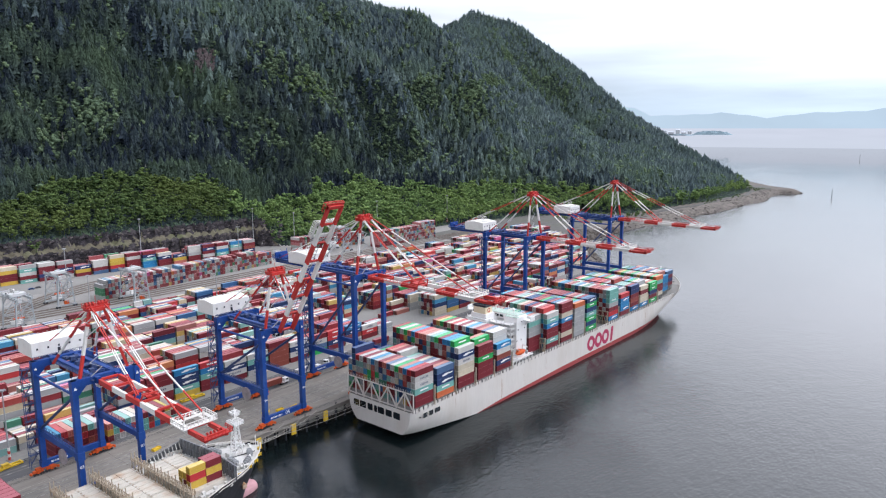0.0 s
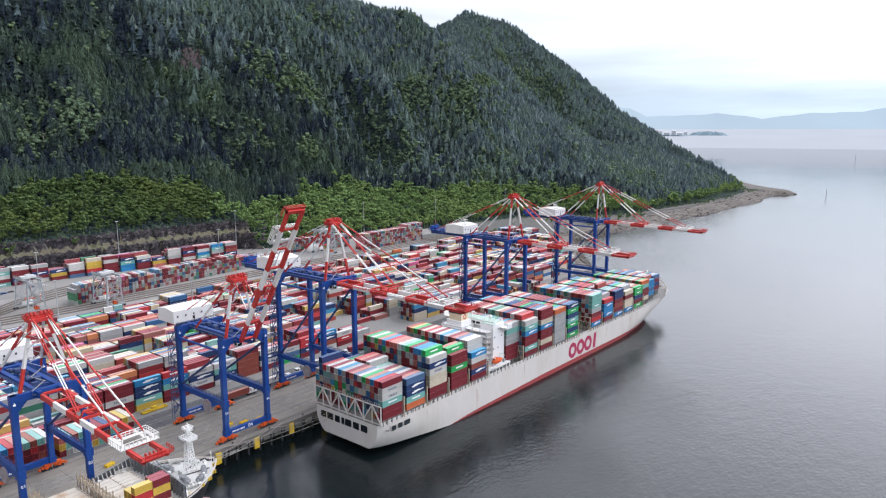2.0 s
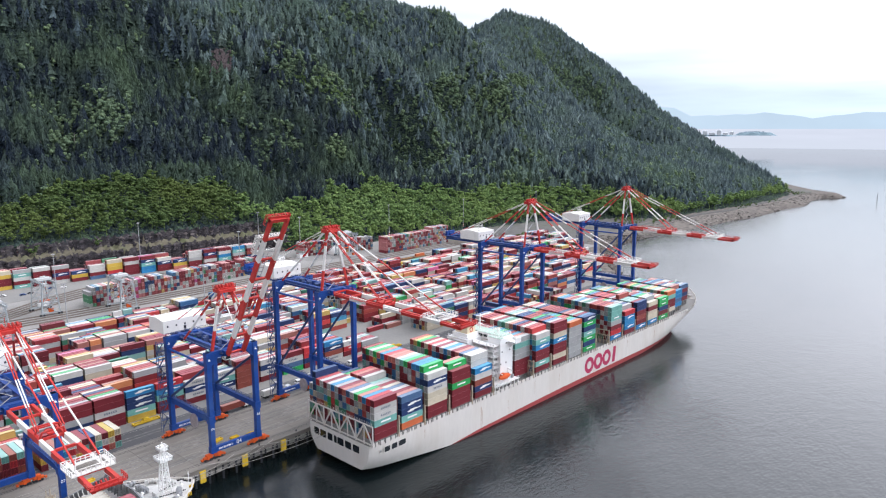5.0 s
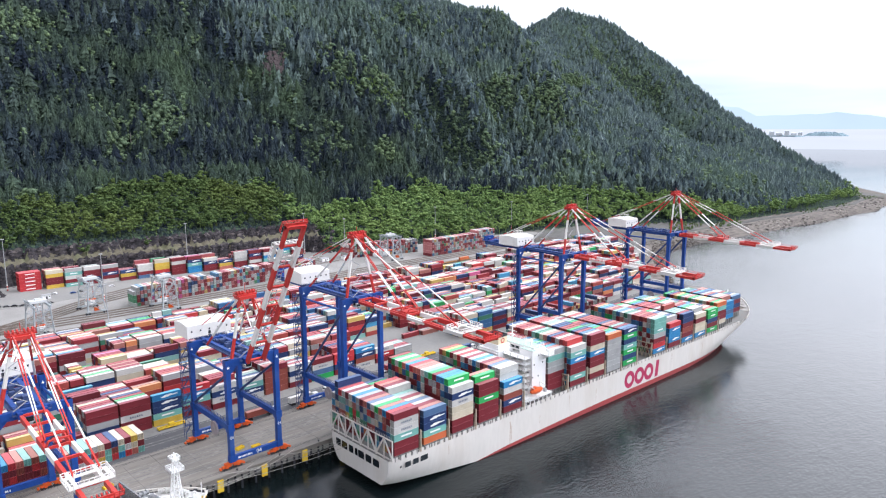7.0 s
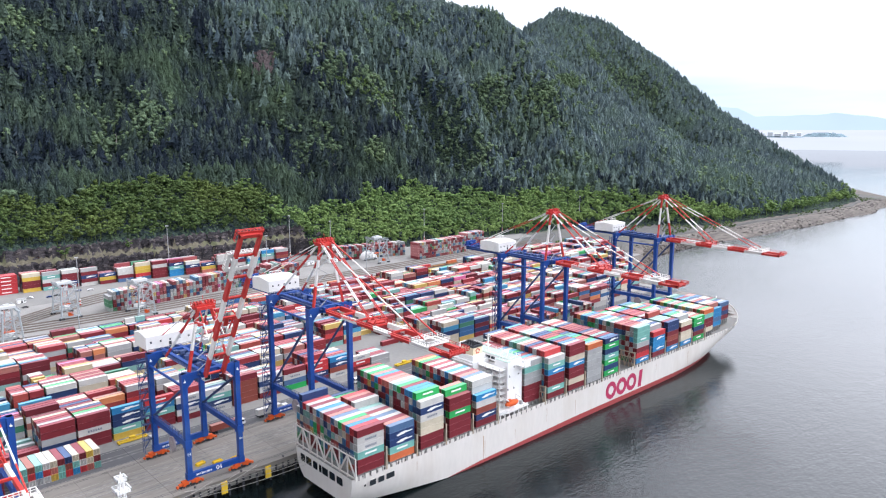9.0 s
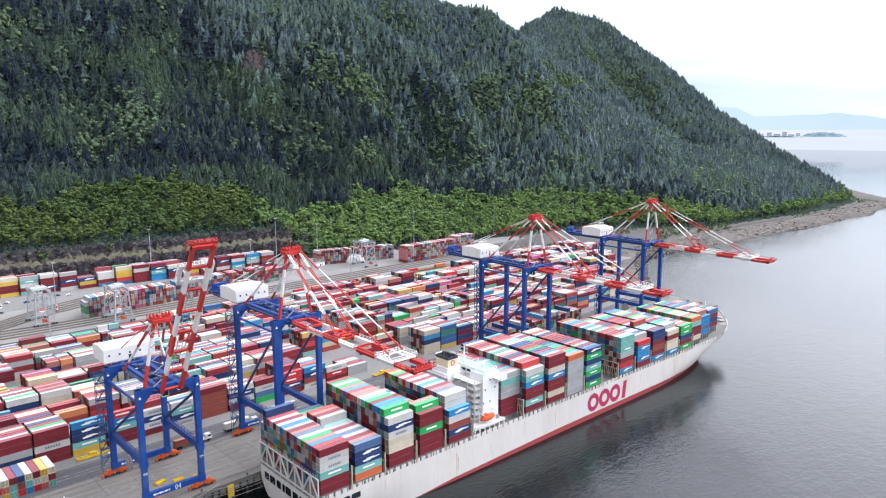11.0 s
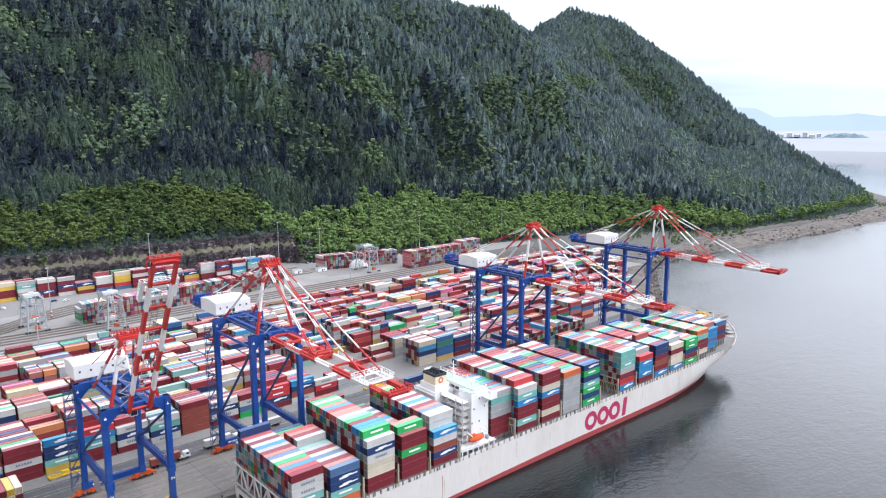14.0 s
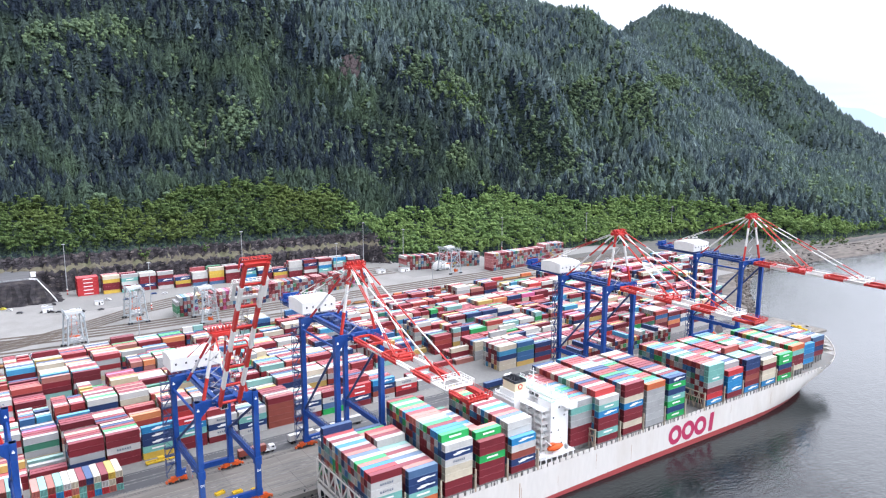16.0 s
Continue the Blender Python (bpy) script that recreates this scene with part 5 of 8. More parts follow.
def text_mesh(name, body, size, mat, parent, m):
    cu = bpy.data.curves.new(name, "FONT")
    cu.body, cu.size, cu.align_x, cu.align_y, cu.extrude = body, size, "CENTER", "CENTER", 0.03
    tmp = bpy.data.objects.new(name, cu)
    me = bpy.data.meshes.new_from_object(tmp)
    bpy.data.objects.remove(tmp)
    bpy.data.curves.remove(cu)
    me.materials.clear()
    me.materials.append(mat)
    ob = new(name, me)
    ob.parent = parent
    ob.matrix_basis = m
    return ob


def crane(y, top, apex, reach, raised, number, half, label):
    """Ship-to-shore gantry; own frame: x towards the water, rails at -16.5 and 16.5, legs at y = -half and half."""
    c = thing("quay_crane", label, "crane", group="quay cranes", at=pose(-264.5, y, 0))
    tall = top > 50
    lw = 1.9
    for sx in (-1, 1):
        for sy in (-1, 1):
            s = Shape()
            x, yy = sx * 16.5, sy * half
            s.beam((x, yy, 4.0), (x, yy, top * 0.72), lw, 2.1, w2=lw, h2=2.1)
            s.beam((x, yy, top * 0.72), (x, yy, top), lw, 2.1, w2=lw * 1.1, h2=2.6)
            s.box(x - 1.25, x + 1.25, yy - 1.3, yy + 1.3, 15.6, 18.6)
            s.box(x - 1.15, x + 1.15, yy - 1.2, yy + 1.2, 2.9, 5.4)
            part("leg", s, M_BLUE, c)
            # travel gear: equaliser beams and wheels
            s = Shape()
            s.box(x - 0.7, x + 0.7, yy - 3.2, yy + 3.2, 2.1, 2.9)
            for k in (-1, 1):
                s.box(x - 0.6, x + 0.6, yy + k * 2.4 - 1.9, yy + k * 2.4 + 1.9, 1.2, 2.0)
                s.box(x - 0.9, x + 0.9, yy + k * 2.4 - 0.5, yy + k * 2.4 + 0.5, 0.9, 2.5)
            s.box(x - 0.5, x + 0.5, yy - 5.3, yy - 4.6, 0.7, 1.5)
            s.box(x - 0.5, x + 0.5, yy + 4.6, yy + 5.3, 0.7, 1.5)
            bogie = part("bogie", s, M_ORANGE, c, "orange travel bogie")
            for k in (-3.7, -2.6, -1.5, -0.6, 0.6, 1.5, 2.6, 3.7):
                s = Shape()
                s.tube((x - 0.35, yy + k, 0.56), (x + 0.35, yy + k, 0.56), 0.5, 9)
                part("wheel", s, M_DARK, bogie)
    # sill beams along the rails, ties across, top frame
    for sx in (-1, 1):
        s = Shape()
        s.box(sx * 16.5 - 0.75, sx * 16.5 + 0.75, -half + 1.0, half - 1.0, 3.0, 5.2)
        sill = part("sill_beam", s, M_BLUE, c)
        s = Shape()
        for i in range(9):
            w = 0.35 if i % 3 else 0.6
            s.box(sx * 16.5 + 0.75, sx * 16.5 + 0.79, -half + 2.4 + i * 0.72, -half + 2.4 + i * 0.72 + w, 3.7, 4.4)
        part("lettering", s, M_MARK, sill)
        if sx > 0:
            text_mesh("number", number, 2.4, M_MARK, sill, pose(17.3, 1.0, 4.15, 90, 0, 90))
    for sy in (-1, 1):
        text_mesh("number", number, 1.5, M_MARK, c, pose(17.62, sy * half, 13.2, 90, 0, 90))
    for sy in (-1, 1):
        s = Shape()
        s.box(-15.6, 15.6, sy * half - 0.7, sy * half + 0.7, 16.0, 18.3)
        tie = part("portal_tie", s, M_BLUE, c)
        s = Shape()
        s.rail([(-15.4, sy * half - 0.6, 18.3), (15.4, sy * half - 0.6, 18.3)], 1.1, 0.06, 2.6)
        s.rail([(-15.4, sy * half + 0.6, 18.3), (15.4, sy * half + 0.6, 18.3)], 1.1, 0.06, 2.6)
        part("handrail", s, M_STAIR, tie)
        s = Shape()
        s.tube((-15.8, sy * half, 18.5), (15.8, sy * half, top - 6.0), 0.55, 9)
        part("diagonal_brace", s, M_STAIR, c)
        s = Shape()
        s.tube((-15.6, sy * half, top - 5.2), (15.6, sy * half, top - 5.2), 0.5, 9)
        part("upper_tie", s, M_BLUE, c)
    for x in (-16.5, 16.5):
        s = Shape()
        s.box(x - 1.0, x + 1.0, -half - 0.9, half + 0.9, top - 2.6, top)
        for sy in (-1, 1):
            s.add([(x - 0.8, sy * (half - 1), top - 2.6), (x + 0.8, sy * (half - 1), top - 2.6), (x + 0.8, sy * (half - 1), top - 6), (x - 0.8, sy * (half - 1), top - 6),
                   (x - 0.8, sy * (half - 4.2), top - 2.6), (x + 0.8, sy * (half - 4.2), top - 2.6)], [(0, 1, 2, 3), (0, 3, 4), (1, 5, 2), (3, 2, 5, 4)])
        beam_ = part("top_beam", s, M_BLUE, c)
        s = Shape()
        s.rail([(x - 0.9, -half, top), (x - 0.9, half, top)], 1.1, 0.06, 2.4)
        part("handrail", s, M_STAIR, beam_)
    back = -36 if not tall else -52
    for sy in (-1, 1):
        s = Shape()
        s.box(back, 19.5, sy * 3.6 - 0.75, sy * 3.6 + 0.75, top - 2.3, top - 0.1)
        girder = part("girder", s, M_BLUE, c)
        s = Shape()
        s.box(back, 19, sy * 5.1 - 0.55, sy * 5.1 + 0.55, top - 1.1, top - 1.0)
        s.rail([(back, sy * 5.6, top - 1.0), (19, sy * 5.6, top - 1.0)], 1.1, 0.06, 2.6)
        part("walkway", s, M_STAIR, girder)
    for x in (back + 0.6, back + 8, -24, -8, 2, 10):
        s = Shape()
        s.box(x - 0.5, x + 0.5, -2.9, 2.9, top - 1.9, top - 0.6)
        part("cross_girder", s, M_BLUE, c)
    for x0, x1 in ((back + 8, -24), (-8, 2), (2, 10)):
        for sy in (-1, 1):
            s = Shape()
            s.beam((x0, -2.9 * sy, top - 1.2), (x1, 2.9 * sy, top - 1.2), 0.4)
            part("diagonal", s, M_BLUE, c)
    # machinery on the deck between the girders
    s = Shape()
    for i in range(7):
        x = -12 + 3.6 * i
        s.box(x - 0.9, x + 0.9, -2.4 + (i % 3) * 1.2, -0.6 + (i % 3) * 1.2, top - 1.0, top + 0.4 + 0.5 * (i % 2))
    for x in (-10.0, 4.0):
        s.tube((x, -2.2, top + 0.2), (x, 2.2, top + 0.2), 0.7, 8)
    tagged(part("deck_machinery", s, M_STAIR, c), kind="stuff")
    s = Shape()
    s.box(back - 1.5, back + 5, -5.5, 5.5, top - 0.1, top + 0.1)
    s.rail([(back - 1.4, -5.4, top + 0.1), (back + 5, -5.4, top + 0.1), (back + 5, 5.4, top + 0.1), (back - 1.4, 5.4, top + 0.1), (back - 1.4, -5.4, top + 0.1)], 1.2, 0.08, 1.6)
    s.box(back - 1, back + 0.2, -4, 4, top + 0.1, top + 2.8)
    s.box(back + 1.5, back + 3, -3, -1, top + 0.1, top + 2.0)
    for yy in (-4, 0, 4):
        s.tube((back - 0.5, yy, top + 0.1), (back - 0.5, yy, top + 4.4), 0.1, 5)
    part("back_platform", s, M_BLUE, c)
    # machinery house with a low gable roof
    hy, hx0, hx1, hz = (10.0, -33.5, -20.5, top + 5.6) if not tall else (8.0, -36.0, -20.5, top + 5.4)
    s = Shape()
    s.add([(hx0, -hy, top), (hx1, -hy, top), (hx1, hy, top), (hx0, hy, top), (hx0, -hy, hz), (hx1, -hy, hz), (hx1, hy, hz), (hx0, hy, hz),
           ((hx0 + hx1) / 2, -hy, hz + 0.9), ((hx0 + hx1) / 2, hy, hz + 0.9)],
          [(0, 3, 2, 1), (0, 1, 5, 8, 4), (1, 2, 6, 5), (2, 3, 7, 9, 6), (3, 0, 4, 7), (4, 8, 9, 7), (8, 5, 6, 9)])
    house = part("machinery_house", s, M_WHITE, c, "white machinery house with a low gable roof")
    s = Shape()
    for i in range(5):
        yy = -hy + 2.0 + i * (2 * hy - 4) / 4
        s = Shape()
        s.box(hx1, hx1 + 0.08, yy - 0.35, yy + 0.35, top + 2.6, top + 3.4)
        part("louvre", s, M_DARK, house)
    s = Shape()
    s.box(hx1, hx1 + 0.08, -0.6, 0.5, top + 0.1, top + 2.2)
    part("door", s, M_DARK, house)
    for i in range(12):
        yy = -hy + 0.9 + i * (2 * hy - 1.8) / 11
        s = Shape()
        s.box(hx0 + 0.1, hx1 - 0.1, yy - 0.06, yy + 0.06, hz + 0.48, hz + 0.56)
        part("roof_batten", s, M_WHITE, house)
    s = Shape()
    s.rail([(hx1 + 1.0, -hy, top - 0.2), (hx1 + 1.0, hy, top - 0.2)], 1.1, 0.06, 2.2)
    part("roof_rail", s, M_WHITE, house)
    if tall:
        s = Shape()
        for i in range(5):
            yy = -5.5 + 1.5 * i
            s.beam((hx1 - 3.5, yy, hz), (hx1 - 3.5, yy, hz + 3.8), 0.22)
        s.beam((hx1 - 3.5, -5.5, hz + 3.8), (hx1 - 3.5, 0.5, hz + 3.8), 0.3)
        s.beam((hx1 - 3.5, -5.5, hz + 2.0), (hx1 - 3.5, 0.5, hz + 2.0), 0.25)
        part("roof_gantry", s, M_WHITE, house)
    # A-frame: front posts, back stays, head with sheaves
    f_sh = [1.0, 1.25, 0.75]
    for sy in (-1, 1):
        striped(c, "mast_leg", [(16.0, sy * (half - 2.6), top), (14.5, sy * 2.4, apex - 1.5)], 0.95, 0.95, f_sh)
        striped(c, "back_leg", [(-8.0 if not tall else -15.5, sy * (half - 3.6), top), (13.0, sy * 2.2, apex - 1.8)], 0.7, 0.7, [0.6, 1, 1, 0.6])
        striped(c, "back_stay", [(back + 3 if tall else -19.5, sy * 3.6, top + (0.2 if tall else 5.6)), (13.2, sy * 1.6, apex - 0.6)], 0.32, 0.32, [1, 1, 1, 1])
    s = Shape()
    s.box(11.8, 16.6, -3.6, 3.6, apex - 2.2, apex - 1.0)
    s.box(12.6, 15.6, -4.4, 4.4, apex - 1.0, apex - 0.5)
    for yy in (-3.4, -2.2, -1.0, 1.0, 2.2, 3.4):
        s.tube((14.1, yy - 0.22, apex + 0.1), (14.1, yy + 0.22, apex + 0.1), 0.95, 10)
    for yy in (-4.2, 4.2):
        s.rail([(12.4, yy, apex - 0.5), (15.8, yy, apex - 0.5)], 1.1, 0.07, 1.2)
    s.rail([(15.8, -4.2, apex - 0.5), (15.8, 4.2, apex - 0.5)], 1.1, 0.07, 1.4)
    s.tube((14, 0, apex), (14, 0, apex + 3.0), 0.1, 5)
    part("mast_head", s, M_RED, c, "red mast head with rope sheaves")
    s = Shape()
    for i in range(9):
        u0, u1 = i / 9, (i + 1) / 9
        s.beam((17.0, -3.0 + (2.2 if i % 2 else -2.2), top + (apex - top - 3) * u0), (16.4, -3.0 + (-2.2 if i % 2 else 2.2), top + (apex - top - 3) * u1), 0.5, 0.12)
    tagged(part("mast_ladder", s, M_GREY, c), kind="stuff")
    # boom: twin girders in red and white, hinged at the waterside frame
    hinge = Vector((20.0, 0, top - 1.6))
    a = radians(raised)
    boom = new("boom")
    boom.parent = c
    boom.matrix_basis = Matrix.Translation(hinge) @ pose(0, 0, 0, 0, -raised, 0)
    seg = reach / 7
    for sy in (-1, 1):
        for k in range(7):
            s = Shape()
            x0, x1 = k * seg, (k + 1) * seg
            hh = 1.9 if k < 6 else 1.5
            s.box(x0, x1, sy * 3.5 - 0.5, sy * 3.5 + 0.5, -hh / 2, hh / 2)
            part("boom_girder", s, M_RED if k % 2 == 0 else M_WHITE, boom)
    for k in range(0, 8):
        x = min(k * seg, reach - 0.5)
        s = Shape()
        s.box(x - 0.35, x + 0.35, -2.9, 2.9, 0.3, 1.1)
        part("boom_tie", s, M_RED, boom)
    for x0, x1, mat in ((1, seg * 1.9, M_RED if tall else M_WHITE), (seg * 2.0, seg * 3.05, M_RED), (seg * 3.1, seg * 3.95, M_WHITE), (seg * 4.0, seg * 5.2, M_RED if tall else M_WHITE), (seg * 6.15, reach - 3.2, M_RED)):
        for sy in (-1, 1) if tall else ():
            s = Shape()
            s.box(x0, x1, sy * 4.6 - 0.5, sy * 4.6 + 0.3, 0.55, 0.65)
            s.rail([(x0, sy * 4.85, 0.6), (x1, sy * 4.85, 0.6)], 1.15, 0.06, 2.2)
            part("boom_walkway", s, mat, boom)
    s = Shape()
    for x in (seg * 2.55, seg * 2.95):
        for sy in (-1, 1):
            s.beam((x, sy * 3.5, 1.0), (x + 0.8, sy * 2.9, 3.0), 0.5)
        s.beam((x + 0.8, -3, 3.0), (x + 0.8, 3, 3.0), 0.45)
    s.box(seg * 2.5, seg * 2.9, *((-2.9, 2.9) if tall else (-0.9, 0.9)), 1.05, 1.5)
    part("stay_bracket", s, M_RED, boom)
    s = Shape()
    s.box(seg * 5.3, seg * 5.3 + 1.3, -5.9, 5.9, 0.95, 1.2)
    s.box(seg * 6.1 - 1.3, seg * 6.1, -5.9, 5.9, 0.95, 1.2)
    for sy in (-1, 1):
        s.box(seg * 5.3 + 1.3, seg * 6.1 - 1.3, sy * 5.3 - 0.6, sy * 5.3 + 0.6, 0.95, 1.2)
    for x in (seg * 5.32, seg * 6.08):
        s.rail([(x, -5.8, 1.2), (x, 5.8, 1.2)], 1.5, 0.1, 1.2)
    for yy in (-5.8, 5.8):
        s.rail([(seg * 5.32, yy, 1.2), (seg * 6.08, yy, 1.2)], 1.5, 0.1, 1.2)
    for sy in (-1, 1):
        s.beam((seg * 5.7, sy * 3.5, 1.0), (seg * 5.7, sy * 3.2, 3.4), 0.35)
    part("boom_platform", s, M_WHITE, boom, "white service platform on the boom")
    s = Shape()
    s.box(reach - 1.3, reach, -4.0, 4.0, -0.5, 0.6)
    s.box(reach, reach + 0.9, -4.8, 4.8, 0.4, 0.6)
    s.rail([(reach - 3.0, -4.9, 0.6), (reach + 0.9, -4.9, 0.6), (reach + 0.9, 4.9, 0.6), (reach - 3.0, 4.9, 0.6)], 1.2, 0.09, 1.1)
    for yy in (-2.4, -1.2, 0, 1.2, 2.4):
        s.tube((reach - 1.2, yy - 0.15, 1.3), (reach - 1.2, yy + 0.15, 1.3), 0.55, 8)
    part("boom_tip", s, M_RED, boom, "red boom tip with sheaves")
    # fore stays to two points of the boom
    m = Matrix.Translation(hinge) @ pose(0, 0, 0, 0, -raised, 0)
    if raised < 20:
        for sy in (-1, 1):
            for dy in (0.0, 0.75):
                striped(c, "fore_stay", [(15.2, sy * (2.2 + dy), apex - 0.8), m @ Vector((seg * 2.8, sy * (3.2 + dy), 2.6))], 0.34, 0.34, [1, 1.2, 1.2, 1], first="white")
            striped(c, "fore_stay", [(15.4, sy * 2.6, apex - 0.4), m @ Vector((seg * 5.7, sy * 3.4, 2.6))], 0.42, 0.42, [1.2, 1, 1, 1.2, 1.0], first="red")
    else:
        for sy in (-1, 1):
            mid = Vector((24.5, sy * 3.2, apex - 12))
            striped(c, "fore_stay", [(15.2, sy * 2.4, apex - 0.8), mid], 0.4, 0.4, [1, 1], first="red")
            striped(c, "fore_stay", [mid, m @ Vector((seg * 2.8, sy * 3.2, 2.0))], 0.4, 0.4, [1, 1.2], first="white")
        s = Shape()
        for i in range(26):
            x = seg * 0.7 + i * (reach - seg * 2.2) / 25
            s.box(x - 0.15, x + 0.15, -0.9, 0.9, 1.1, 1.25)
        s.box(seg * 0.7, reach - seg * 1.5, -1.0, -0.85, 1.05, 1.3)
        s.box(seg * 0.7, reach - seg * 1.5, 0.85, 1.0, 1.05, 1.3)
        part("boom_ladder", s, M_GREY, boom)
    # trolley with the driver's cabin
    tx = 8.0
    s = Shape()
    s.box(tx - 3.2, tx + 3.2, -3.0, 3.0, top - 3.0, top - 2.4)
    s.box(tx - 2.0, tx + 2.0, -2.0, 2.0, top - 2.4, top - 1.5)
    trolley = part("trolley", s, M_STAIR, c)
    s = Shape()
    s.box(tx + 3.4, tx + 6.0, -1.3, 1.3, top - 6.0, top - 3.2)
    cab = part("cabin", s, M_CAB, trolley, "pale driver's cabin under the trolley")
    s = Shape()
    s.box(tx + 5.98, tx + 6.04, -1.1, 1.1, top - 5.6, top - 3.8)
    s.box(tx + 3.9, tx + 5.6, -1.34, 1.34, top - 5.2, top - 3.8)
    part("window", s, M_GLASS_DARK, cab)
    # stair tower on a landside leg, lift boxes, cable reel
    s = Shape()
    n = int((top - 6) / 3.4)
    for i in range(n):
        z0, z1 = 5 + i * 3.4, 5 + (i + 1) * 3.4
        ya, yb = (-half - 1.6, -half - 4.0) if i % 2 else (-half - 4.0, -half - 1.6)
        s.beam((-17.2, ya, z0), (-17.2, yb, z1), 0.7, 0.14)
        s.box(-18.0, -16.2, min(ya, yb) - 0.6, max(ya, yb) + 0.6, z1 - 0.06, z1 + 0.04)
        s.rail([(-18.0, -half - 4.5, z1), (-16.2, -half - 4.5, z1), (-16.2, -half - 1.2, z1)], 1.1, 0.07, 1.2)
    s.beam((-18.0, -half - 4.5, 3), (-18.0, -half - 4.5, top - 2), 0.18)
    s.beam((-16.2, -half - 4.5, 3), (-16.2, -half - 4.5, top - 2), 0.18)
    part("stair_tower", s, M_STAIR, c, "dark steel stair tower on the landside leg")
    for z in (5.6, top - 8.0):
        s = Shape()
        s.box(-19.4, -17.5, -half - 1.3, -half + 1.3, z, z + 3.4)
        part("cabinet", s, M_CAB, c, "pale electrical cabinet on the leg")
    s = Shape()
    s.tube((5.0, -half - 1.6, 13.8), (5.0, -half - 0.9, 13.8), 2.9, 20)
    s.tube((5.0, -half - 1.9, 13.8), (5.0, -half - 0.7, 13.8), 0.9, 12)
    part("cable_reel", s, M_REEL, c, "round power cable reel")
    for x in (-16.5, 16.5):
        for yy in (-half, -half / 3, half / 3, half):
            s = Shape()
            s.box(x + 1.0, x + 1.5, yy - 0.4, yy + 0.4, top - 3.2, top - 2.7)
            s.box(x + 1.1, x + 1.3, yy - 0.1, yy + 0.1, top - 2.7, top - 2.2)
            part("floodlight", s, M_MARK, c)
    return c


crane(111.7, 45, 70, 66, -2.5, "03", 11.2, "older blue quay crane with lowered red and white boom")
crane(190.2, 45, 70, 67, 59.0, "04", 10.6, "older blue quay crane with its red and white boom raised")
crane(245.2, 60, 88, 76, -1.0, "05", 10.2, "tall blue quay crane with its boom lowered over the ship")
crane(401.2, 60, 88, 76, -1.0, "06", 11.0, "tall blue quay crane with its boom over the ship's fore bays")
crane(523.0, 60, 88, 76, -1.0, "07", 11.0, "tall blue quay crane with its boom over the ship's bow")


# ---- container yard ----
YL, YH = 13.2, 2.95
rows_per_block, pitch_x, pitch_y = 6, 23.2, 14.1
yard = []
FRONT = {  # front row of the nearest block, from the ground up
    7: "m m w m m", 8: "y t n n u", 9: "m m t u r", 10: "m w n w", 11: "w n t w", 12: "b b b b m", 13: "m w n w", 14: "G s w m", 15: "m n r r", 16: "w b n u", 17: "m r w",
}


def yard_tiers(b, y):
    """Base height of a bay: full blocks near the apron, low or empty ones round the open square."""
    x = -309 - pitch_x * b
    if -352 < x and 305 < y < 372:
        return 0 if rng.random() < 0.7 else 2
    if -380 < x and 335 < y < 362:
        return 0
    if x < -420 and rng.random() < 0.10:
        return 1
    return int(rng.integers(4, 6)) - int(rng.random() < 0.15) if rng.random() > 0.035 else 0


for b in range(7):
    x0 = -309 - pitch_x * b
    for k in range(-4, 48):
        y = 66 + pitch_y * k
        if y > (592, 620, 650, 684, 706, 722, 722)[b]:
            continue
        base = yard_tiers(b, y)
        if b == 0 and k < 6:
            base = max(0, base - 2)
        short = rng.random() < 0.12
        for r in range(rows_per_block):
            x = x0 - 1.25 - 2.55 * r
            yy = y + rng.uniform(-0.15, 0.15)
            if b == 0 and r == 0 and k in FRONT:
                for i, q in enumerate(FRONT[k].split()):
                    col = C[q[0]]
                    container(x, yy, i * YH, col, length=YL, h=YH - 0.04, marks={"white": 2, "navy": 3, "blue": 3, "teal": 1, "red": 1}.get(col, 0), where="stacked in the yard beside the apron", group="yard stacks by the apron")
                continue
            t = int(np.clip(base + (rng.integers(-1, 2) if rng.random() < 0.15 else 0), 0, 5))
            if b == 0 and k < 6 and r < 3:
                t = min(t, 2)
            if short:
                yard += stack_boxes(x, yy - 3.3, 0, t, length=6.06, h=YH) + stack_boxes(x, yy + 3.3, 0, max(0, t - int(rng.random() < 0.4)), length=6.06, h=YH)
            else:
                yard += stack_boxes(x, yy, 0, t, length=YL, h=YH)
# stacks with their ends to the apron
ends = "ewtyrmgbeunwtmreywgpmt"
y, i = 109.0, 0
while y < 160:
    for k in range(4 if y < 126 else 3):
        container(-294.0, y, 2.72 * k, C[("mmrmbm" if y < 126 and k < 3 else ends)[(i * 5 + k * 3) % (6 if y < 126 and k < 3 else len(ends))]], h=2.68, where="with its doors towards the apron", along="x", group="stacks with their ends to the apron")
    y += 2.62 if i != 6 else 5.2
    i += 1
for y0, y1, x, tmin, tmax in ((420, 505, -298.0, 3, 4),):
    y = y0
    while y < y1:
        yard += stack_boxes(x, y, 0, int(rng.integers(tmin, tmax + 1)), along="x", length=12.19, h=2.7)
        y += 2.62
v, f, sl = box_arrays(yard)
tagged(bulk("yard_containers", v, f, [M_BOX, M_BOX_DOOR], sl), "shipping containers of many colours in long yard stacks", "containers", kind="stuff")

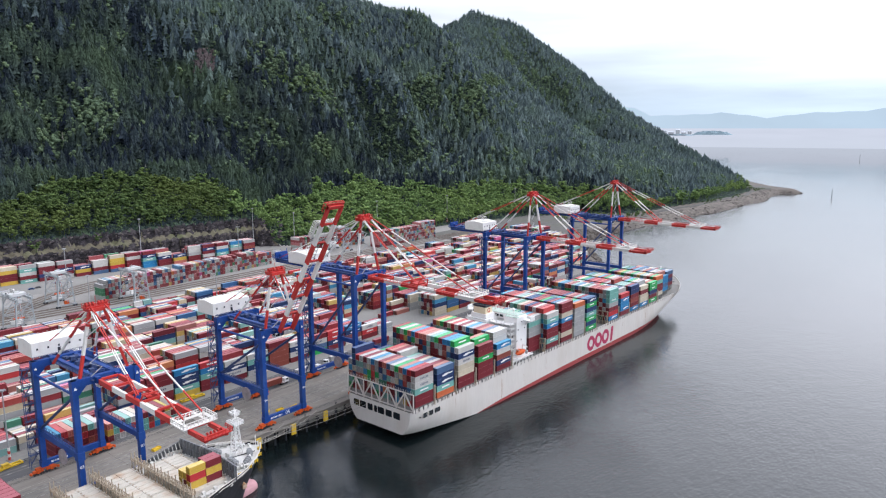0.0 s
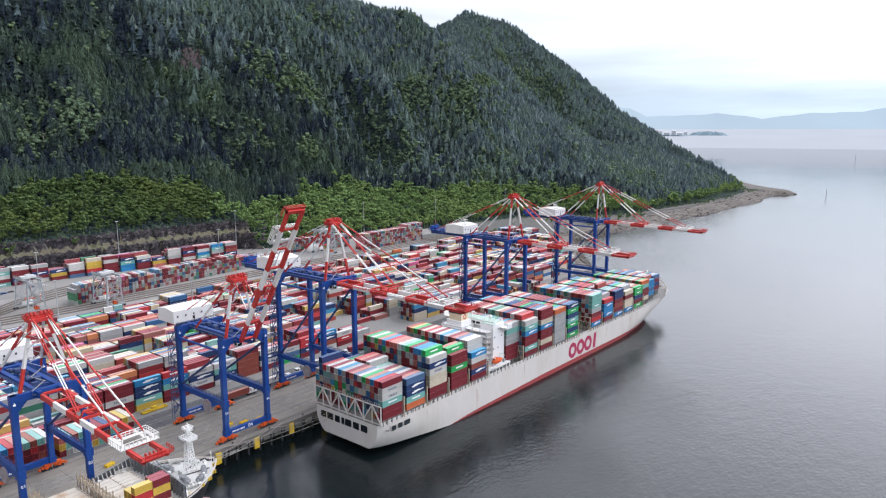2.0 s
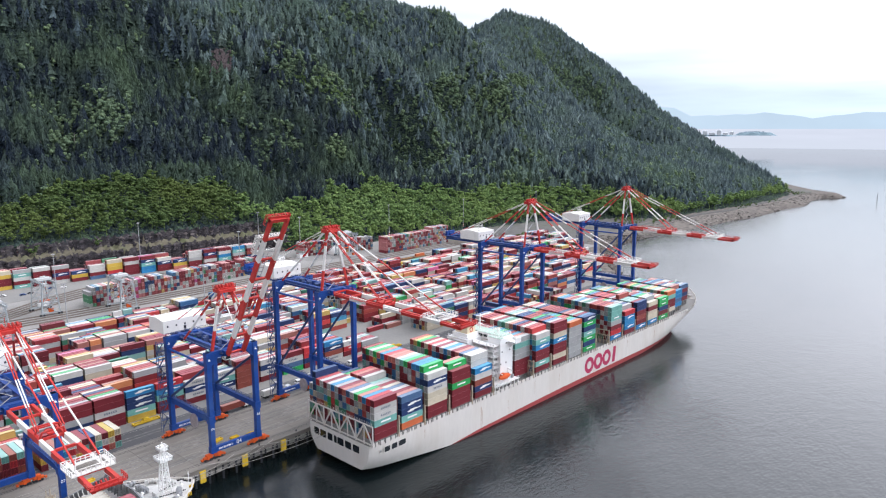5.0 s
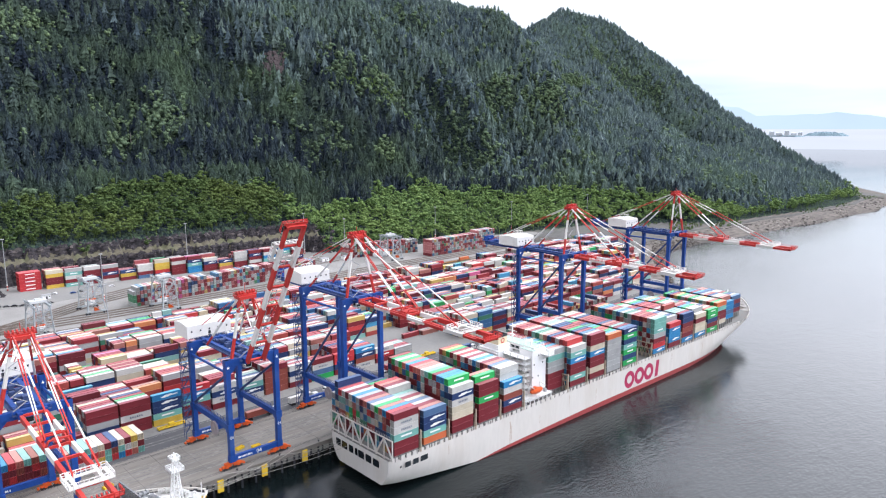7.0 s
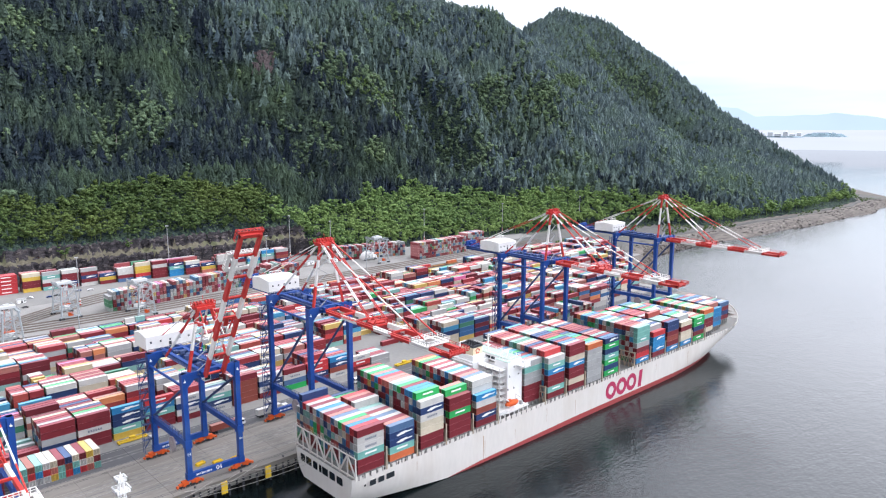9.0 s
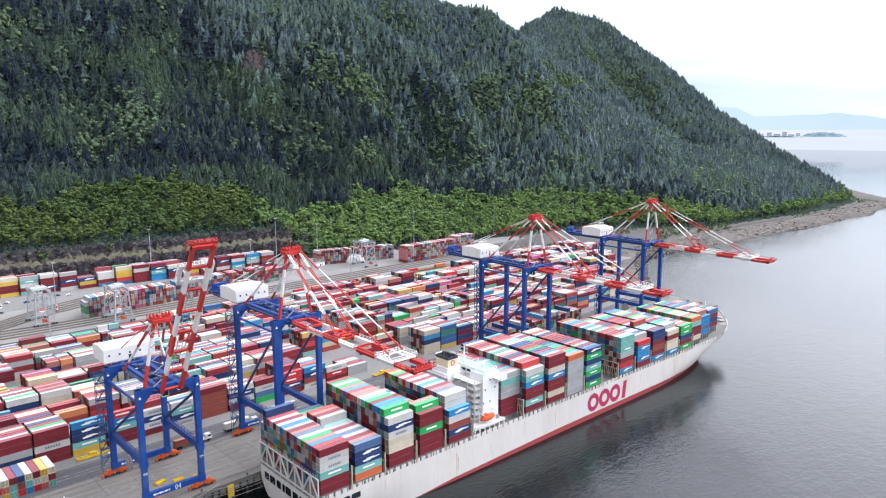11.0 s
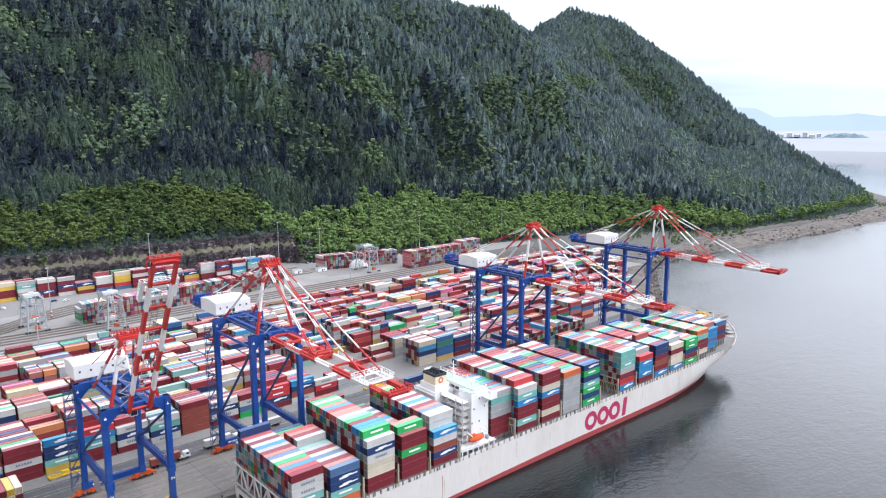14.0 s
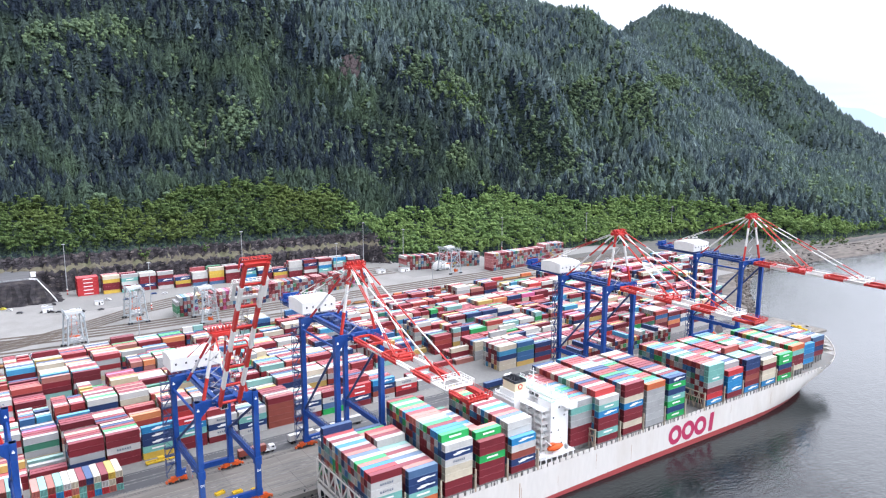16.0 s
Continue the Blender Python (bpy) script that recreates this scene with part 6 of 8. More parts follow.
# stacks behind the rail yard: end-on row along the tracks, and the row below the rock face
rear = []
y = 247.0
while y < 418:
    t = 5 if rng.random() < 0.75 else 4
    rear += stack_boxes(-544.5 - 0.105 * (y - 246), y, 0, t if y < 400 else t - 1, along="x", length=12.19, h=2.95)
    y += 2.8
y = 481.0
while y < 559:
    rear += stack_boxes(-597 + 0.27 * (y - 480), y, 0, 5 if y < 488 or rng.random() < 0.6 else 4, along="x", length=12.19, h=2.85)
    y += 2.8
y = 551.0
while y < 648:
    rear += stack_boxes(-546, y, 0, 6 if y < 620 else 7, along="x", length=12.19, h=2.85)
    y += 2.8


def rear_x(y):
    """Front line of the row below the rock face, slightly askew to the yard."""
    return -655 + 0.17 * (y - 200)


REAR = ["r", "ymmye", "tmwtg", "mnmmw", "wmnmg", "mynm", "smww", "sryye", "mmmwm", "uutnm", "mmnw", "pynmm", "mmgww", "mwmnm"]
for k in range(1, 17):
    y = 207 + 14.3 * k
    base = 4 if k not in (5, 11) else 2
    for r in range(5):
        if r == 0:
            continue
        rear += stack_boxes(rear_x(y) - 1.3 - 2.55 * r, y, 0, base + int(rng.random() < 0.6), length=13.3, h=3.1)
    cols = REAR[k] if k < len(REAR) else "".join("mmwmgmntmbu"[(k * 5 + i * 3) % 11] for i in range(base + 1))
    for i in range(min(len(cols), base + 1)):
        col = C[cols[i]]
        container(rear_x(y) - 1.3, y, i * 3.1, col, length=13.3, h=3.06, marks={"navy": 3, "teal": 1}.get(col, 0), where="stacked below the rock face", group="stacks below the rock face")
for r in range(4):
    for i in range(5):
        container(-656 - 2.55 * r, 203.5, i * 3.1, "red", length=16.2, h=3.06, marks=1, where="ending the rear row", group="stacks below the rock face")
v, f, sl = box_arrays(rear)
tagged(bulk("rear_containers", v, f, [M_REAR, M_REAR_DOOR], sl), "shipping containers stacked beside the rail tracks", "containers", kind="stuff")
s = Shape()
s.box(-682, -600, 170, 492, -0.1, 0.01)
s.box(-600, -560, 470, 760, -0.1, 0.012)
solid("road", s, M_ASPHALT, "grey paved strip and access road behind the tracks", "road", kind="structure")

# ---- rail yard ----
M_RAIL = material("rail_steel", (0.20, 0.17, 0.15), 0.5, 0.4, vary=0.2)
M_SLEEPER = material("sleepers", (0.20, 0.17, 0.14), 0.9, vary=0.3)


def track_x(i, y):
    """Plan of track i: parallel along the yard, fanning out towards the camera's end."""
    return -480 - 6.6 * i - 0.00055 * max(0.0, 250 - y) ** 2 * (0.35 + 0.12 * i)


for i in (0, 1, 3, 4, 6, 7, 8, 9):
    s = Shape()
    ys = list(range(-40, 760, 20))
    for y0, y1 in zip(ys[:-1], ys[1:]):
        xa, xb = track_x(i, y0), track_x(i, y1)
        for d in (-0.72, 0.72):
            s.beam((xa + d, y0, 0.16), (xb + d, y1, 0.16), 0.16, 0.2)
    track = solid("rail_track", s, M_RAIL, "steel railway track on pale ballast", "railway track", kind="structure")
    s = Shape()
    y = 60.0
    while y < 420:
        x = track_x(i, y)
        s.box(x - 1.25, x + 1.25, y - 0.14, y + 0.14, -0.1, 0.07)
        y += 1.4
    part("sleepers", s, M_SLEEPER, track)
    s = Shape()
    for y0, y1 in zip(ys[:-1], ys[1:]):
        xa, xb = track_x(i, y0), track_x(i, y1)
        s.add([(xa - 1.9, y0, 0.02), (xa + 1.9, y0, 0.02), (xb + 1.9, y1, 0.02), (xb - 1.9, y1, 0.02)], [(0, 1, 2, 3)])
    part("ballast", s, material("track_bed", (0.15, 0.125, 0.105), 0.95, vary=0.3, scale=0.04, fine=1.2) if i == 0 else bpy.data.materials["track_bed"], track)


# leads that swing away towards the rear stacks
for k in range(5):
    line = [(-531 + 4.2 * k, 100), (-541 + 4.6 * k, 145), (-556 + 5.0 * k, 175), (-573 + 5.4 * k, 200), (-594 + 6.0 * k, 232), (-609 + 6.6 * k, 268), (-617 + 7.2 * k, 310), (-619 + 7.6 * k, 360), (-619 + 7.8 * k, 470)]
    ys = np.arange(100, 471, 7.5)
    xs = np.interp(ys, [q[1] for q in line], [q[0] for q in line])
    xs[1:-1] = (xs[:-2] + xs[1:-1] + xs[2:]) / 3
    rails, bed, ties = Shape(), Shape(), Shape()
    for xa, xb, y0, y1 in zip(xs[:-1], xs[1:], ys[:-1], ys[1:]):
        for d in (-0.72, 0.72):
            rails.beam((xa + d, y0, 0.16), (xb + d, y1, 0.16), 0.2, 0.2)
        bed.add([(xa - 1.7, y0, 0.012 + 0.001 * k), (xa + 1.7, y0, 0.012 + 0.001 * k), (xb + 1.7, y1, 0.012 + 0.001 * k), (xb - 1.7, y1, 0.012 + 0.001 * k)], [(0, 1, 2, 3)])
        for i in range(5):
            x, y = xa + (xb - xa) * i / 5, y0 + (y1 - y0) * i / 5
            ties.box(x - 1.25, x + 1.25, y - 0.14, y + 0.14, -0.1, 0.07)
    track = solid("rail_track", rails, M_RAIL, "steel railway lead curving across pale ballast", "railway track", kind="structure")
    part("sleepers", ties, M_SLEEPER, track)
    part("ballast", bed, bpy.data.materials["track_bed"], track)


def rail_wagon(x, y, loads):
    w = thing("rail_wagon", "low rail flat wagon%s" % (" carrying containers" if loads else " standing empty"), "rail wagon", group="train wagons", at=pose(x, y, 0))
    s = Shape()
    s.box(-1.2, 1.2, -8.4, 8.4, 0.9, 1.15)
    s.box(-1.4, -1.2, -6.6, 6.6, 0.55, 1.4)
    s.box(1.2, 1.4, -6.6, 6.6, 0.55, 1.4)
    part("frame", s, material("wagon_ochre", (0.30, 0.16, 0.07), 0.7, vary=0.4) if "wagon_ochre" not in bpy.data.materials else bpy.data.materials["wagon_ochre"], w)
    for yy in (-7.2, 7.2):
        s = Shape()
        for d in (-0.9, 0.9):
            for sx in (-0.75, 0.75):
                s.tube((sx - 0.08, yy + d, 0.72), (sx + 0.08, yy + d, 0.72), 0.46, 8)
        s.box(-1.0, 1.0, yy - 1.4, yy + 1.4, 0.6, 0.85)
        part("truck", s, M_DARK, w)
    if loads:
        for i, col in enumerate(loads):
            container(x, y, 1.2 + i * 2.75, col, length=12.19, h=2.71, where="on a rail wagon", group="containers on the train")


wag = [["orange"], [], ["red"], ["green"], ["white"], [], ["maroon"], ["salmon"], ["orange"], ["maroon"], ["steel"], ["salmon", "green"], [], ["red"], ["yellow"], ["maroon"]]
for i in range(34):
    y = 130 + 17.6 * i
    rail_wagon(track_x(0, y), y, [] if i < 8 else wag[(i * 5) % len(wag)])
for i in range(14):
    y = 330 + 17.6 * i
    rail_wagon(track_x(3, y), y, wag[(i * 3 + 1) % len(wag)] if i % 3 else [])

# rubber-tyred gantries over the tracks
M_RTG = material("gantry_grey", (0.36, 0.40, 0.42), 0.5, vary=0.12, dirt=(0.38, 0.33, 0.28), dirt_amount=0.5)


def yard_gantry(x, y, span=22.0, base=12.0, height=24.0):
    g = thing("yard_gantry", "grey portal gantry on tyres straddling the rail tracks", "gantry crane", group="yard gantries", at=pose(x, y, 0))
    for sx in (-1, 1):
        for sy in (-1, 1):
            s = Shape()
            s.beam((sx * span / 2, sy * base / 2, 2.0), (sx * (span / 2 - 0.6), sy * (base / 2 - 1.6), height - 1), 1.1, 0.9, w2=0.9, h2=0.8)
            part("leg", s, M_RTG, g)
            s = Shape()
            for d in (-1.0, 1.0):
                s.tube((sx * span / 2 - 0.35, sy * base / 2 + d, 0.8), (sx * span / 2 + 0.35, sy * base / 2 + d, 0.8), 0.8, 12)
            part("tyre", s, M_DARK, g)
        s = Shape()
        s.box(sx * span / 2 - 0.6, sx * span / 2 + 0.6, -base / 2 - 0.8, base / 2 + 0.8, 1.5, 2.6)
        part("sill", s, M_RTG, g)
        s = Shape()
        s.beam((sx * span / 2, -base / 2 + 0.4, 9), (sx * span / 2, base / 2 - 0.4, 9), 0.5)
        part("tie_beam", s, M_RTG, g)
        s = Shape()
        s.beam((sx * (span / 2 - 0.3), -base / 2 + 0.8, 9), (sx * (span / 2 - 0.5), base / 2 - 1.6, height - 1.5), 0.35)
        part("brace", s, M_RTG, g)
        s = Shape()
        s.box(sx * span / 2 - 0.9, sx * span / 2 + 0.9, -1.6, 1.6, 2.6, 5.0)
        part("power_pack", s, M_ORANGE if sx > 0 else M_CAB, g)
    for sy in (-1, 1):
        s = Shape()
        s.box(-span / 2 - 1.5, span / 2 + 1.5, sy * (base / 2 - 1.6) - 0.5, sy * (base / 2 - 1.6) + 0.5, height - 1.4, height)
        s.rail([(-span / 2 - 1.5, sy * (base / 2 - 0.9), height), (span / 2 + 1.5, sy * (base / 2 - 0.9), height)], 1.1, 0.08, 2.0)
        part("girder", s, M_RTG, g)
    s = Shape()
    s.box(-3, 2.4, -base / 2 + 1, base / 2 - 1, height, height + 1.7)
    s.box(-1, 1, -1.6, 1.6, height + 1.7, height + 2.8)
    trolley = part("trolley", s, M_CAB, g, "white trolley")
    s = Shape()
    s.box(2.6, 4.6, -1.2, 1.2, height - 4.2, height - 1.6)
    part("cabin", s, M_CAB, trolley)
    s = Shape()
    s.box(-1.3, 1.3, -3.1, 3.1, 8.6, 9.2)
    for xx in (-1, 1):
        for yy in (-2, 2):
            s.beam((xx, yy, 9.2), (xx * 0.8, yy * 0.6, height - 1.0), 0.1)
    part("spreader", s, M_ORANGE, g, "orange spreader on ropes")
    # bracing frames, machinery house, walkways and stairs
    for sy in (-1, 1):
        y = sy * (base / 2 - 1.0)
        for sx in (-1, 1):
            s = Shape()
            s.beam((sx * (span / 2 - 0.3), y, height - 7.5), (sx * (span / 2 - 5.5), y * 0.85, height - 1.2), 0.45)
            part("knee_brace", s, M_RTG, g)
        s = Shape()
        s.box(-span / 2 - 1.5, span / 2 + 1.5, sy * (base / 2 - 0.95) - 0.45, sy * (base / 2 - 0.95) + 0.45, height - 0.5, height - 0.4)
        part("walkway", s, M_GREY, g)
    s = Shape()
    for sx in (-1, 1):
        for i in range(3):
            z = 4.5 + 5.6 * i
            s.beam((sx * (span / 2 - 0.2), -base / 2 + 0.8, z), (sx * (span / 2 - 0.2), base / 2 - 0.8, z + 5.4), 0.26)
            s.beam((sx * (span / 2 - 0.2), base / 2 - 0.8, z), (sx * (span / 2 - 0.2), -base / 2 + 0.8, z + 5.4), 0.26)
            s.beam((sx * (span / 2 - 0.2), -base / 2 + 0.8, z + 5.5), (sx * (span / 2 - 0.2), base / 2 - 0.8, z + 5.5), 0.34)
    part("end_lattice", s, M_RTG, g)
    s = Shape()
    for i in range(5):
        z, k = 2.6 + 4.2 * i, 1 if i % 2 else -1
        s.beam((span / 2 + 1.0, -k * 2.6, z), (span / 2 + 1.0, k * 2.6, z + 4.2), 0.7, 0.16)
        s.rail([(span / 2 + 1.4, -k * 2.6, z), (span / 2 + 1.4, k * 2.6, z + 4.2)], 1.0, 0.08, 1.4)
        s.box(span / 2 + 0.4, span / 2 + 1.6, k * 2.6 - 0.5, k * 2.6 + 0.5, z + 4.1, z + 4.25)
    part("stair", s, M_GREY, g)
    s = Shape()
    s.box(-span / 2 - 1.3, -span / 2 + 1.3, 2.0, 5.4, 2.6, 5.6)
    part("electrical_house", s, M_HOUSE, g, "white electrical house on the sill")


for x, y in ((-549, 219), (-520, 262), (-497, 172), (-560, 512)):
    yard_gantry(x, y)


# ---- lamp masts ----
def lamp_mast(x, y, z, h):
    m = thing("lamp_mast", "tall grey floodlight mast with a red and white banded foot", "lamp mast", group="lamp masts", at=pose(x, y, z))
    s = Shape()
    s.tube((0, 0, 0), (0, 0, h), 0.42, 8, r2=0.2)
    part("pole", s, M_GREY, m)
    for i in range(4):
        s = Shape()
        s.tube((0, 0, 0.2 + 1.3 * i), (0, 0, 1.5 + 1.3 * i), 0.52, 8)
        part("band", s, M_RED if i % 2 == 0 else M_WHITE, m)
    s = Shape()
    s.tube((0, 0, h - 0.6), (0, 0, h - 0.3), 1.0, 8)
    for i in range(6):
        a = 2 * math.pi * i / 6
        s.box(1.1 * math.cos(a) - 0.3, 1.1 * math.cos(a) + 0.3, 1.1 * math.sin(a) - 0.3, 1.1 * math.sin(a) + 0.3, h - 0.8, h - 0.25)
    part("lamp_head", s, M_GREY, m)
    s = Shape()
    s.box(-1, 1, -1, 1, -0.5, 0.25)
    part("footing", s, M_CONCRETE, m)


for x, y, h in ((-668, 189, 44), (-642, 333, 46), (-644, 462, 44), (-604, 486, 40), (-612, 622, 38), (-598, 742, 36), (-580, 880, 34), (-575, 236, 38), (-560, 132, 38), (-468, 300, 34), (-468, 430, 34),
                (-400, 560, 34), (-468, 205, 36), (-585, 402, 36), (-303, 96, 30)):
    lamp_mast(x, y, float(ground(x, y)) + 0.1, h)


# ---- vehicles ----
M_TYRE = material("tyre", (0.02, 0.02, 0.022), 0.8, vary=0.2)
CAR_PAINT = [material("car_" + n, c, 0.3, vary=0.03) for n, c in (("grey", (0.1, 0.1, 0.11)), ("white", (0.7, 0.7, 0.7)), ("black", (0.02, 0.02, 0.025)), ("blue", (0.03, 0.07, 0.2)), ("yellow", (0.7, 0.6, 0.06)))]
CAR_WORD = ["dark grey", "white", "black", "blue", "yellow"]


def car(x, y, yaw, k, long=4.7):
    c = thing("car", "%s car parked on the gravel" % CAR_WORD[k], "car", group="parked cars", at=pose(x, y, 0, 0, 0, yaw))
    s = Shape()
    prof = [(-long / 2, 0.4), (-long / 2, 0.95), (-long * 0.36, 1.02), (-long * 0.2, 1.5), (long * 0.22, 1.52), (long * 0.36, 1.0), (long / 2, 0.9), (long / 2, 0.4)]
    n = len(prof)
    s.add([(p[0], -0.9, p[1]) for p in prof] + [(p[0], 0.9, p[1]) for p in prof], [tuple(range(n)), tuple(range(2 * n - 1, n - 1, -1))] + [(i, n + i, n + (i + 1) % n, (i + 1) % n) for i in range(n)])
    part("body", s, CAR_PAINT[k], c)
    s = Shape()
    s.box(-long * 0.24, long * 0.28, -0.93, 0.93, 1.05, 1.38)
    part("window", s, M_GLASS_DARK, c)
    for sx in (-1, 1):
        for sy in (-1, 1):
            s = Shape()
            s.tube((sx * long * 0.31, sy * 0.7, 0.34), (sx * long * 0.31, sy * 0.92, 0.34), 0.34, 10)
            part("wheel", s, M_TYRE, c)


for x, y, yaw, k in ((-612, 165, 70, 0), (-609, 170, 75, 2), (-606, 175, 75, 0), (-604, 180, 70, 2), (-601, 185, 72, 0), (-598, 190, 75, 2), (-596, 203, 85, 0), (-640, 140, 60, 4), (-634, 144, 60, 1),
                     (-632, 168, 100, 1), (-635, 175, 10, 2), (-622, 232, 80, 0), (-620, 226, 80, 3), (-628, 214, 40, 1), (-628, 250, 88, 3), (-624, 258, 88, 1), (-620, 150, 70, 0)):
    car(x, y, yaw, k)


def truck(x, y, yaw, load, paint=1):
    t = thing("terminal_truck", "white yard truck with a %s container trailer" % WORDS.get(load, load), "truck", group="yard trucks", at=pose(x, y, 0, 0, 0, yaw))
    s = Shape()
    s.box(-1.2, 1.2, 7.6, 10.0, 0.9, 3.1)
    s.box(-1.15, 1.15, 5.6, 7.6, 0.8, 1.3)
    s.add([(-1.2, 10.0, 0.9), (1.2, 10.0, 0.9), (1.2, 10.5, 0.9), (-1.2, 10.5, 0.9), (-1.2, 10.0, 1.9), (1.2, 10.0, 1.9), (1.2, 10.45, 1.8), (-1.2, 10.45, 1.8)],
          [(0, 1, 2, 3), (4, 5, 6, 7), (0, 1, 5, 4), (1, 2, 6, 5), (2, 3, 7, 6), (3, 0, 4, 7)])
    cab = part("cab", s, CAR_PAINT[paint], t)
    s = Shape()
    s.box(-1.1, 1.1, 9.98, 10.05, 2.0, 2.9)
    s.box(-1.23, 1.23, 8.6, 9.8, 2.0, 2.8)
    part("window", s, M_GLASS_DARK, cab)
    s = Shape()
    s.box(-0.6, 0.6, -6.2, 6.4, 1.0, 1.35)
    s.box(-1.2, 1.2, -6.3, -5.9, 0.9, 1.35)
    part("chassis", s, M_DARK, t)
    for yy in (9.0, 6.6, 5.4, -3.6, -4.9):
        s = Shape()
        for sx in (-1, 1):
            s.tube((sx * 0.7, yy, 0.52), (sx * 1.2, yy, 0.52), 0.52, 10)
        part("wheel", s, M_TYRE, t)
    if load:
        s = container_shape(BW, 12.19, 2.8)
        b = part("trailer_box", s, BOX_MAT[load], t)
        b.matrix_basis = pose(0, 0, 1.37)


for x, y, yaw, load in ((-286.5, 212, 0, "brown"), (-288.5, 236, 0, "white"), (-291, 262, 180, "grey"), (-294, 300, 180, "maroon"), (-290, 350, 0, "navy"), (-331, 250, 0, "white")):
    truck(x, y, yaw, load)

# spreaders, hatch frames and lashing bins on the apron
def spreader(x, y, yaw, mat, label):
    t = thing("spreader", label, "spreader", group="spreaders on the apron", at=pose(x, y, 0, 0, 0, yaw))
    s = Shape()
    for sx in (-1, 1):
        s.box(sx * 1.0 - 0.25, sx * 1.0 + 0.25, -6.0, 6.0, 0.5, 1.1)
    for yy in (-6, -2, 2, 6):
        s.box(-1.2, 1.2, yy - 0.25, yy + 0.25, 0.4, 1.2)
    part("frame", s, mat, t)
    s = Shape()
    s.box(-0.8, 0.8, -1.2, 1.2, 1.2, 2.3)
    part("head_block", s, mat, t)
    s = Shape()
    for sx in (-1, 1):
        for yy in (-6, 6):
            s.box(sx * 1.0 - 0.15, sx * 1.0 + 0.15, yy - 0.15, yy + 0.15, 0.0, 0.5)
    part("foot", s, M_DARK, t)


for x, y, yaw in ((-304, 178, 2), (-296, 92, 8), (-300, 330, 0), (-256, 602, 75)):
    spreader(x, y, yaw, M_YELLOW, "yellow container spreader resting on the ground")
for x, y in ((-262, 190), (-259, 196), (-257, 203), (-266, 138), (-255, 187)):
    s = Shape()
    s.box(-0.9, 0.9, -1.9, 1.9, 0.0, 0.55)
    s.box(-0.9, -0.75, -1.9, 1.9, 0.55, 0.95)
    s.box(0.75, 0.9, -1.9, 1.9, 0.55, 0.95)
    s.box(-0.75, 0.75, -1.9, -1.75, 0.55, 0.95)
    s.box(-0.75, 0.75, 1.75, 1.9, 0.55, 0.95)
    solid("lashing_bin", s, M_YELLOW, "yellow steel lashing bin on the quay apron", "bin", group="lashing bins", at=pose(x, y, 0.02, 0, 0, (x * 7 + y) % 20))

# white storage tent and low sheds below the forest
M_TENT = material("tent_canvas", (0.80, 0.80, 0.78), 0.7, vary=0.05)
s = Shape()
n = 12
for i in range(n + 1):
    a = math.pi * i / n
    for y in (-12, 12):
        s.v.append((8 * math.cos(a), y, 8 * math.sin(a)))
for i in range(n):
    s.f.append((2 * i, 2 * i + 1, 2 * i + 3, 2 * i + 2))
    s.mi.append(0)
s.f += [tuple(range(0, 2 * n + 2, 2)), tuple(range(2 * n + 1, 0, -2))]
s.mi += [0, 0]
tent = thing("storage_tent", "white arched canvas storage tent", "tent", at=pose(-586, 515, 0.02, 0, 0, 90))
part("canopy", s, M_TENT, tent)
s = Shape()
s.box(-2.5, 2.5, -12.06, -11.96, 0, 4.5)
part("door", s, M_GREY, tent)
for x, y, w, l, h in ((-613, 168, 5, 7, 3.6), (-616, 205, 4, 6, 3), (-590, 478, 6, 10, 3.2), (-596, 455, 5, 8, 3)):
    sh = thing("shed", "small pale prefabricated shed with a flat roof", "shed", group="sheds", at=pose(x, y, 0))
    s = Shape()
    s.box(-w / 2, w / 2, -l / 2, l / 2, 0, h)
    part("wall", s, M_HOUSE, sh)
    s = Shape()
    s.box(-w / 2 - 0.3, w / 2 + 0.3, -l / 2 - 0.3, l / 2 + 0.3, h, h + 0.25)
    part("roof", s, M_GREY, sh)
    s = Shape()
    s.box(w / 2, w / 2 + 0.06, -0.6, 0.6, 0, 2.1)
    part("door", s, M_DARK, sh)
    s = Shape()
    s.box(w / 2, w / 2 + 0.06, 1.4, 2.6, 1.1, 2.0)
    part("window", s, M_GLASS_DARK, sh)

# ---- second ship moored astern ----
M_SHIP_GREY = material("forecastle_grey", (0.20, 0.21, 0.225), 0.75, vary=0.2, dirt=(0.34, 0.33, 0.31), dirt_amount=0.6)
M_SHIP_DECK = material("forecastle_deck", (0.60, 0.60, 0.58), 0.8, vary=0.2, scale=0.2, fine=1.5, dirt=(0.30, 0.27, 0.23), dirt_amount=0.7)
M_SHIP_BLACK = material("black_topsides", (0.03, 0.03, 0.035), 0.5, vary=0.2)
M_HATCH = material("pale_hatch_covers", (0.56, 0.53, 0.47), 0.8, vary=0.18, scale=0.15, dirt=(0.36, 0.20, 0.09), dirt_amount=0.75)
M_BULB = material("bulb_antifouling", (0.52, 0.29, 0.31), 0.7, vary=0.12)
FX, FY = -221.9, 57.3
small = thing("feeder_ship", "container ship with rusty hatches and pale grey forecastle", "ship", at=pose(FX, FY, 0))
SB, SL = 20.6, 100.0
DECK2 = 8.4


def small_half(u, w):
    start = 0.40 + 0.15 * w
    n = max(0.0, (u - start) / (1 - start))
    return SB * max(0.015, 1 - n ** (1.8 + 0.6 * w)) ** (1.0 - 0.2 * w)


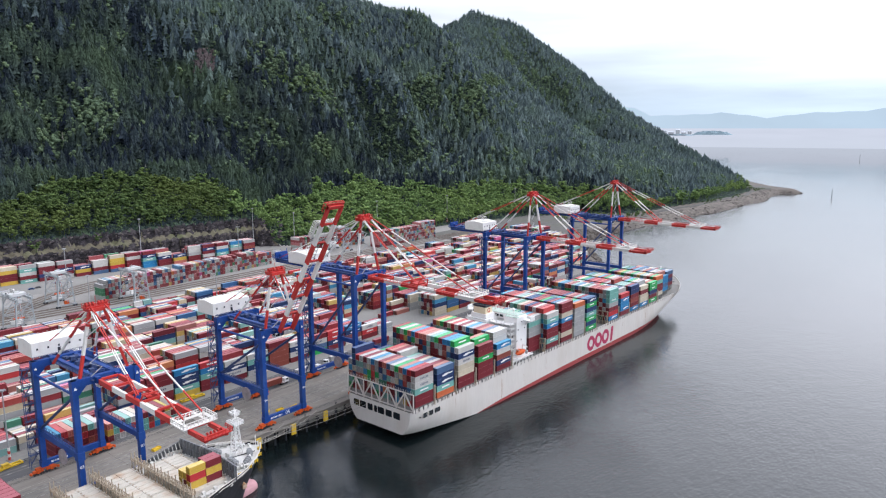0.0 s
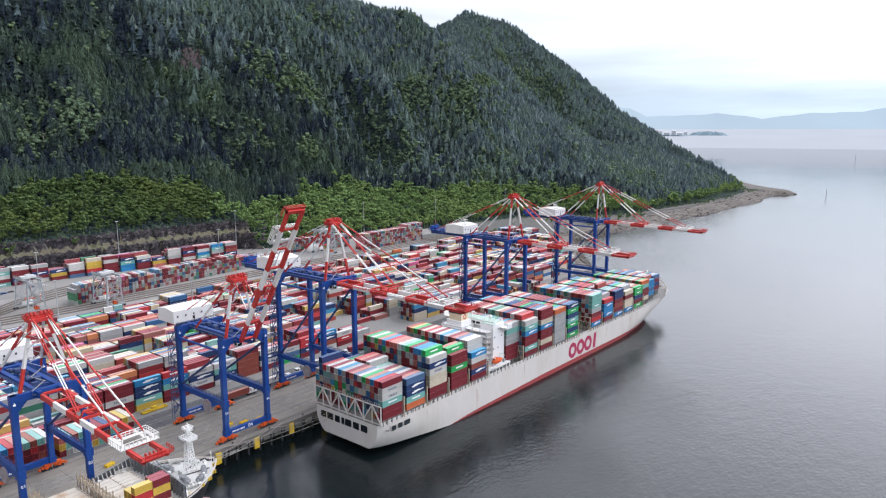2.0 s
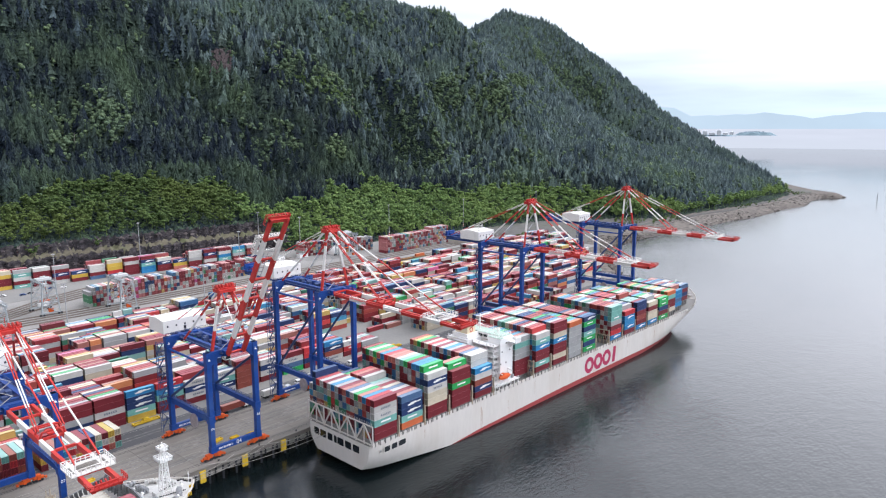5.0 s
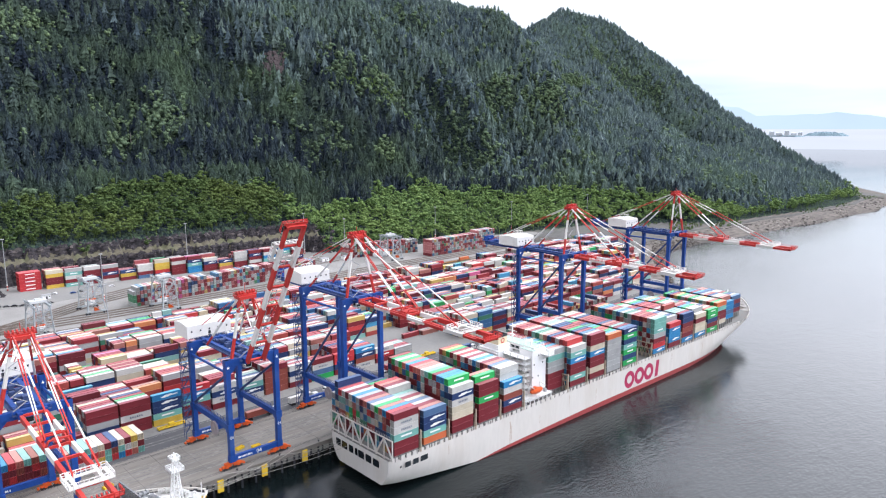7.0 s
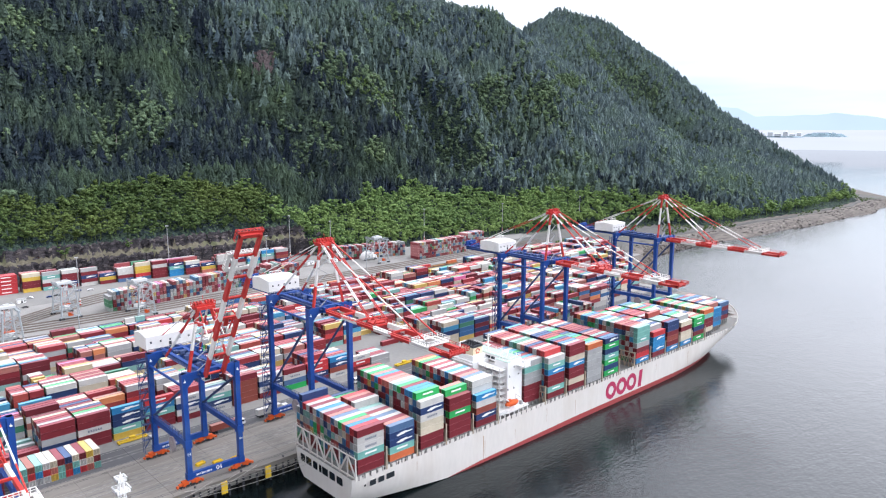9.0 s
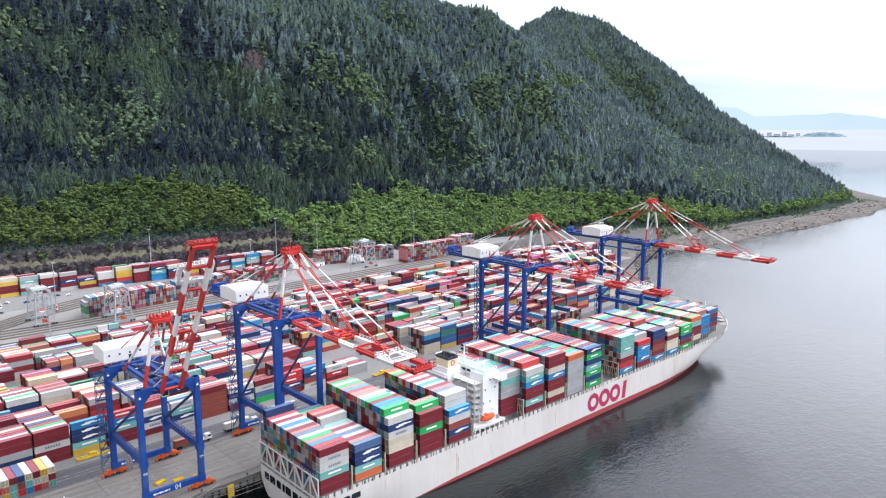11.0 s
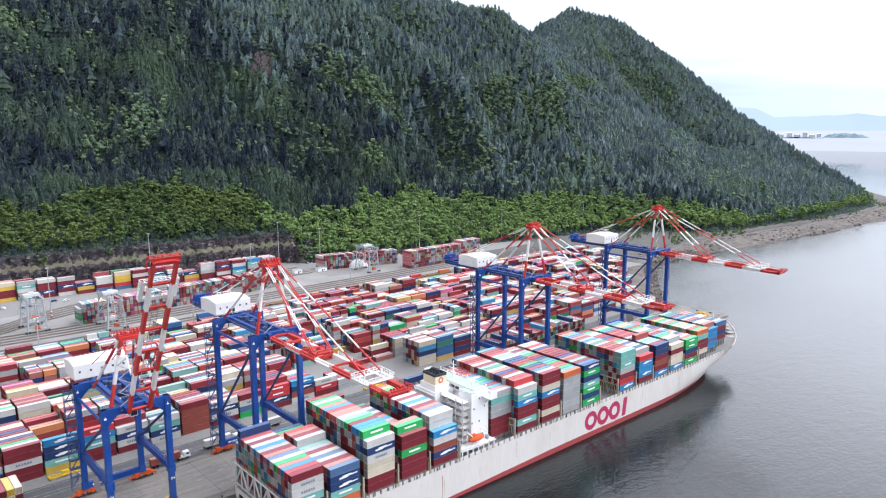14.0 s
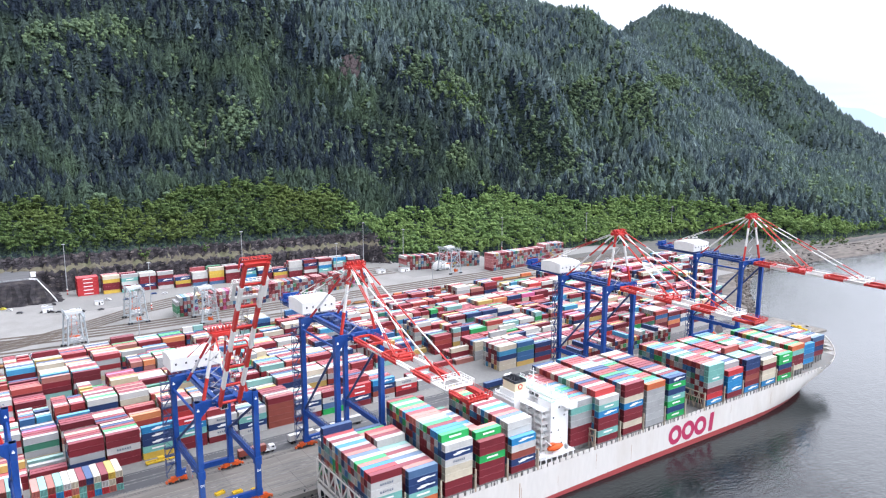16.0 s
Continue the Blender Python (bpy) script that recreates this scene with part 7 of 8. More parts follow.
rings2 = []
us2 = [-0.6, 0.2, 0.45, 0.52, 0.58, 0.64, 0.7, 0.75, 0.8, 0.84, 0.88, 0.91, 0.94, 0.96, 0.975, 0.988, 0.996, 1.0]
for u in us2:
    up = 1.8 * float(smooth(0.6, 0.72, u))
    row = []
    for h, w in ((-3, 0.0), (0.5, 0.1), (4, 0.3), (8, 0.55), (12, 0.8), (15.6, 1.0)):
        rake = 0 if u < 0.7 else (w - 1) * 9 * ((u - 0.7) / 0.3) ** 2
        row.append((small_half(u, w), SL * u + rake, WATER + h + up * w))
    rings2.append(row)
s = Shape()
for a, b in zip(rings2[:-1], rings2[1:]):
    for j in range(5):
        for sx in (1, -1):
            q = [(sx * p[0], p[1], p[2]) for p in (a[j], b[j], b[j + 1], a[j + 1])]
            s.add(q, [(0, 1, 2, 3) if sx > 0 else (3, 2, 1, 0)], 1 if j < 1 else 0)
part("hull", s, [M_SHIP_BLACK, M_BOOT], small)
s = Shape()
for a, b in zip(rings2[:-1], rings2[1:]):
    p, q = a[-1], b[-1]
    s.add([(p[0] - 0.1, p[1], p[2] - 1.1), (q[0] - 0.05, q[1], q[2] - 1.1), (-q[0] + 0.05, q[1], q[2] - 1.1), (-p[0] + 0.1, p[1], p[2] - 1.1)], [(0, 1, 2, 3)])
part("deck", s, M_SHIP_DECK, small, "pale grey painted forecastle deck")
for a, b in zip(rings2[3:-1], rings2[4:]):
    p, q = a[-1], b[-1]
    if p[1] < 56:
        continue
    for sx in (1, -1):
        s = Shape()
        s.beam((sx * (p[0] - 0.2), p[1], p[2] - 0.5), (sx * (q[0] - 0.2 * (q[0] > 1)), q[1], q[2] - 0.5), 0.14, 1.2)
        s.beam((sx * p[0], p[1], p[2] + 0.2), (sx * q[0], q[1], q[2] + 0.2), 0.42, 0.12)
        n = max(1, int(math.hypot(q[0] - p[0], q[1] - p[1]) / 1.3))
        for i in range(n):
            k = i / n
            x, y, z = p[0] + (q[0] - p[0]) * k, p[1] + (q[1] - p[1]) * k, p[2] + (q[2] - p[2]) * k
            s.beam((sx * max(0.0, x - 0.8), y - 0.3, z - 1.1), (sx * x, y, z + 0.1), 0.1, 0.16)
        part("bulwark", s, M_HULL, small, "white bulwark with stays")
s = Shape()
for i in range(12):
    u0, u1 = i / 12, (i + 1) / 12
    s.tube((0, 84 + 14 * u0, -7.3), (0, 84 + 14 * u1, -7.3), 4.5 * math.sqrt(max(0.0, 1 - u0 ** 2.4)), 18, r2=4.5 * math.sqrt(max(0.001, 1 - u1 ** 2.4)))
part("bulb", s, M_BULB, small, "pink bulbous bow awash")
HATCH_Z = 9.6
for k, (y0, y1) in enumerate(((2, 14.6), (17, 29.6), (32, 42.6), (45, 57.4), (60.6, 74.6))):
    wide = 18.6 if k < 4 else 15.6
    edges = [-wide, -wide / 3, wide / 3, wide]
    for j in range(3):
        x0, x1 = edges[j] + 0.15, edges[j + 1] - 0.15
        s = Shape()
        s.box(x0, x1, y0, y1, 7.2, HATCH_Z)
        for i in range(5):
            xx = x0 + 0.4 + (x1 - x0 - 0.8) * i / 4
            s.box(xx - 0.1, xx + 0.1, y0 + 0.3, y1 - 0.3, HATCH_Z, HATCH_Z + 0.1)
        for yy in (y0 + 0.4, (y0 + y1) / 2, y1 - 0.4):
            s.box(x0 + 0.3, x1 - 0.3, yy - 0.16, yy + 0.16, HATCH_Z, HATCH_Z + 0.14)
        cover = part("hatch_cover", s, M_HATCH, small, "pale hatch cover streaked with rust")
        s = Shape()
        for i in range(6):
            for yy in (y0 + 0.4, (y0 + y1) / 2, y1 - 0.4):
                xx = x0 + 0.7 + (x1 - x0 - 1.4) * i / 5
                s.box(xx - 0.25, xx + 0.25, yy - 0.3, yy + 0.3, HATCH_Z + 0.14, HATCH_Z + 0.26)
        part("stacking_cone", s, M_RUSTY, cover, "rusty container sockets")
for y in (15.8, 30.8, 43.8, 59.0):
    s = Shape()
    for i in range(18):
        x = -19.8 + i * 39.6 / 17
        for d in (-0.6, 0.6):
            s.box(x - 0.16, x + 0.16, y + d - 0.12, y + d + 0.12, 7.2, 14.6 - (1.2 if i % 2 else 0))
        s.box(x - 0.5, x + 0.5, y - 0.7, y - 0.55, 8.2, 9.6)
        s.box(x - 0.16, x + 0.16, y - 0.6, y + 0.6, 11.6, 11.8)
        if i % 2 == 0:
            s.beam((x, y - 0.62, 7.4), (x + 2.33, y - 0.62, 11.6), 0.14)
    bridge_ = part("lashing_bridge", s, M_RUSTY, small, "rusty lattice lashing bridge")
    s = Shape()
    s.box(-20.2, 20.2, y - 0.75, y + 0.75, 11.45, 11.6)
    for d in (-0.7, 0.7):
        s.rail([(-20.2, y + d, 11.6), (20.2, y + d, 11.6)], 1.1, 0.09, 1.6)
    part("walkway", s, M_RUSTY, bridge_)
# breakwater across the deck, with stiffeners and sloping wings down both sides
s = Shape()
s.add([(-18.3, 77.0, 8.4), (0, 78.6, 8.4), (0, 78.6, 14.0), (-18.3, 77.0, 14.0), (18.3, 77.0, 8.4), (18.3, 77.0, 14.0)], [(0, 1, 2, 3), (1, 4, 5, 2), (3, 2, 1, 0), (2, 5, 4, 1)])
s.beam((-18.3, 77.0, 14.0), (0, 78.6, 14.0), 0.5, 0.16)
s.beam((18.3, 77.0, 14.0), (0, 78.6, 14.0), 0.5, 0.16)
for i in range(19):
    x = -17.6 + 35.2 * i / 18
    y = 77.0 + 1.6 * (1 - abs(x) / 18.3)
    s.box(x - 0.09, x + 0.09, y - 0.7, y - 0.02, 8.4, 13.9)
s.beam((-17.6, 76.7, 11.2), (0, 78.3, 11.2), 0.4, 0.12)
s.beam((17.6, 76.7, 11.2), (0, 78.3, 11.2), 0.4, 0.12)
breakwater = part("breakwater", s, M_SHIP_GREY, small, "grey breakwater plate with stiffeners")
for sx in (-1, 1):
    s = Shape()
    s.add([(sx * 19.9, 61.5, 8.0), (sx * 18.3, 77.0, 8.4), (sx * 18.3, 77.0, 13.0), (sx * 19.9, 61.5, 8.9)], [(0, 1, 2, 3), (3, 2, 1, 0)])
    s.beam((sx * 19.9, 61.5, 8.9), (sx * 18.3, 77.0, 13.0), 0.4, 0.2)
    if sx < 0:
        part("wing_plate", s, M_SHIP_GREY, breakwater, "sloping grey wing plate")
    for i in range(11):
        k = (i + 0.5) / 11
        x, y, z = 19.9 - 1.6 * k, 61.5 + 15.5 * k, (8.9 + 4.1 * k) if sx < 0 else 8.8
        s = Shape()
        s.beam((sx * (x - 2.2), y, 7.4), (sx * (x - 0.15), y, z), 0.2, 0.4)
        part("rib", s, M_SHIP_DECK, breakwater, "pale rib")
    s = Shape()
    s.box(sx * 17.0 - 0.9, sx * 17.0 + 0.9, 63.0, 75.5, 7.2, 8.3)
    for yy in (64.5, 69.0, 73.5):
        s.box(sx * 17.0 - 0.5, sx * 17.0 + 0.5, yy - 0.6, yy + 0.6, 8.3, 9.3)
    part("side_locker", s, M_SHIP_DECK, small)
MY = 89.5
s = Shape()
for sx, sy in ((-1, -1), (1, -1), (1, 1), (-1, 1)):
    s.beam((sx * 1.7, MY + sy * 1.6, 8.6), (sx * 0.55, MY + sy * 0.5, 24.0), 0.34)
for i in range(5):
    z = 9.6 + 2.6 * i
    r, r2 = 1.7 - 1.15 * (z - 8.6) / 15.4, 1.7 - 1.15 * (z + 2.3 - 8.6) / 15.4
    for sx, sy in ((1, 0), (-1, 0), (0, 1), (0, -1)):
        k = 1 if i % 2 else -1
        a = (sx * r + sy * r * k, MY + sy * r + sx * r * k, z)
        b = (sx * r2 - sy * r2 * k, MY + sy * r2 - sx * r2 * k, z + 2.3)
        s.beam(a, b, 0.18)
    for sx in (-1, 1):
        s.beam((sx * r, MY - r, z), (sx * r, MY + r, z), 0.16)
        s.beam((-r, MY + sx * r, z), (r, MY + sx * r, z), 0.16)
mast = part("foremast", s, M_HOUSE, small, "white lattice foremast")
for r, z in ((2.3, 20.6), (1.5, 24.2)):
    s = Shape()
    s.box(-r, r, MY - r, MY + r, z, z + 0.25)
    s.box(-r, r, MY - r, MY - r + 0.08, z, z + 0.8)
    s.rail([(-r, MY - r, z + 0.2), (r, MY - r, z + 0.2), (r, MY + r, z + 0.2), (-r, MY + r, z + 0.2), (-r, MY - r, z + 0.2)], 1.1, 0.12, 0.8)
    part("platform", s, M_HOUSE, mast)
s = Shape()
s.tube((0, MY, 24.4), (0, MY, 27.0), 0.2, 8)
s.box(-0.5, 0.5, MY - 0.5, MY + 0.5, 25.2, 25.9)
part("mast_lamp", s, M_HOUSE, mast)


def deck_winch(x, y, yaw, drums, mat):
    """Mooring winch: bed, motor box, flanged rope drums and a warping head."""
    m = pose(x, y, DECK2 - 0.1, 0, 0, yaw)
    w = 1.5 * drums + 1.2
    s = Shape()
    s.box(-w / 2, w / 2, -1.0, 1.0, 0.0, 0.3)
    s.box(-w / 2, -w / 2 + 1.1, -0.7, 0.7, 0.3, 1.7)
    for i in range(drums):
        xx = -w / 2 + 1.3 + 1.5 * i
        s.tube((xx, 0, 1.2), (xx + 1.2, 0, 1.2), 0.6, 10)
        for e in (0, 1.2):
            s.tube((xx + e - 0.06, 0, 1.2), (xx + e + 0.06, 0, 1.2), 1.05, 12)
            s.box(xx + e - 0.1, xx + e + 0.1, -0.3, 0.3, 0.3, 1.2)
    s.tube((w / 2, 0, 1.2), (w / 2 + 0.7, 0, 1.2), 0.4, 8)
    s.v = [tuple(m @ Vector(v)) for v in s.v]
    part("winch", s, mat, small, "grey mooring winch with rope drums")


for x, y, yaw, drums, mat in ((-7.0, 84.5, 8, 3, M_GREY), (5.5, 84.0, -6, 3, M_GREY), (-9.5, 89.0, 60, 2, M_SHIP_DECK), (9.0, 88.0, -55, 2, M_GREY), (-4.2, 93.5, 20, 2, M_SHIP_DECK), (4.0, 92.5, -25, 2, M_GREY), (11.8, 82.0, 85, 2, M_SHIP_DECK), (-12.5, 82.0, 95, 2, M_GREY)):
    deck_winch(x, y, yaw, drums, mat)
for x, y, r, h in ((-2.6, 82.6, 0.5, 1.9), (1.8, 81.6, 0.45, 1.7), (8.5, 80.5, 0.5, 2.0), (-9.6, 80.2, 0.5, 1.8), (0.2, 95.4, 0.35, 1.3), (6.9, 90.6, 0.35, 1.4), (14.0, 79.2, 0.45, 1.6)):
    s = Shape()
    s.tube((x, y, DECK2 - 0.1), (x, y, DECK2 + h - 0.5), r * 0.7, 8)
    s.tube((x, y, DECK2 + h - 0.5), (x, y, DECK2 + h), r * 1.5, 10, r2=r * 0.9)
    part("ventilator", s, M_HOUSE, small, "white mushroom ventilator")
for x, y, lx, ly, h in ((-5.0, 80.6, 1.6, 1.2, 1.3), (4.2, 80.4, 2.2, 1.4, 1.1), (12.5, 85.5, 1.2, 1.2, 1.2), (0.0, 86.2, 2.6, 1.6, 1.6), (-1.8, 96.4, 1.0, 0.8, 0.9), (9.8, 84.6, 1.0, 2.0, 0.8)):
    s = Shape()
    s.box(x - lx / 2, x + lx / 2, y - ly / 2, y + ly / 2, DECK2 - 0.1, DECK2 + h)
    s.box(x - lx / 2 - 0.1, x + lx / 2 + 0.1, y - ly / 2 - 0.1, y + ly / 2 + 0.1, DECK2 + h, DECK2 + h + 0.12)
    part("deck_locker", s, M_SHIP_DECK, small)
for sx in (-1, 1):
    s = Shape()
    for i in range(16):
        x, y = sx * (1.6 + 0.12 * i), 86.8 + 0.55 * i
        s.box(x - 0.16, x + 0.16, y - 0.2, y + 0.2, DECK2, DECK2 + (0.22 if i % 2 else 0.34))
    part("anchor_chain", s, M_DARK, small)
for x, y in ((-13.6, 85), (13.4, 85.4), (-11.4, 89.5), (11.2, 89.8), (-8.0, 93.6), (7.8, 93.8), (-3.4, 97.0), (3.2, 97.0), (15.6, 79.6), (-15.6, 79.6)):
    for d in (0, 0.95):
        s = Shape()
        s.tube((x, y + d, DECK2 - 0.1), (x, y + d, DECK2 + 0.95), 0.33, 8)
        s.tube((x, y + d, DECK2 + 0.8), (x, y + d, DECK2 + 0.95), 0.45, 8)
        part("bollard", s, M_DARK if x * y < 0 else M_YELLOW, small)
s = Shape()
s.tube((0, 98.2, DECK2), (0, 98.2, DECK2 + 4.6), 0.12, 8)
s.beam((-0.7, 98.2, DECK2 + 3.6), (0.7, 98.2, DECK2 + 3.6), 0.1)
part("jackstaff", s, M_HOUSE, small, "white jackstaff at the stem")
s = Shape()
s.tube((11.6, 82.4, 4.0), (13.6, 83.0, 3.0), 0.9, 8, r2=0.6)
s.box(12.6, 14.0, 82.2, 83.8, 1.6, 3.2)
part("anchor", s, M_RUST, small, "rusty anchor in its hawse pipe")
for x, y, tiers in ((7.2, 65.0, ["yellow", "yellow"]), (7.2, 71.2, ["yellow", "yellow"]), (9.7, 71.2, ["maroon", "yellow", "maroon"]), (12.2, 65.0, ["yellow", "red", "yellow"]), (12.2, 71.2, ["maroon", "yellow", "maroon"]), (9.7, 65.0, ["maroon", "yellow"])):
    for i, col in enumerate(tiers):
        container(FX + x, FY + y, HATCH_Z + 0.15 + i * 2.65, col, length=6.06, h=2.6, where="lashed on the feeder ship's hatch", group="deck cargo of the feeder ship")
for r in range(8):
    for i in range(5):
        if i in (3, 4) or r == 7:
            container(-239.5 + 2.55 * r, FY + 8.3, HATCH_Z + 0.15 + i * 2.95, "maroon", h=2.9, where="stacked on the feeder ship", group="deck cargo of the feeder ship")


# ---- forest ----
def conifer_template(seed, levels=6, tips=6):
    """A spruce of unit height: drooping tiers of boughs with ragged tips round a trunk, as one connected piece."""
    r = np.random.default_rng(seed)
    v, f = [], []
    v += [(0.012, 0, 0), (-0.006, 0.010, 0), (-0.006, -0.010, 0), (0, 0, 1.0)]
    f += [(0, 1, 3), (1, 2, 3), (2, 0, 3)]
    full, skew, sag = r.uniform(0.55, 0.95), r.normal(0, 0.025, 2), r.uniform(0.03, 0.07)
    for t in range(levels):
        u = (t + r.uniform(-0.2, 0.2) * (t > 0)) / levels
        z = 0.06 + 0.90 * u
        rad = (0.185 * (1 - u) ** full + 0.014) * (0.8 if t == 0 else 1.0) * r.uniform(0.82, 1.18)
        k = len(v)
        v.append((r.normal(0, 0.008), r.normal(0, 0.008), min(1.0, z + r.uniform(1.5, 2.0) * 0.9 / levels)))
        f.append((3, 0, k))
        ring = []
        for i in range(tips):
            a = 2 * math.pi * (i + r.uniform(-0.3, 0.3)) / tips + t * 1.3
            q, n = rad * r.uniform(0.65, 1.35), rad * r.uniform(0.35, 0.6)
            ring += [len(v), len(v) + 1]
            v.append((q * math.cos(a) + skew[0] * (1 - u), q * math.sin(a) + skew[1] * (1 - u), z - sag * r.uniform(0.2, 1.3)))
            a += math.pi / tips
            v.append((n * math.cos(a), n * math.sin(a), z + r.uniform(0.01, 0.05)))
        for i in range(2 * tips):
            f.append((k, ring[i], ring[(i + 1) % (2 * tips)]))
    return np.array(v), np.array(f)


def plant(name, templates, xs, ys, zs, heights, widths, mat, label, category):
    """Trees from a few templates, each turned and scaled, joined as one object."""
    pick = rng.integers(0, len(templates), len(xs))
    turn = rng.uniform(0, 2 * math.pi, len(xs))
    lean = rng.normal(0, 0.025, (len(xs), 2))
    V, F, base = [], [], 0
    for k, (tv, tf) in enumerate(templates):
        m = pick == k
        n = int(m.sum())
        if not n:
            continue
        c, s_ = np.cos(turn[m])[:, None], np.sin(turn[m])[:, None]
        w, h = widths[m][:, None], heights[m][:, None]
        x = (tv[None, :, 0] * c - tv[None, :, 1] * s_) * w + tv[None, :, 2] * h * lean[m, 0:1] + xs[m][:, None]
        y = (tv[None, :, 0] * s_ + tv[None, :, 1] * c) * w + tv[None, :, 2] * h * lean[m, 1:2] + ys[m][:, None]
        z = tv[None, :, 2] * h + zs[m][:, None]
        V.append(np.stack([x, y, z], -1).reshape(-1, 3))
        F.append((tf[None] + (np.arange(n) * len(tv))[:, None, None]).reshape(-1, 3) + base)
        base += n * len(tv)
    return tagged(bulk(name, np.concatenate(V), np.concatenate(F), mat), label, category, kind="stuff")


def scatter(x0, x1, y0, y1, step):
    gx, gy = np.meshgrid(np.arange(x0, x1, step), np.arange(y0, y1, step))
    n = gx.size
    return gx.ravel() + rng.uniform(-0.5, 0.5, n) * step, gy.ravel() + rng.uniform(-0.5, 0.5, n) * step


def patches(x, y):
    return np.sin(x * 0.017 + 2.0 * np.sin(y * 0.009)) + np.sin(y * 0.023 + 1.4 * np.sin(x * 0.013)) + 0.6 * np.sin(0.06 * x + 0.05 * y)


BELT = [(0, 112), (880, 112), (940, 92), (1000, 78), (1045, 56), (1075, 32), (1095, 6), (1600, 6)]


def belt(y):
    """Depth of the broad-leaved woods along the mountain's foot."""
    d = interp(y, BELT)
    return d + np.clip(d / 112, 0, 1) * (22 * np.sin(y * 0.021) + 10 * np.sin(y * 0.083)) * np.where(y > 880, 0.35, 1.0)


tx, ty = scatter(-1700, -440, 0, 1640, 6.5)
far_x, far_y = scatter(-1560, -440, 1640, 2130, 9.6)
tx, ty = np.append(tx, far_x), np.append(ty, far_y)
td = interp(ty, TOE) - tx
tz = ground(tx, ty)
ok = (td > belt(ty) - 4) & (td > 12)
# drop the far side of the ridge, which nothing looks at
step_x, step_y = tx * 0.985, ty + (60 - ty) * 0.015
ok &= (tz - ground(step_x, step_y)) > -15.0
tx, ty, tz, td = tx[ok], ty[ok], tz[ok], td[ok]
shown = np.ones(len(tx), bool)
for u in np.linspace(0.04, 0.5, 22):
    shown &= ground(tx * (1 - u), ty + (60 - ty) * u) < tz + 16 + (139 - tz - 16) * u
tx, ty, tz, td = tx[shown], ty[shown], tz[shown], td[shown]
ok = np.ones(len(tx), bool)
ok &= (ty > 1000) | (rng.random(len(tx)) < 0.92)
ok &= tz > 2
# thin growth in gullies and on a diagonal slide scar
scar = (np.abs(-(tx + 845) * 0.66 + (ty - 728) * 0.75) < 8) & (np.abs((tx + 845) * 0.75 + (ty - 728) * 0.66) < 55)
ok &= ~(scar & (rng.random(len(tx)) < 0.85))
ok &= np.hypot(tx + 955, (ty - 614) * 0.8) > 15
ok &= ~((patches(tx, ty) > 1.7) & (rng.random(len(tx)) < 0.1))
tx, ty, tz, td = tx[ok], ty[ok], tz[ok], td[ok]
pt = patches(tx, ty)
# stands of broad-leaved trees in the gullies
STANDS = [(-957, 396, 26), (-913, 427, 30), (-919, 377, 22), (-905, 700, 26), (-860, 728, 24), (-838, 732, 22), (-863, 974, 30), (-855, 1005, 30), (-793, 1058, 34), (-1190, 1890, 42), (-1150, 1910, 40), (-1100, 1925, 36), (-1240, 1850, 30), (-827, 868, 22), (-1060, 1477, 34), (-1020, 220, 24), (-1040, 276, 28), (-1066, 318, 26),
          (-839, 602, 18), (-776, 680, 14), (-774, 877, 20), (-824, 631, 14), (-768, 1584, 15), (-480, 1560, 26), (-460, 1500, 22)]
stand = np.max([np.exp(-((tx - a) ** 2 + (ty - b) ** 2) / c ** 2) for a, b, c in STANDS], axis=0)
light = (rng.random(len(tx)) < 0.022 + 0.06 * (pt > 0.9) + 0.10 * smooth(650, 950, ty) * (pt > -0.6) + 1.1 * stand) & (ridge_height(tx, ty)[1] > 60)
dark = ~light
th = np.clip(rng.normal(1.0, 0.24, len(tx)), 0.45, 1.6) * np.interp(ty + 0.8 * tz, [500, 1100, 1600, 2400], [20.5, 17.5, 15.5, 16.0]) * np.where(tz > 300, 0.85, 1.0)
th *= np.interp(ridge_height(tx, ty)[1], [0, 90], [0.8, 1.0])
spruce = [conifer_template(i, 5, 5) for i in range(9)]
mid_spruce = [conifer_template(20 + i, 4, 5) for i in range(8)]
far_spruce = [conifer_template(40 + i, 3, 5) for i in range(8)]
# conifers turn paler and bluer higher and farther out, as haze put into their colour
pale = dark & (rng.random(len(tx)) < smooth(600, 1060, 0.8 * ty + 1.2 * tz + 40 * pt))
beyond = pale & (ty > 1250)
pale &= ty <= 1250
for kind_, pick_, mat_, words in (("spruce_forest", dark & ~pale & ~beyond, M_CONIFER, "dense dark green spruce forest on the mountain"), ("hemlock_forest", pale, M_HAZED_CONIFER, "conifer forest on the upper mountain with haze in its colour"),
                                  ("far_hemlock_forest", beyond, M_HAZY, "conifer forest on the far peak with stronger haze in its colour")):
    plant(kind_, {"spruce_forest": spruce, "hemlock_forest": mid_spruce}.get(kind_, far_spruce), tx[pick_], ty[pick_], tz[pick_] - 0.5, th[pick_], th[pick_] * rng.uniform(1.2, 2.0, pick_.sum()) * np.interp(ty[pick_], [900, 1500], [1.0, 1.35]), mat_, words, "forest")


ball = bmesh.new()
bmesh.ops.create_icosphere(ball, subdivisions=1, radius=1.0)
ball.verts.index_update()
LUMP, LUMP_FACES = [tuple(q.co) for q in ball.verts], [tuple(q.index for q in g.verts) for g in ball.faces]
ball.free()


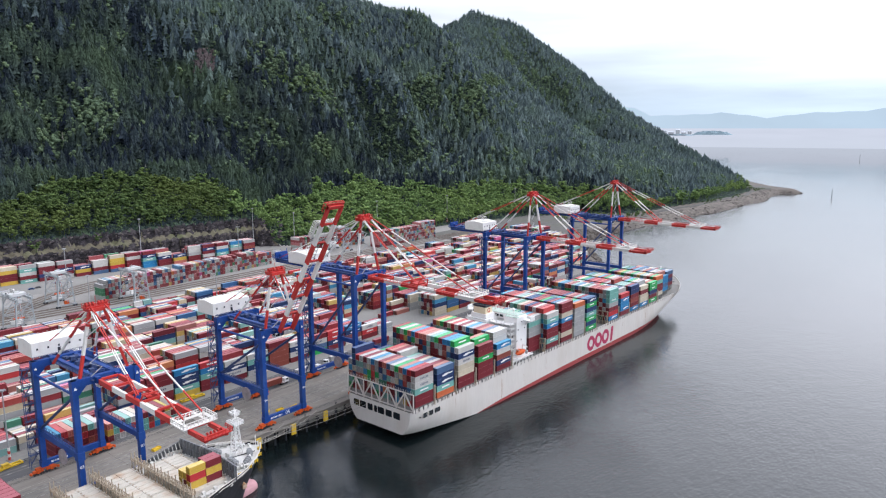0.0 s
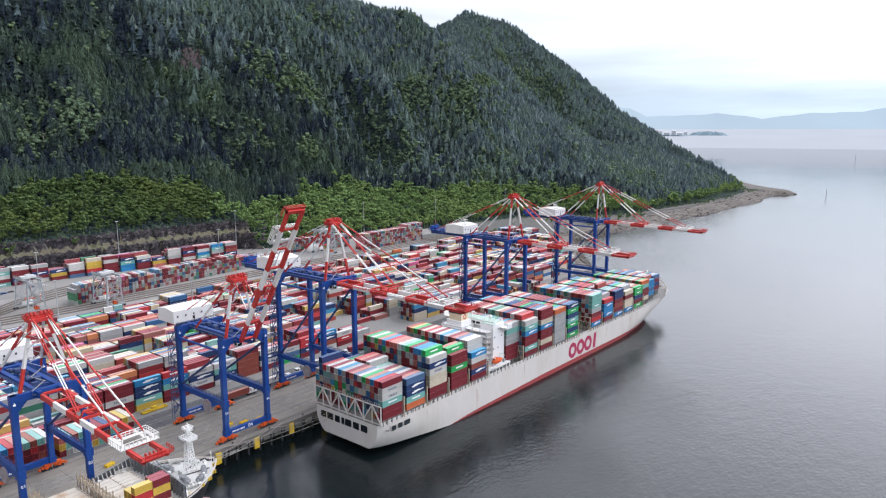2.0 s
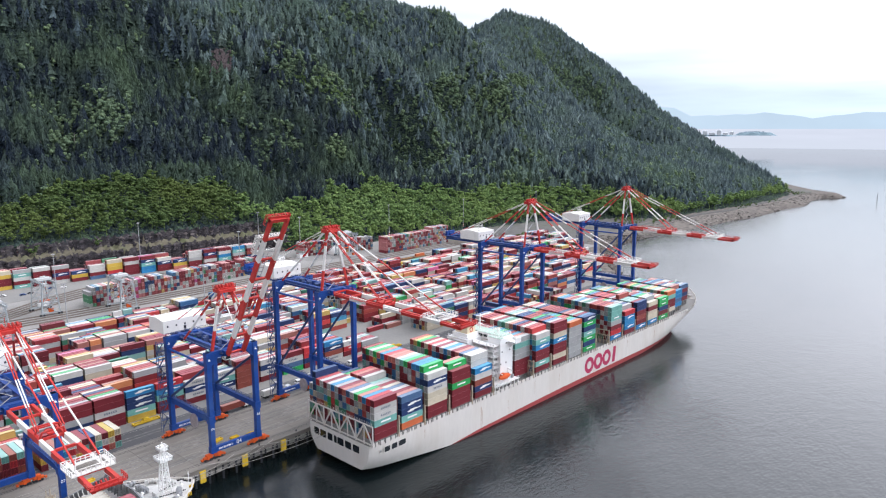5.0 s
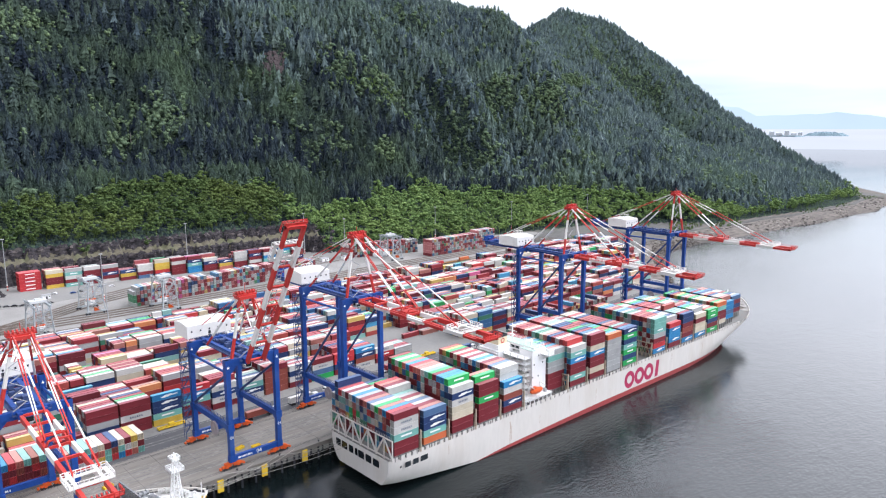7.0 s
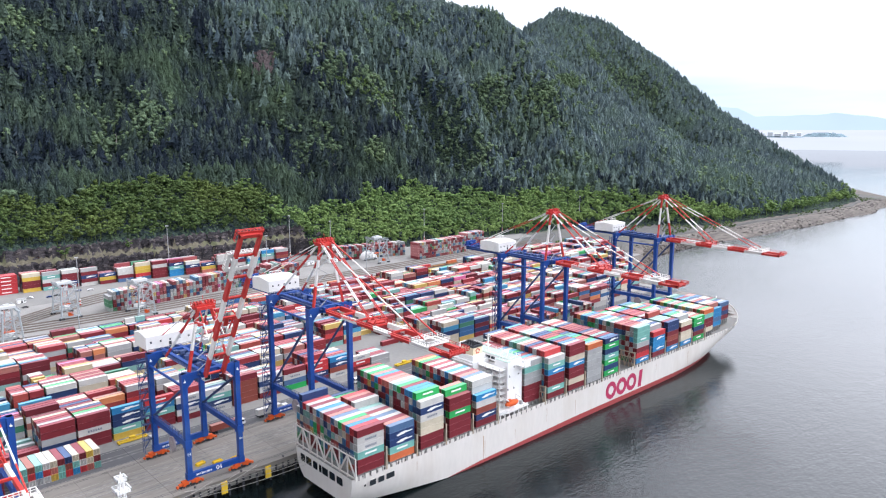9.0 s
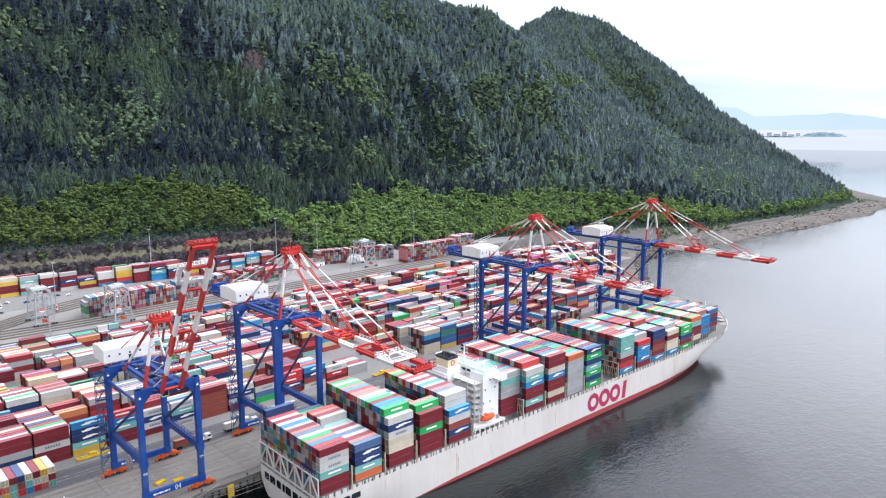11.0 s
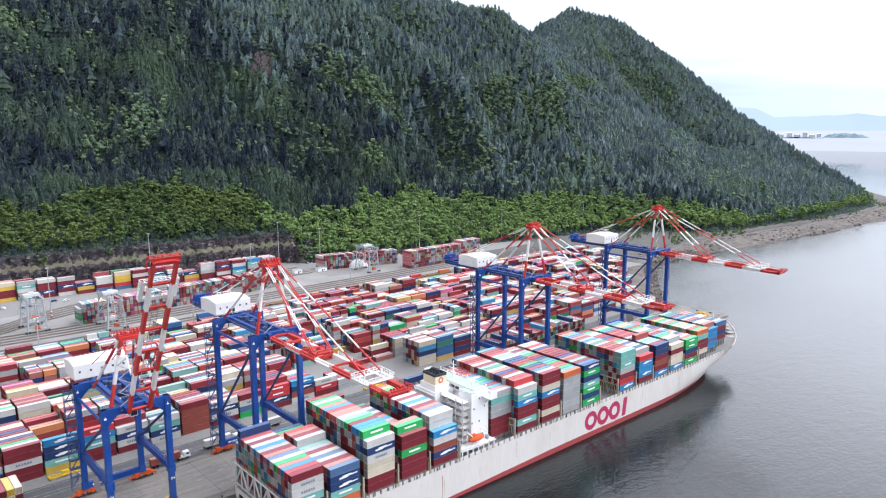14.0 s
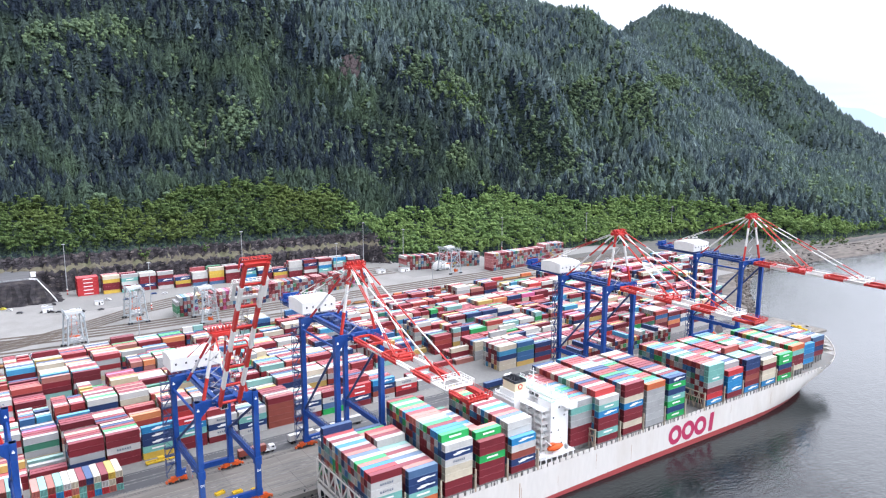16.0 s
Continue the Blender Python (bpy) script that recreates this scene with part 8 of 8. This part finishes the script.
def broad_template(seed, leaves=110, masses=16, puff=0.88):
    """A broad-leaved tree of unit height: trunk, limbs, and leaf sprays gathered in uneven clumps."""
    r = np.random.default_rng(seed)
    v, f = [], []

    def limb(p, q, a, b):
        k = len(v)
        for c, rr in ((p, a), (q, b)):
            for i in range(3):
                t = 2.094 * i
                v.append((c[0] + rr * math.cos(t), c[1] + rr * math.sin(t), c[2]))
        for i in range(3):
            j = (i + 1) % 3
            f.append((k + i, k + j, k + 3 + j))
            f.append((k + i, k + 3 + j, k + 3 + i))
    limb((0, 0, 0), (0.02, 0.01, 0.5), 0.022, 0.012)
    clumps = []
    for i in range(masses):
        a = r.uniform(0, 6.28)
        q = r.uniform(0.05, 0.27)
        c = np.array([q * math.cos(a), q * math.sin(a), r.uniform(0.34, 0.86)])
        clumps.append((c, puff * r.uniform(0.06, 0.13)))
        if i < 5:
            limb((0.01, 0, 0.35), tuple(c), 0.009, 0.003)
    # each clump is a lumpy mass of foliage, with loose sprays standing out of it
    for c, rad in clumps:
        k = len(v)
        for d in LUMP:
            v.append(tuple(c + np.array(d) * rad * r.uniform(0.72, 1.08) * np.array([1, 1, 0.85])))
        f += [(k + a, k + b, k + c_) for a, b, c_ in LUMP_FACES]
    for i in range(leaves):
        c, rad = clumps[i % len(clumps)]
        d = r.normal(size=3)
        d /= np.linalg.norm(d)
        d[2] = abs(d[2]) * 0.9 + d[2] * 0.1
        p = c + d * rad * r.uniform(0.8, 1.12) * np.array([1, 1, 0.85])
        t1 = np.cross(d, r.normal(size=3))
        t1 /= np.linalg.norm(t1)
        t2 = np.cross(d, t1)
        w = r.uniform(0.02, 0.045)
        k = len(v)
        for a, b in ((-1, -0.6), (1.1, -0.4), (r.uniform(-0.4, 0.4), 1.1)):
            v.append(tuple(p + t1 * a * w + t2 * b * w + d * r.uniform(-0.02, 0.03)))
        f.append((k, k + 1, k + 2))
    return np.array(v), np.array(f)


broad = [broad_template(40 + i) for i in range(5)]
bx, by = scatter(-880, -430, 0, 1560, 8.3)
bd = interp(by, TOE) - bx
bz = ground(bx, by)
ok = (bd > np.where(by < 482, 20, 2)) & (bd < belt(by) + 4) & (by < 1100)
ok |= (bd > 1) & (bd < 22) & (by >= 1050) & (rng.random(len(bx)) < 0.8)
ok |= (by < 482) & (bd > 9) & (bd < 15) & (rng.random(len(bx)) < 0.10)
bx, by, bz = bx[ok], by[ok], bz[ok]
bh = np.clip(rng.normal(15, 3.2, len(bx)), 7, 23)
bw = bh * rng.uniform(1.1, 1.55, len(bx))
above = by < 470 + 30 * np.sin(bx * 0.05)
plant("mixed_woods", broad, bx[above], by[above], bz[above] - 0.3, bh[above], bw[above], M_LEAF_DARK, "darker green broad-leaved woods above the rock face", "forest")
plant("alder_woods", broad, bx[~above], by[~above], bz[~above] - 0.3, bh[~above], bw[~above], M_LEAF, "bright green alder woods along the foot of the mountain", "forest")
# shrubs on the flats behind the shore
hx_, hy_ = scatter(-520, -360, 700, 1560, 6.0)
in_, out_ = interp(hy_, TOE) - hx_, interp(hy_, COAST) - hx_
ok = (in_ < -1) & (out_ > 36) & (np.sin(hx_ * 0.11 + hy_ * 0.043) + np.sin(hy_ * 0.021) > np.where(hy_ > 860, 0.2, 0.75)) & (rng.random(len(hx_)) < 0.8)
hx_, hy_ = hx_[ok], hy_[ok]
hh_ = rng.uniform(2.0, 5.0, len(hx_))
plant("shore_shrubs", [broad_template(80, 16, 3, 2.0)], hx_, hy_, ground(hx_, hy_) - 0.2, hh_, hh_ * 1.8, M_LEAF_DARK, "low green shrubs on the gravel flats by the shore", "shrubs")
lx, ly, lz = tx[light], ty[light], tz[light]
lh = np.clip(rng.normal(15, 3.0, len(lx)), 7, 22)
plant("slope_broadleaf", [broad_template(60 + i, 30, 5, 1.6) for i in range(4)], lx, ly, lz - 0.3, lh, lh * rng.uniform(0.9, 1.2, len(lx)), M_LEAF_SLOPE, "lighter green broad-leaved trees among the conifers", "forest")
# low shrubs on the slide scar
sx_, sy_ = scatter(-910, -780, 665, 795, 4.4)
near_scar = (np.abs(-(sx_ + 845) * 0.66 + (sy_ - 728) * 0.75) < 8) & (np.abs((sx_ + 845) * 0.75 + (sy_ - 728) * 0.66) < 55)
sx_, sy_ = sx_[near_scar], sy_[near_scar]
sh_ = rng.uniform(4, 8, len(sx_))
plant("scar_shrubs", broad[:2], sx_, sy_, ground(sx_, sy_) - 0.4, sh_, sh_ * 1.4, M_LEAF, "bright green shrubs on a slide scar", "shrubs")
# bare rock outcrop high on the slope
vs, fs = [], []
M_OUTCROP = material("pink_grey_rock", (0.085, 0.068, 0.07), 0.9, vary=0.5, scale=0.1, fine=0.6, bump=0.8, flat=(1, 1, 3))
for i in range(160):
    px, py, r_ = -955 + rng.normal(0, 8), 614 + rng.normal(0, 10), rng.uniform(0.9, 2.8)
    q = stone * rng.uniform(0.7, 1.3, (8, 3)) * np.array([0.7, 1.0, 1.3]) * r_
    vs.append(q + np.array([px, py, float(ground(px, py)) + 1.0]))
    fs.append(quad6 + 8 * i)
tagged(bulk("rock_outcrop", np.concatenate(vs), np.concatenate(fs), M_OUTCROP), "bare pinkish grey rock outcrop among the trees", "rock", kind="stuff")
# dead snags
few = rng.random(len(tx)) < 0.012
s = Shape()
for x, y, z, h in zip(tx[few], ty[few], tz[few], th[few]):
    s.tube((x, y, z), (x, y, z + h * 1.05), 0.45, 5, r2=0.1)
    for i in range(4):
        a = i * 1.7 + x
        zz = z + h * (0.5 + 0.12 * i)
        s.beam((x, y, zz), (x + 1.6 * math.cos(a), y + 1.6 * math.sin(a), zz + 0.5), 0.16)
solid("dead_trees", s, material("dead_wood", (0.38, 0.36, 0.33), 0.9, vary=0.2), "bleached dead snags standing in the forest", "trees", kind="stuff")

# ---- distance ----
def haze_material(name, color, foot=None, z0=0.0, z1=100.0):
    """Self-lit distance, its haze put into the glow; streaked, and passing from the foot colour at z0 to its own at z1.
    """
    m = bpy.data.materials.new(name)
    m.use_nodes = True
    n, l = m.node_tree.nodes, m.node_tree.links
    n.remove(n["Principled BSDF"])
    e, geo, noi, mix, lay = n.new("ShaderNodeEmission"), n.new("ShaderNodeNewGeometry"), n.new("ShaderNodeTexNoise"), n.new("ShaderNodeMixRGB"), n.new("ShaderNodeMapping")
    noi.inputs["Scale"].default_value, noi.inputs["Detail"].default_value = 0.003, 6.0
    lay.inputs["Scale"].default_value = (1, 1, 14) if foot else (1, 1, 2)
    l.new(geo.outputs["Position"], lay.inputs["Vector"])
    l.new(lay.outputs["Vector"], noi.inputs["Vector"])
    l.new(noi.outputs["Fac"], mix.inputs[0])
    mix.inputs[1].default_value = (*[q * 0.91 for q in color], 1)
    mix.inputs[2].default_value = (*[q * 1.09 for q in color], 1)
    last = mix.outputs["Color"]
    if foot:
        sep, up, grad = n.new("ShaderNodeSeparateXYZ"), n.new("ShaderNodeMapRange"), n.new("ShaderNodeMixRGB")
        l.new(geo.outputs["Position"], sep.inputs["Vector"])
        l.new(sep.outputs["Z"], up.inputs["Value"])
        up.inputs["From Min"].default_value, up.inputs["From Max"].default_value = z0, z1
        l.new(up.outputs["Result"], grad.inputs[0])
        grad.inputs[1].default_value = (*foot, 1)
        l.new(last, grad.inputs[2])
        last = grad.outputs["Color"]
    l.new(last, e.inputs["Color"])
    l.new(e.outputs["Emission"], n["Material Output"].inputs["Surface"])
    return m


def far_range(name, dist, a0, a1, low, heights, mat, label):
    """A self-lit strip of hazy distance far off, by bearing from north towards west."""
    s = Shape()
    n = 160
    for i in range(n + 1):
        a = radians(a0 + (a1 - a0) * i / n)
        h = float(np.interp(a0 + (a1 - a0) * i / n, [q[0] for q in heights], [q[1] for q in heights]))
        h += (4 * math.sin(i * 0.7) + 3 * math.sin(i * 1.9 + 1)) * (1 if h > 60 else 0.1)
        s.v += [(-dist * math.sin(a), dist * math.cos(a), low), (-dist * math.sin(a), dist * math.cos(a), h)]
    for i in range(n):
        s.f.append((2 * i, 2 * i + 2, 2 * i + 3, 2 * i + 1))
        s.mi.append(0)
    solid(name, s, mat, label, "backdrop", kind="structure")


far_range("backdrop", 4800, -40, 60, WATER - 1, [(-40, 118), (60, 118)], haze_material("far_sea_glow", (0.96, 1.02, 1.10), (0.95, 1.02, 1.09), WATER, 70), "glowing backdrop for the pale far sea, haze in its colour")
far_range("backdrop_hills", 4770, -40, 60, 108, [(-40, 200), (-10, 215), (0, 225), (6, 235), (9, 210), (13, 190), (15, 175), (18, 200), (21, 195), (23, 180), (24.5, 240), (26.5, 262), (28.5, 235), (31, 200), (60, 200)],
          haze_material("far_hills_glow", (0.80, 1.00, 1.12)), "glowing backdrop of pale blue hills across the sound, haze in colour")
# far islet and headland with a small port, low over the hazy sea
# pale blue woods: the haze is put into the base colour
M_FAR_WOOD = material("far_woods", (0.24, 0.33, 0.38), 0.9, vary=0.2, scale=0.01)
def islet(x, y, z, lx, ly, h, yaw, label):
    s = Shape()
    for r_, zz in ((1.0, 0.0), (0.72, 0.75), (0.4, 1.0)):
        for i in range(24):
            a = 2 * math.pi * i / 24
            s.v.append((lx * r_ * math.cos(a), ly * r_ * math.sin(a), h * zz * (0.85 + 0.2 * math.sin(i * 1.9 + r_ * 9))))
    for k in range(2):
        for i in range(24):
            j = (i + 1) % 24
            s.f.append((24 * k + i, 24 * k + j, 24 * k + 24 + j, 24 * k + 24 + i))
            s.mi.append(0)
    s.f.append(tuple(range(48, 72)))
    s.mi.append(0)
    return solid("islet", s, M_FAR_WOOD, label, "island", at=pose(x, y, z, 0, 0, yaw))


islet(-1495, 4430, 70, 120, 40, 24, 20, "low wooded islet far out, haze in its colour")
islet(-1700, 4330, 66, 130, 40, 9, 20, "flat far headland with port buildings")
M_PORT = material("far_port_white", (0.62, 0.66, 0.70), 0.8, vary=0.1)
for i, (dx, w, h) in enumerate(((-95, 30, 14), (-50, 26, 22), (-10, 34, 14), (30, 24, 26), (66, 30, 12), (100, 22, 18))):
    s = Shape()
    s.box(-w / 2, w / 2, -8, 8, 0, h)
    s.add([(-w / 2, -8, h), (w / 2, -8, h), (w / 2, 8, h), (-w / 2, 8, h), (-w / 2, 0, h + 5), (w / 2, 0, h + 5)], [(0, 1, 5, 4), (2, 3, 4, 5), (0, 4, 3), (1, 2, 5)])
    solid("port_building", s, M_PORT, "pale far port shed with a pitched roof", "building", group="far port", at=pose(-1690 + dx * 0.94, 4300 + dx * 0.3, 73, 0, 0, 20))
# channel beacons
for x, y, h in ((-284, 1548, 15), (-514, 3280, 22)):
    b_ = thing("channel_beacon", "dark channel beacon pile standing in the water", "beacon", group="channel beacons", at=pose(x, y, WATER - 2))
    s = Shape()
    s.tube((0, 0, 0), (0, 0, h), 0.5, 8, r2=0.4)
    part("pile", s, M_DARK, b_)
    s = Shape()
    s.box(-0.9, 0.9, -0.9, 0.9, h, h + 0.4)
    s.tube((0, 0, h + 0.4), (0, 0, h + 2.6), 0.5, 6)
    part("lantern", s, M_GREY, b_)
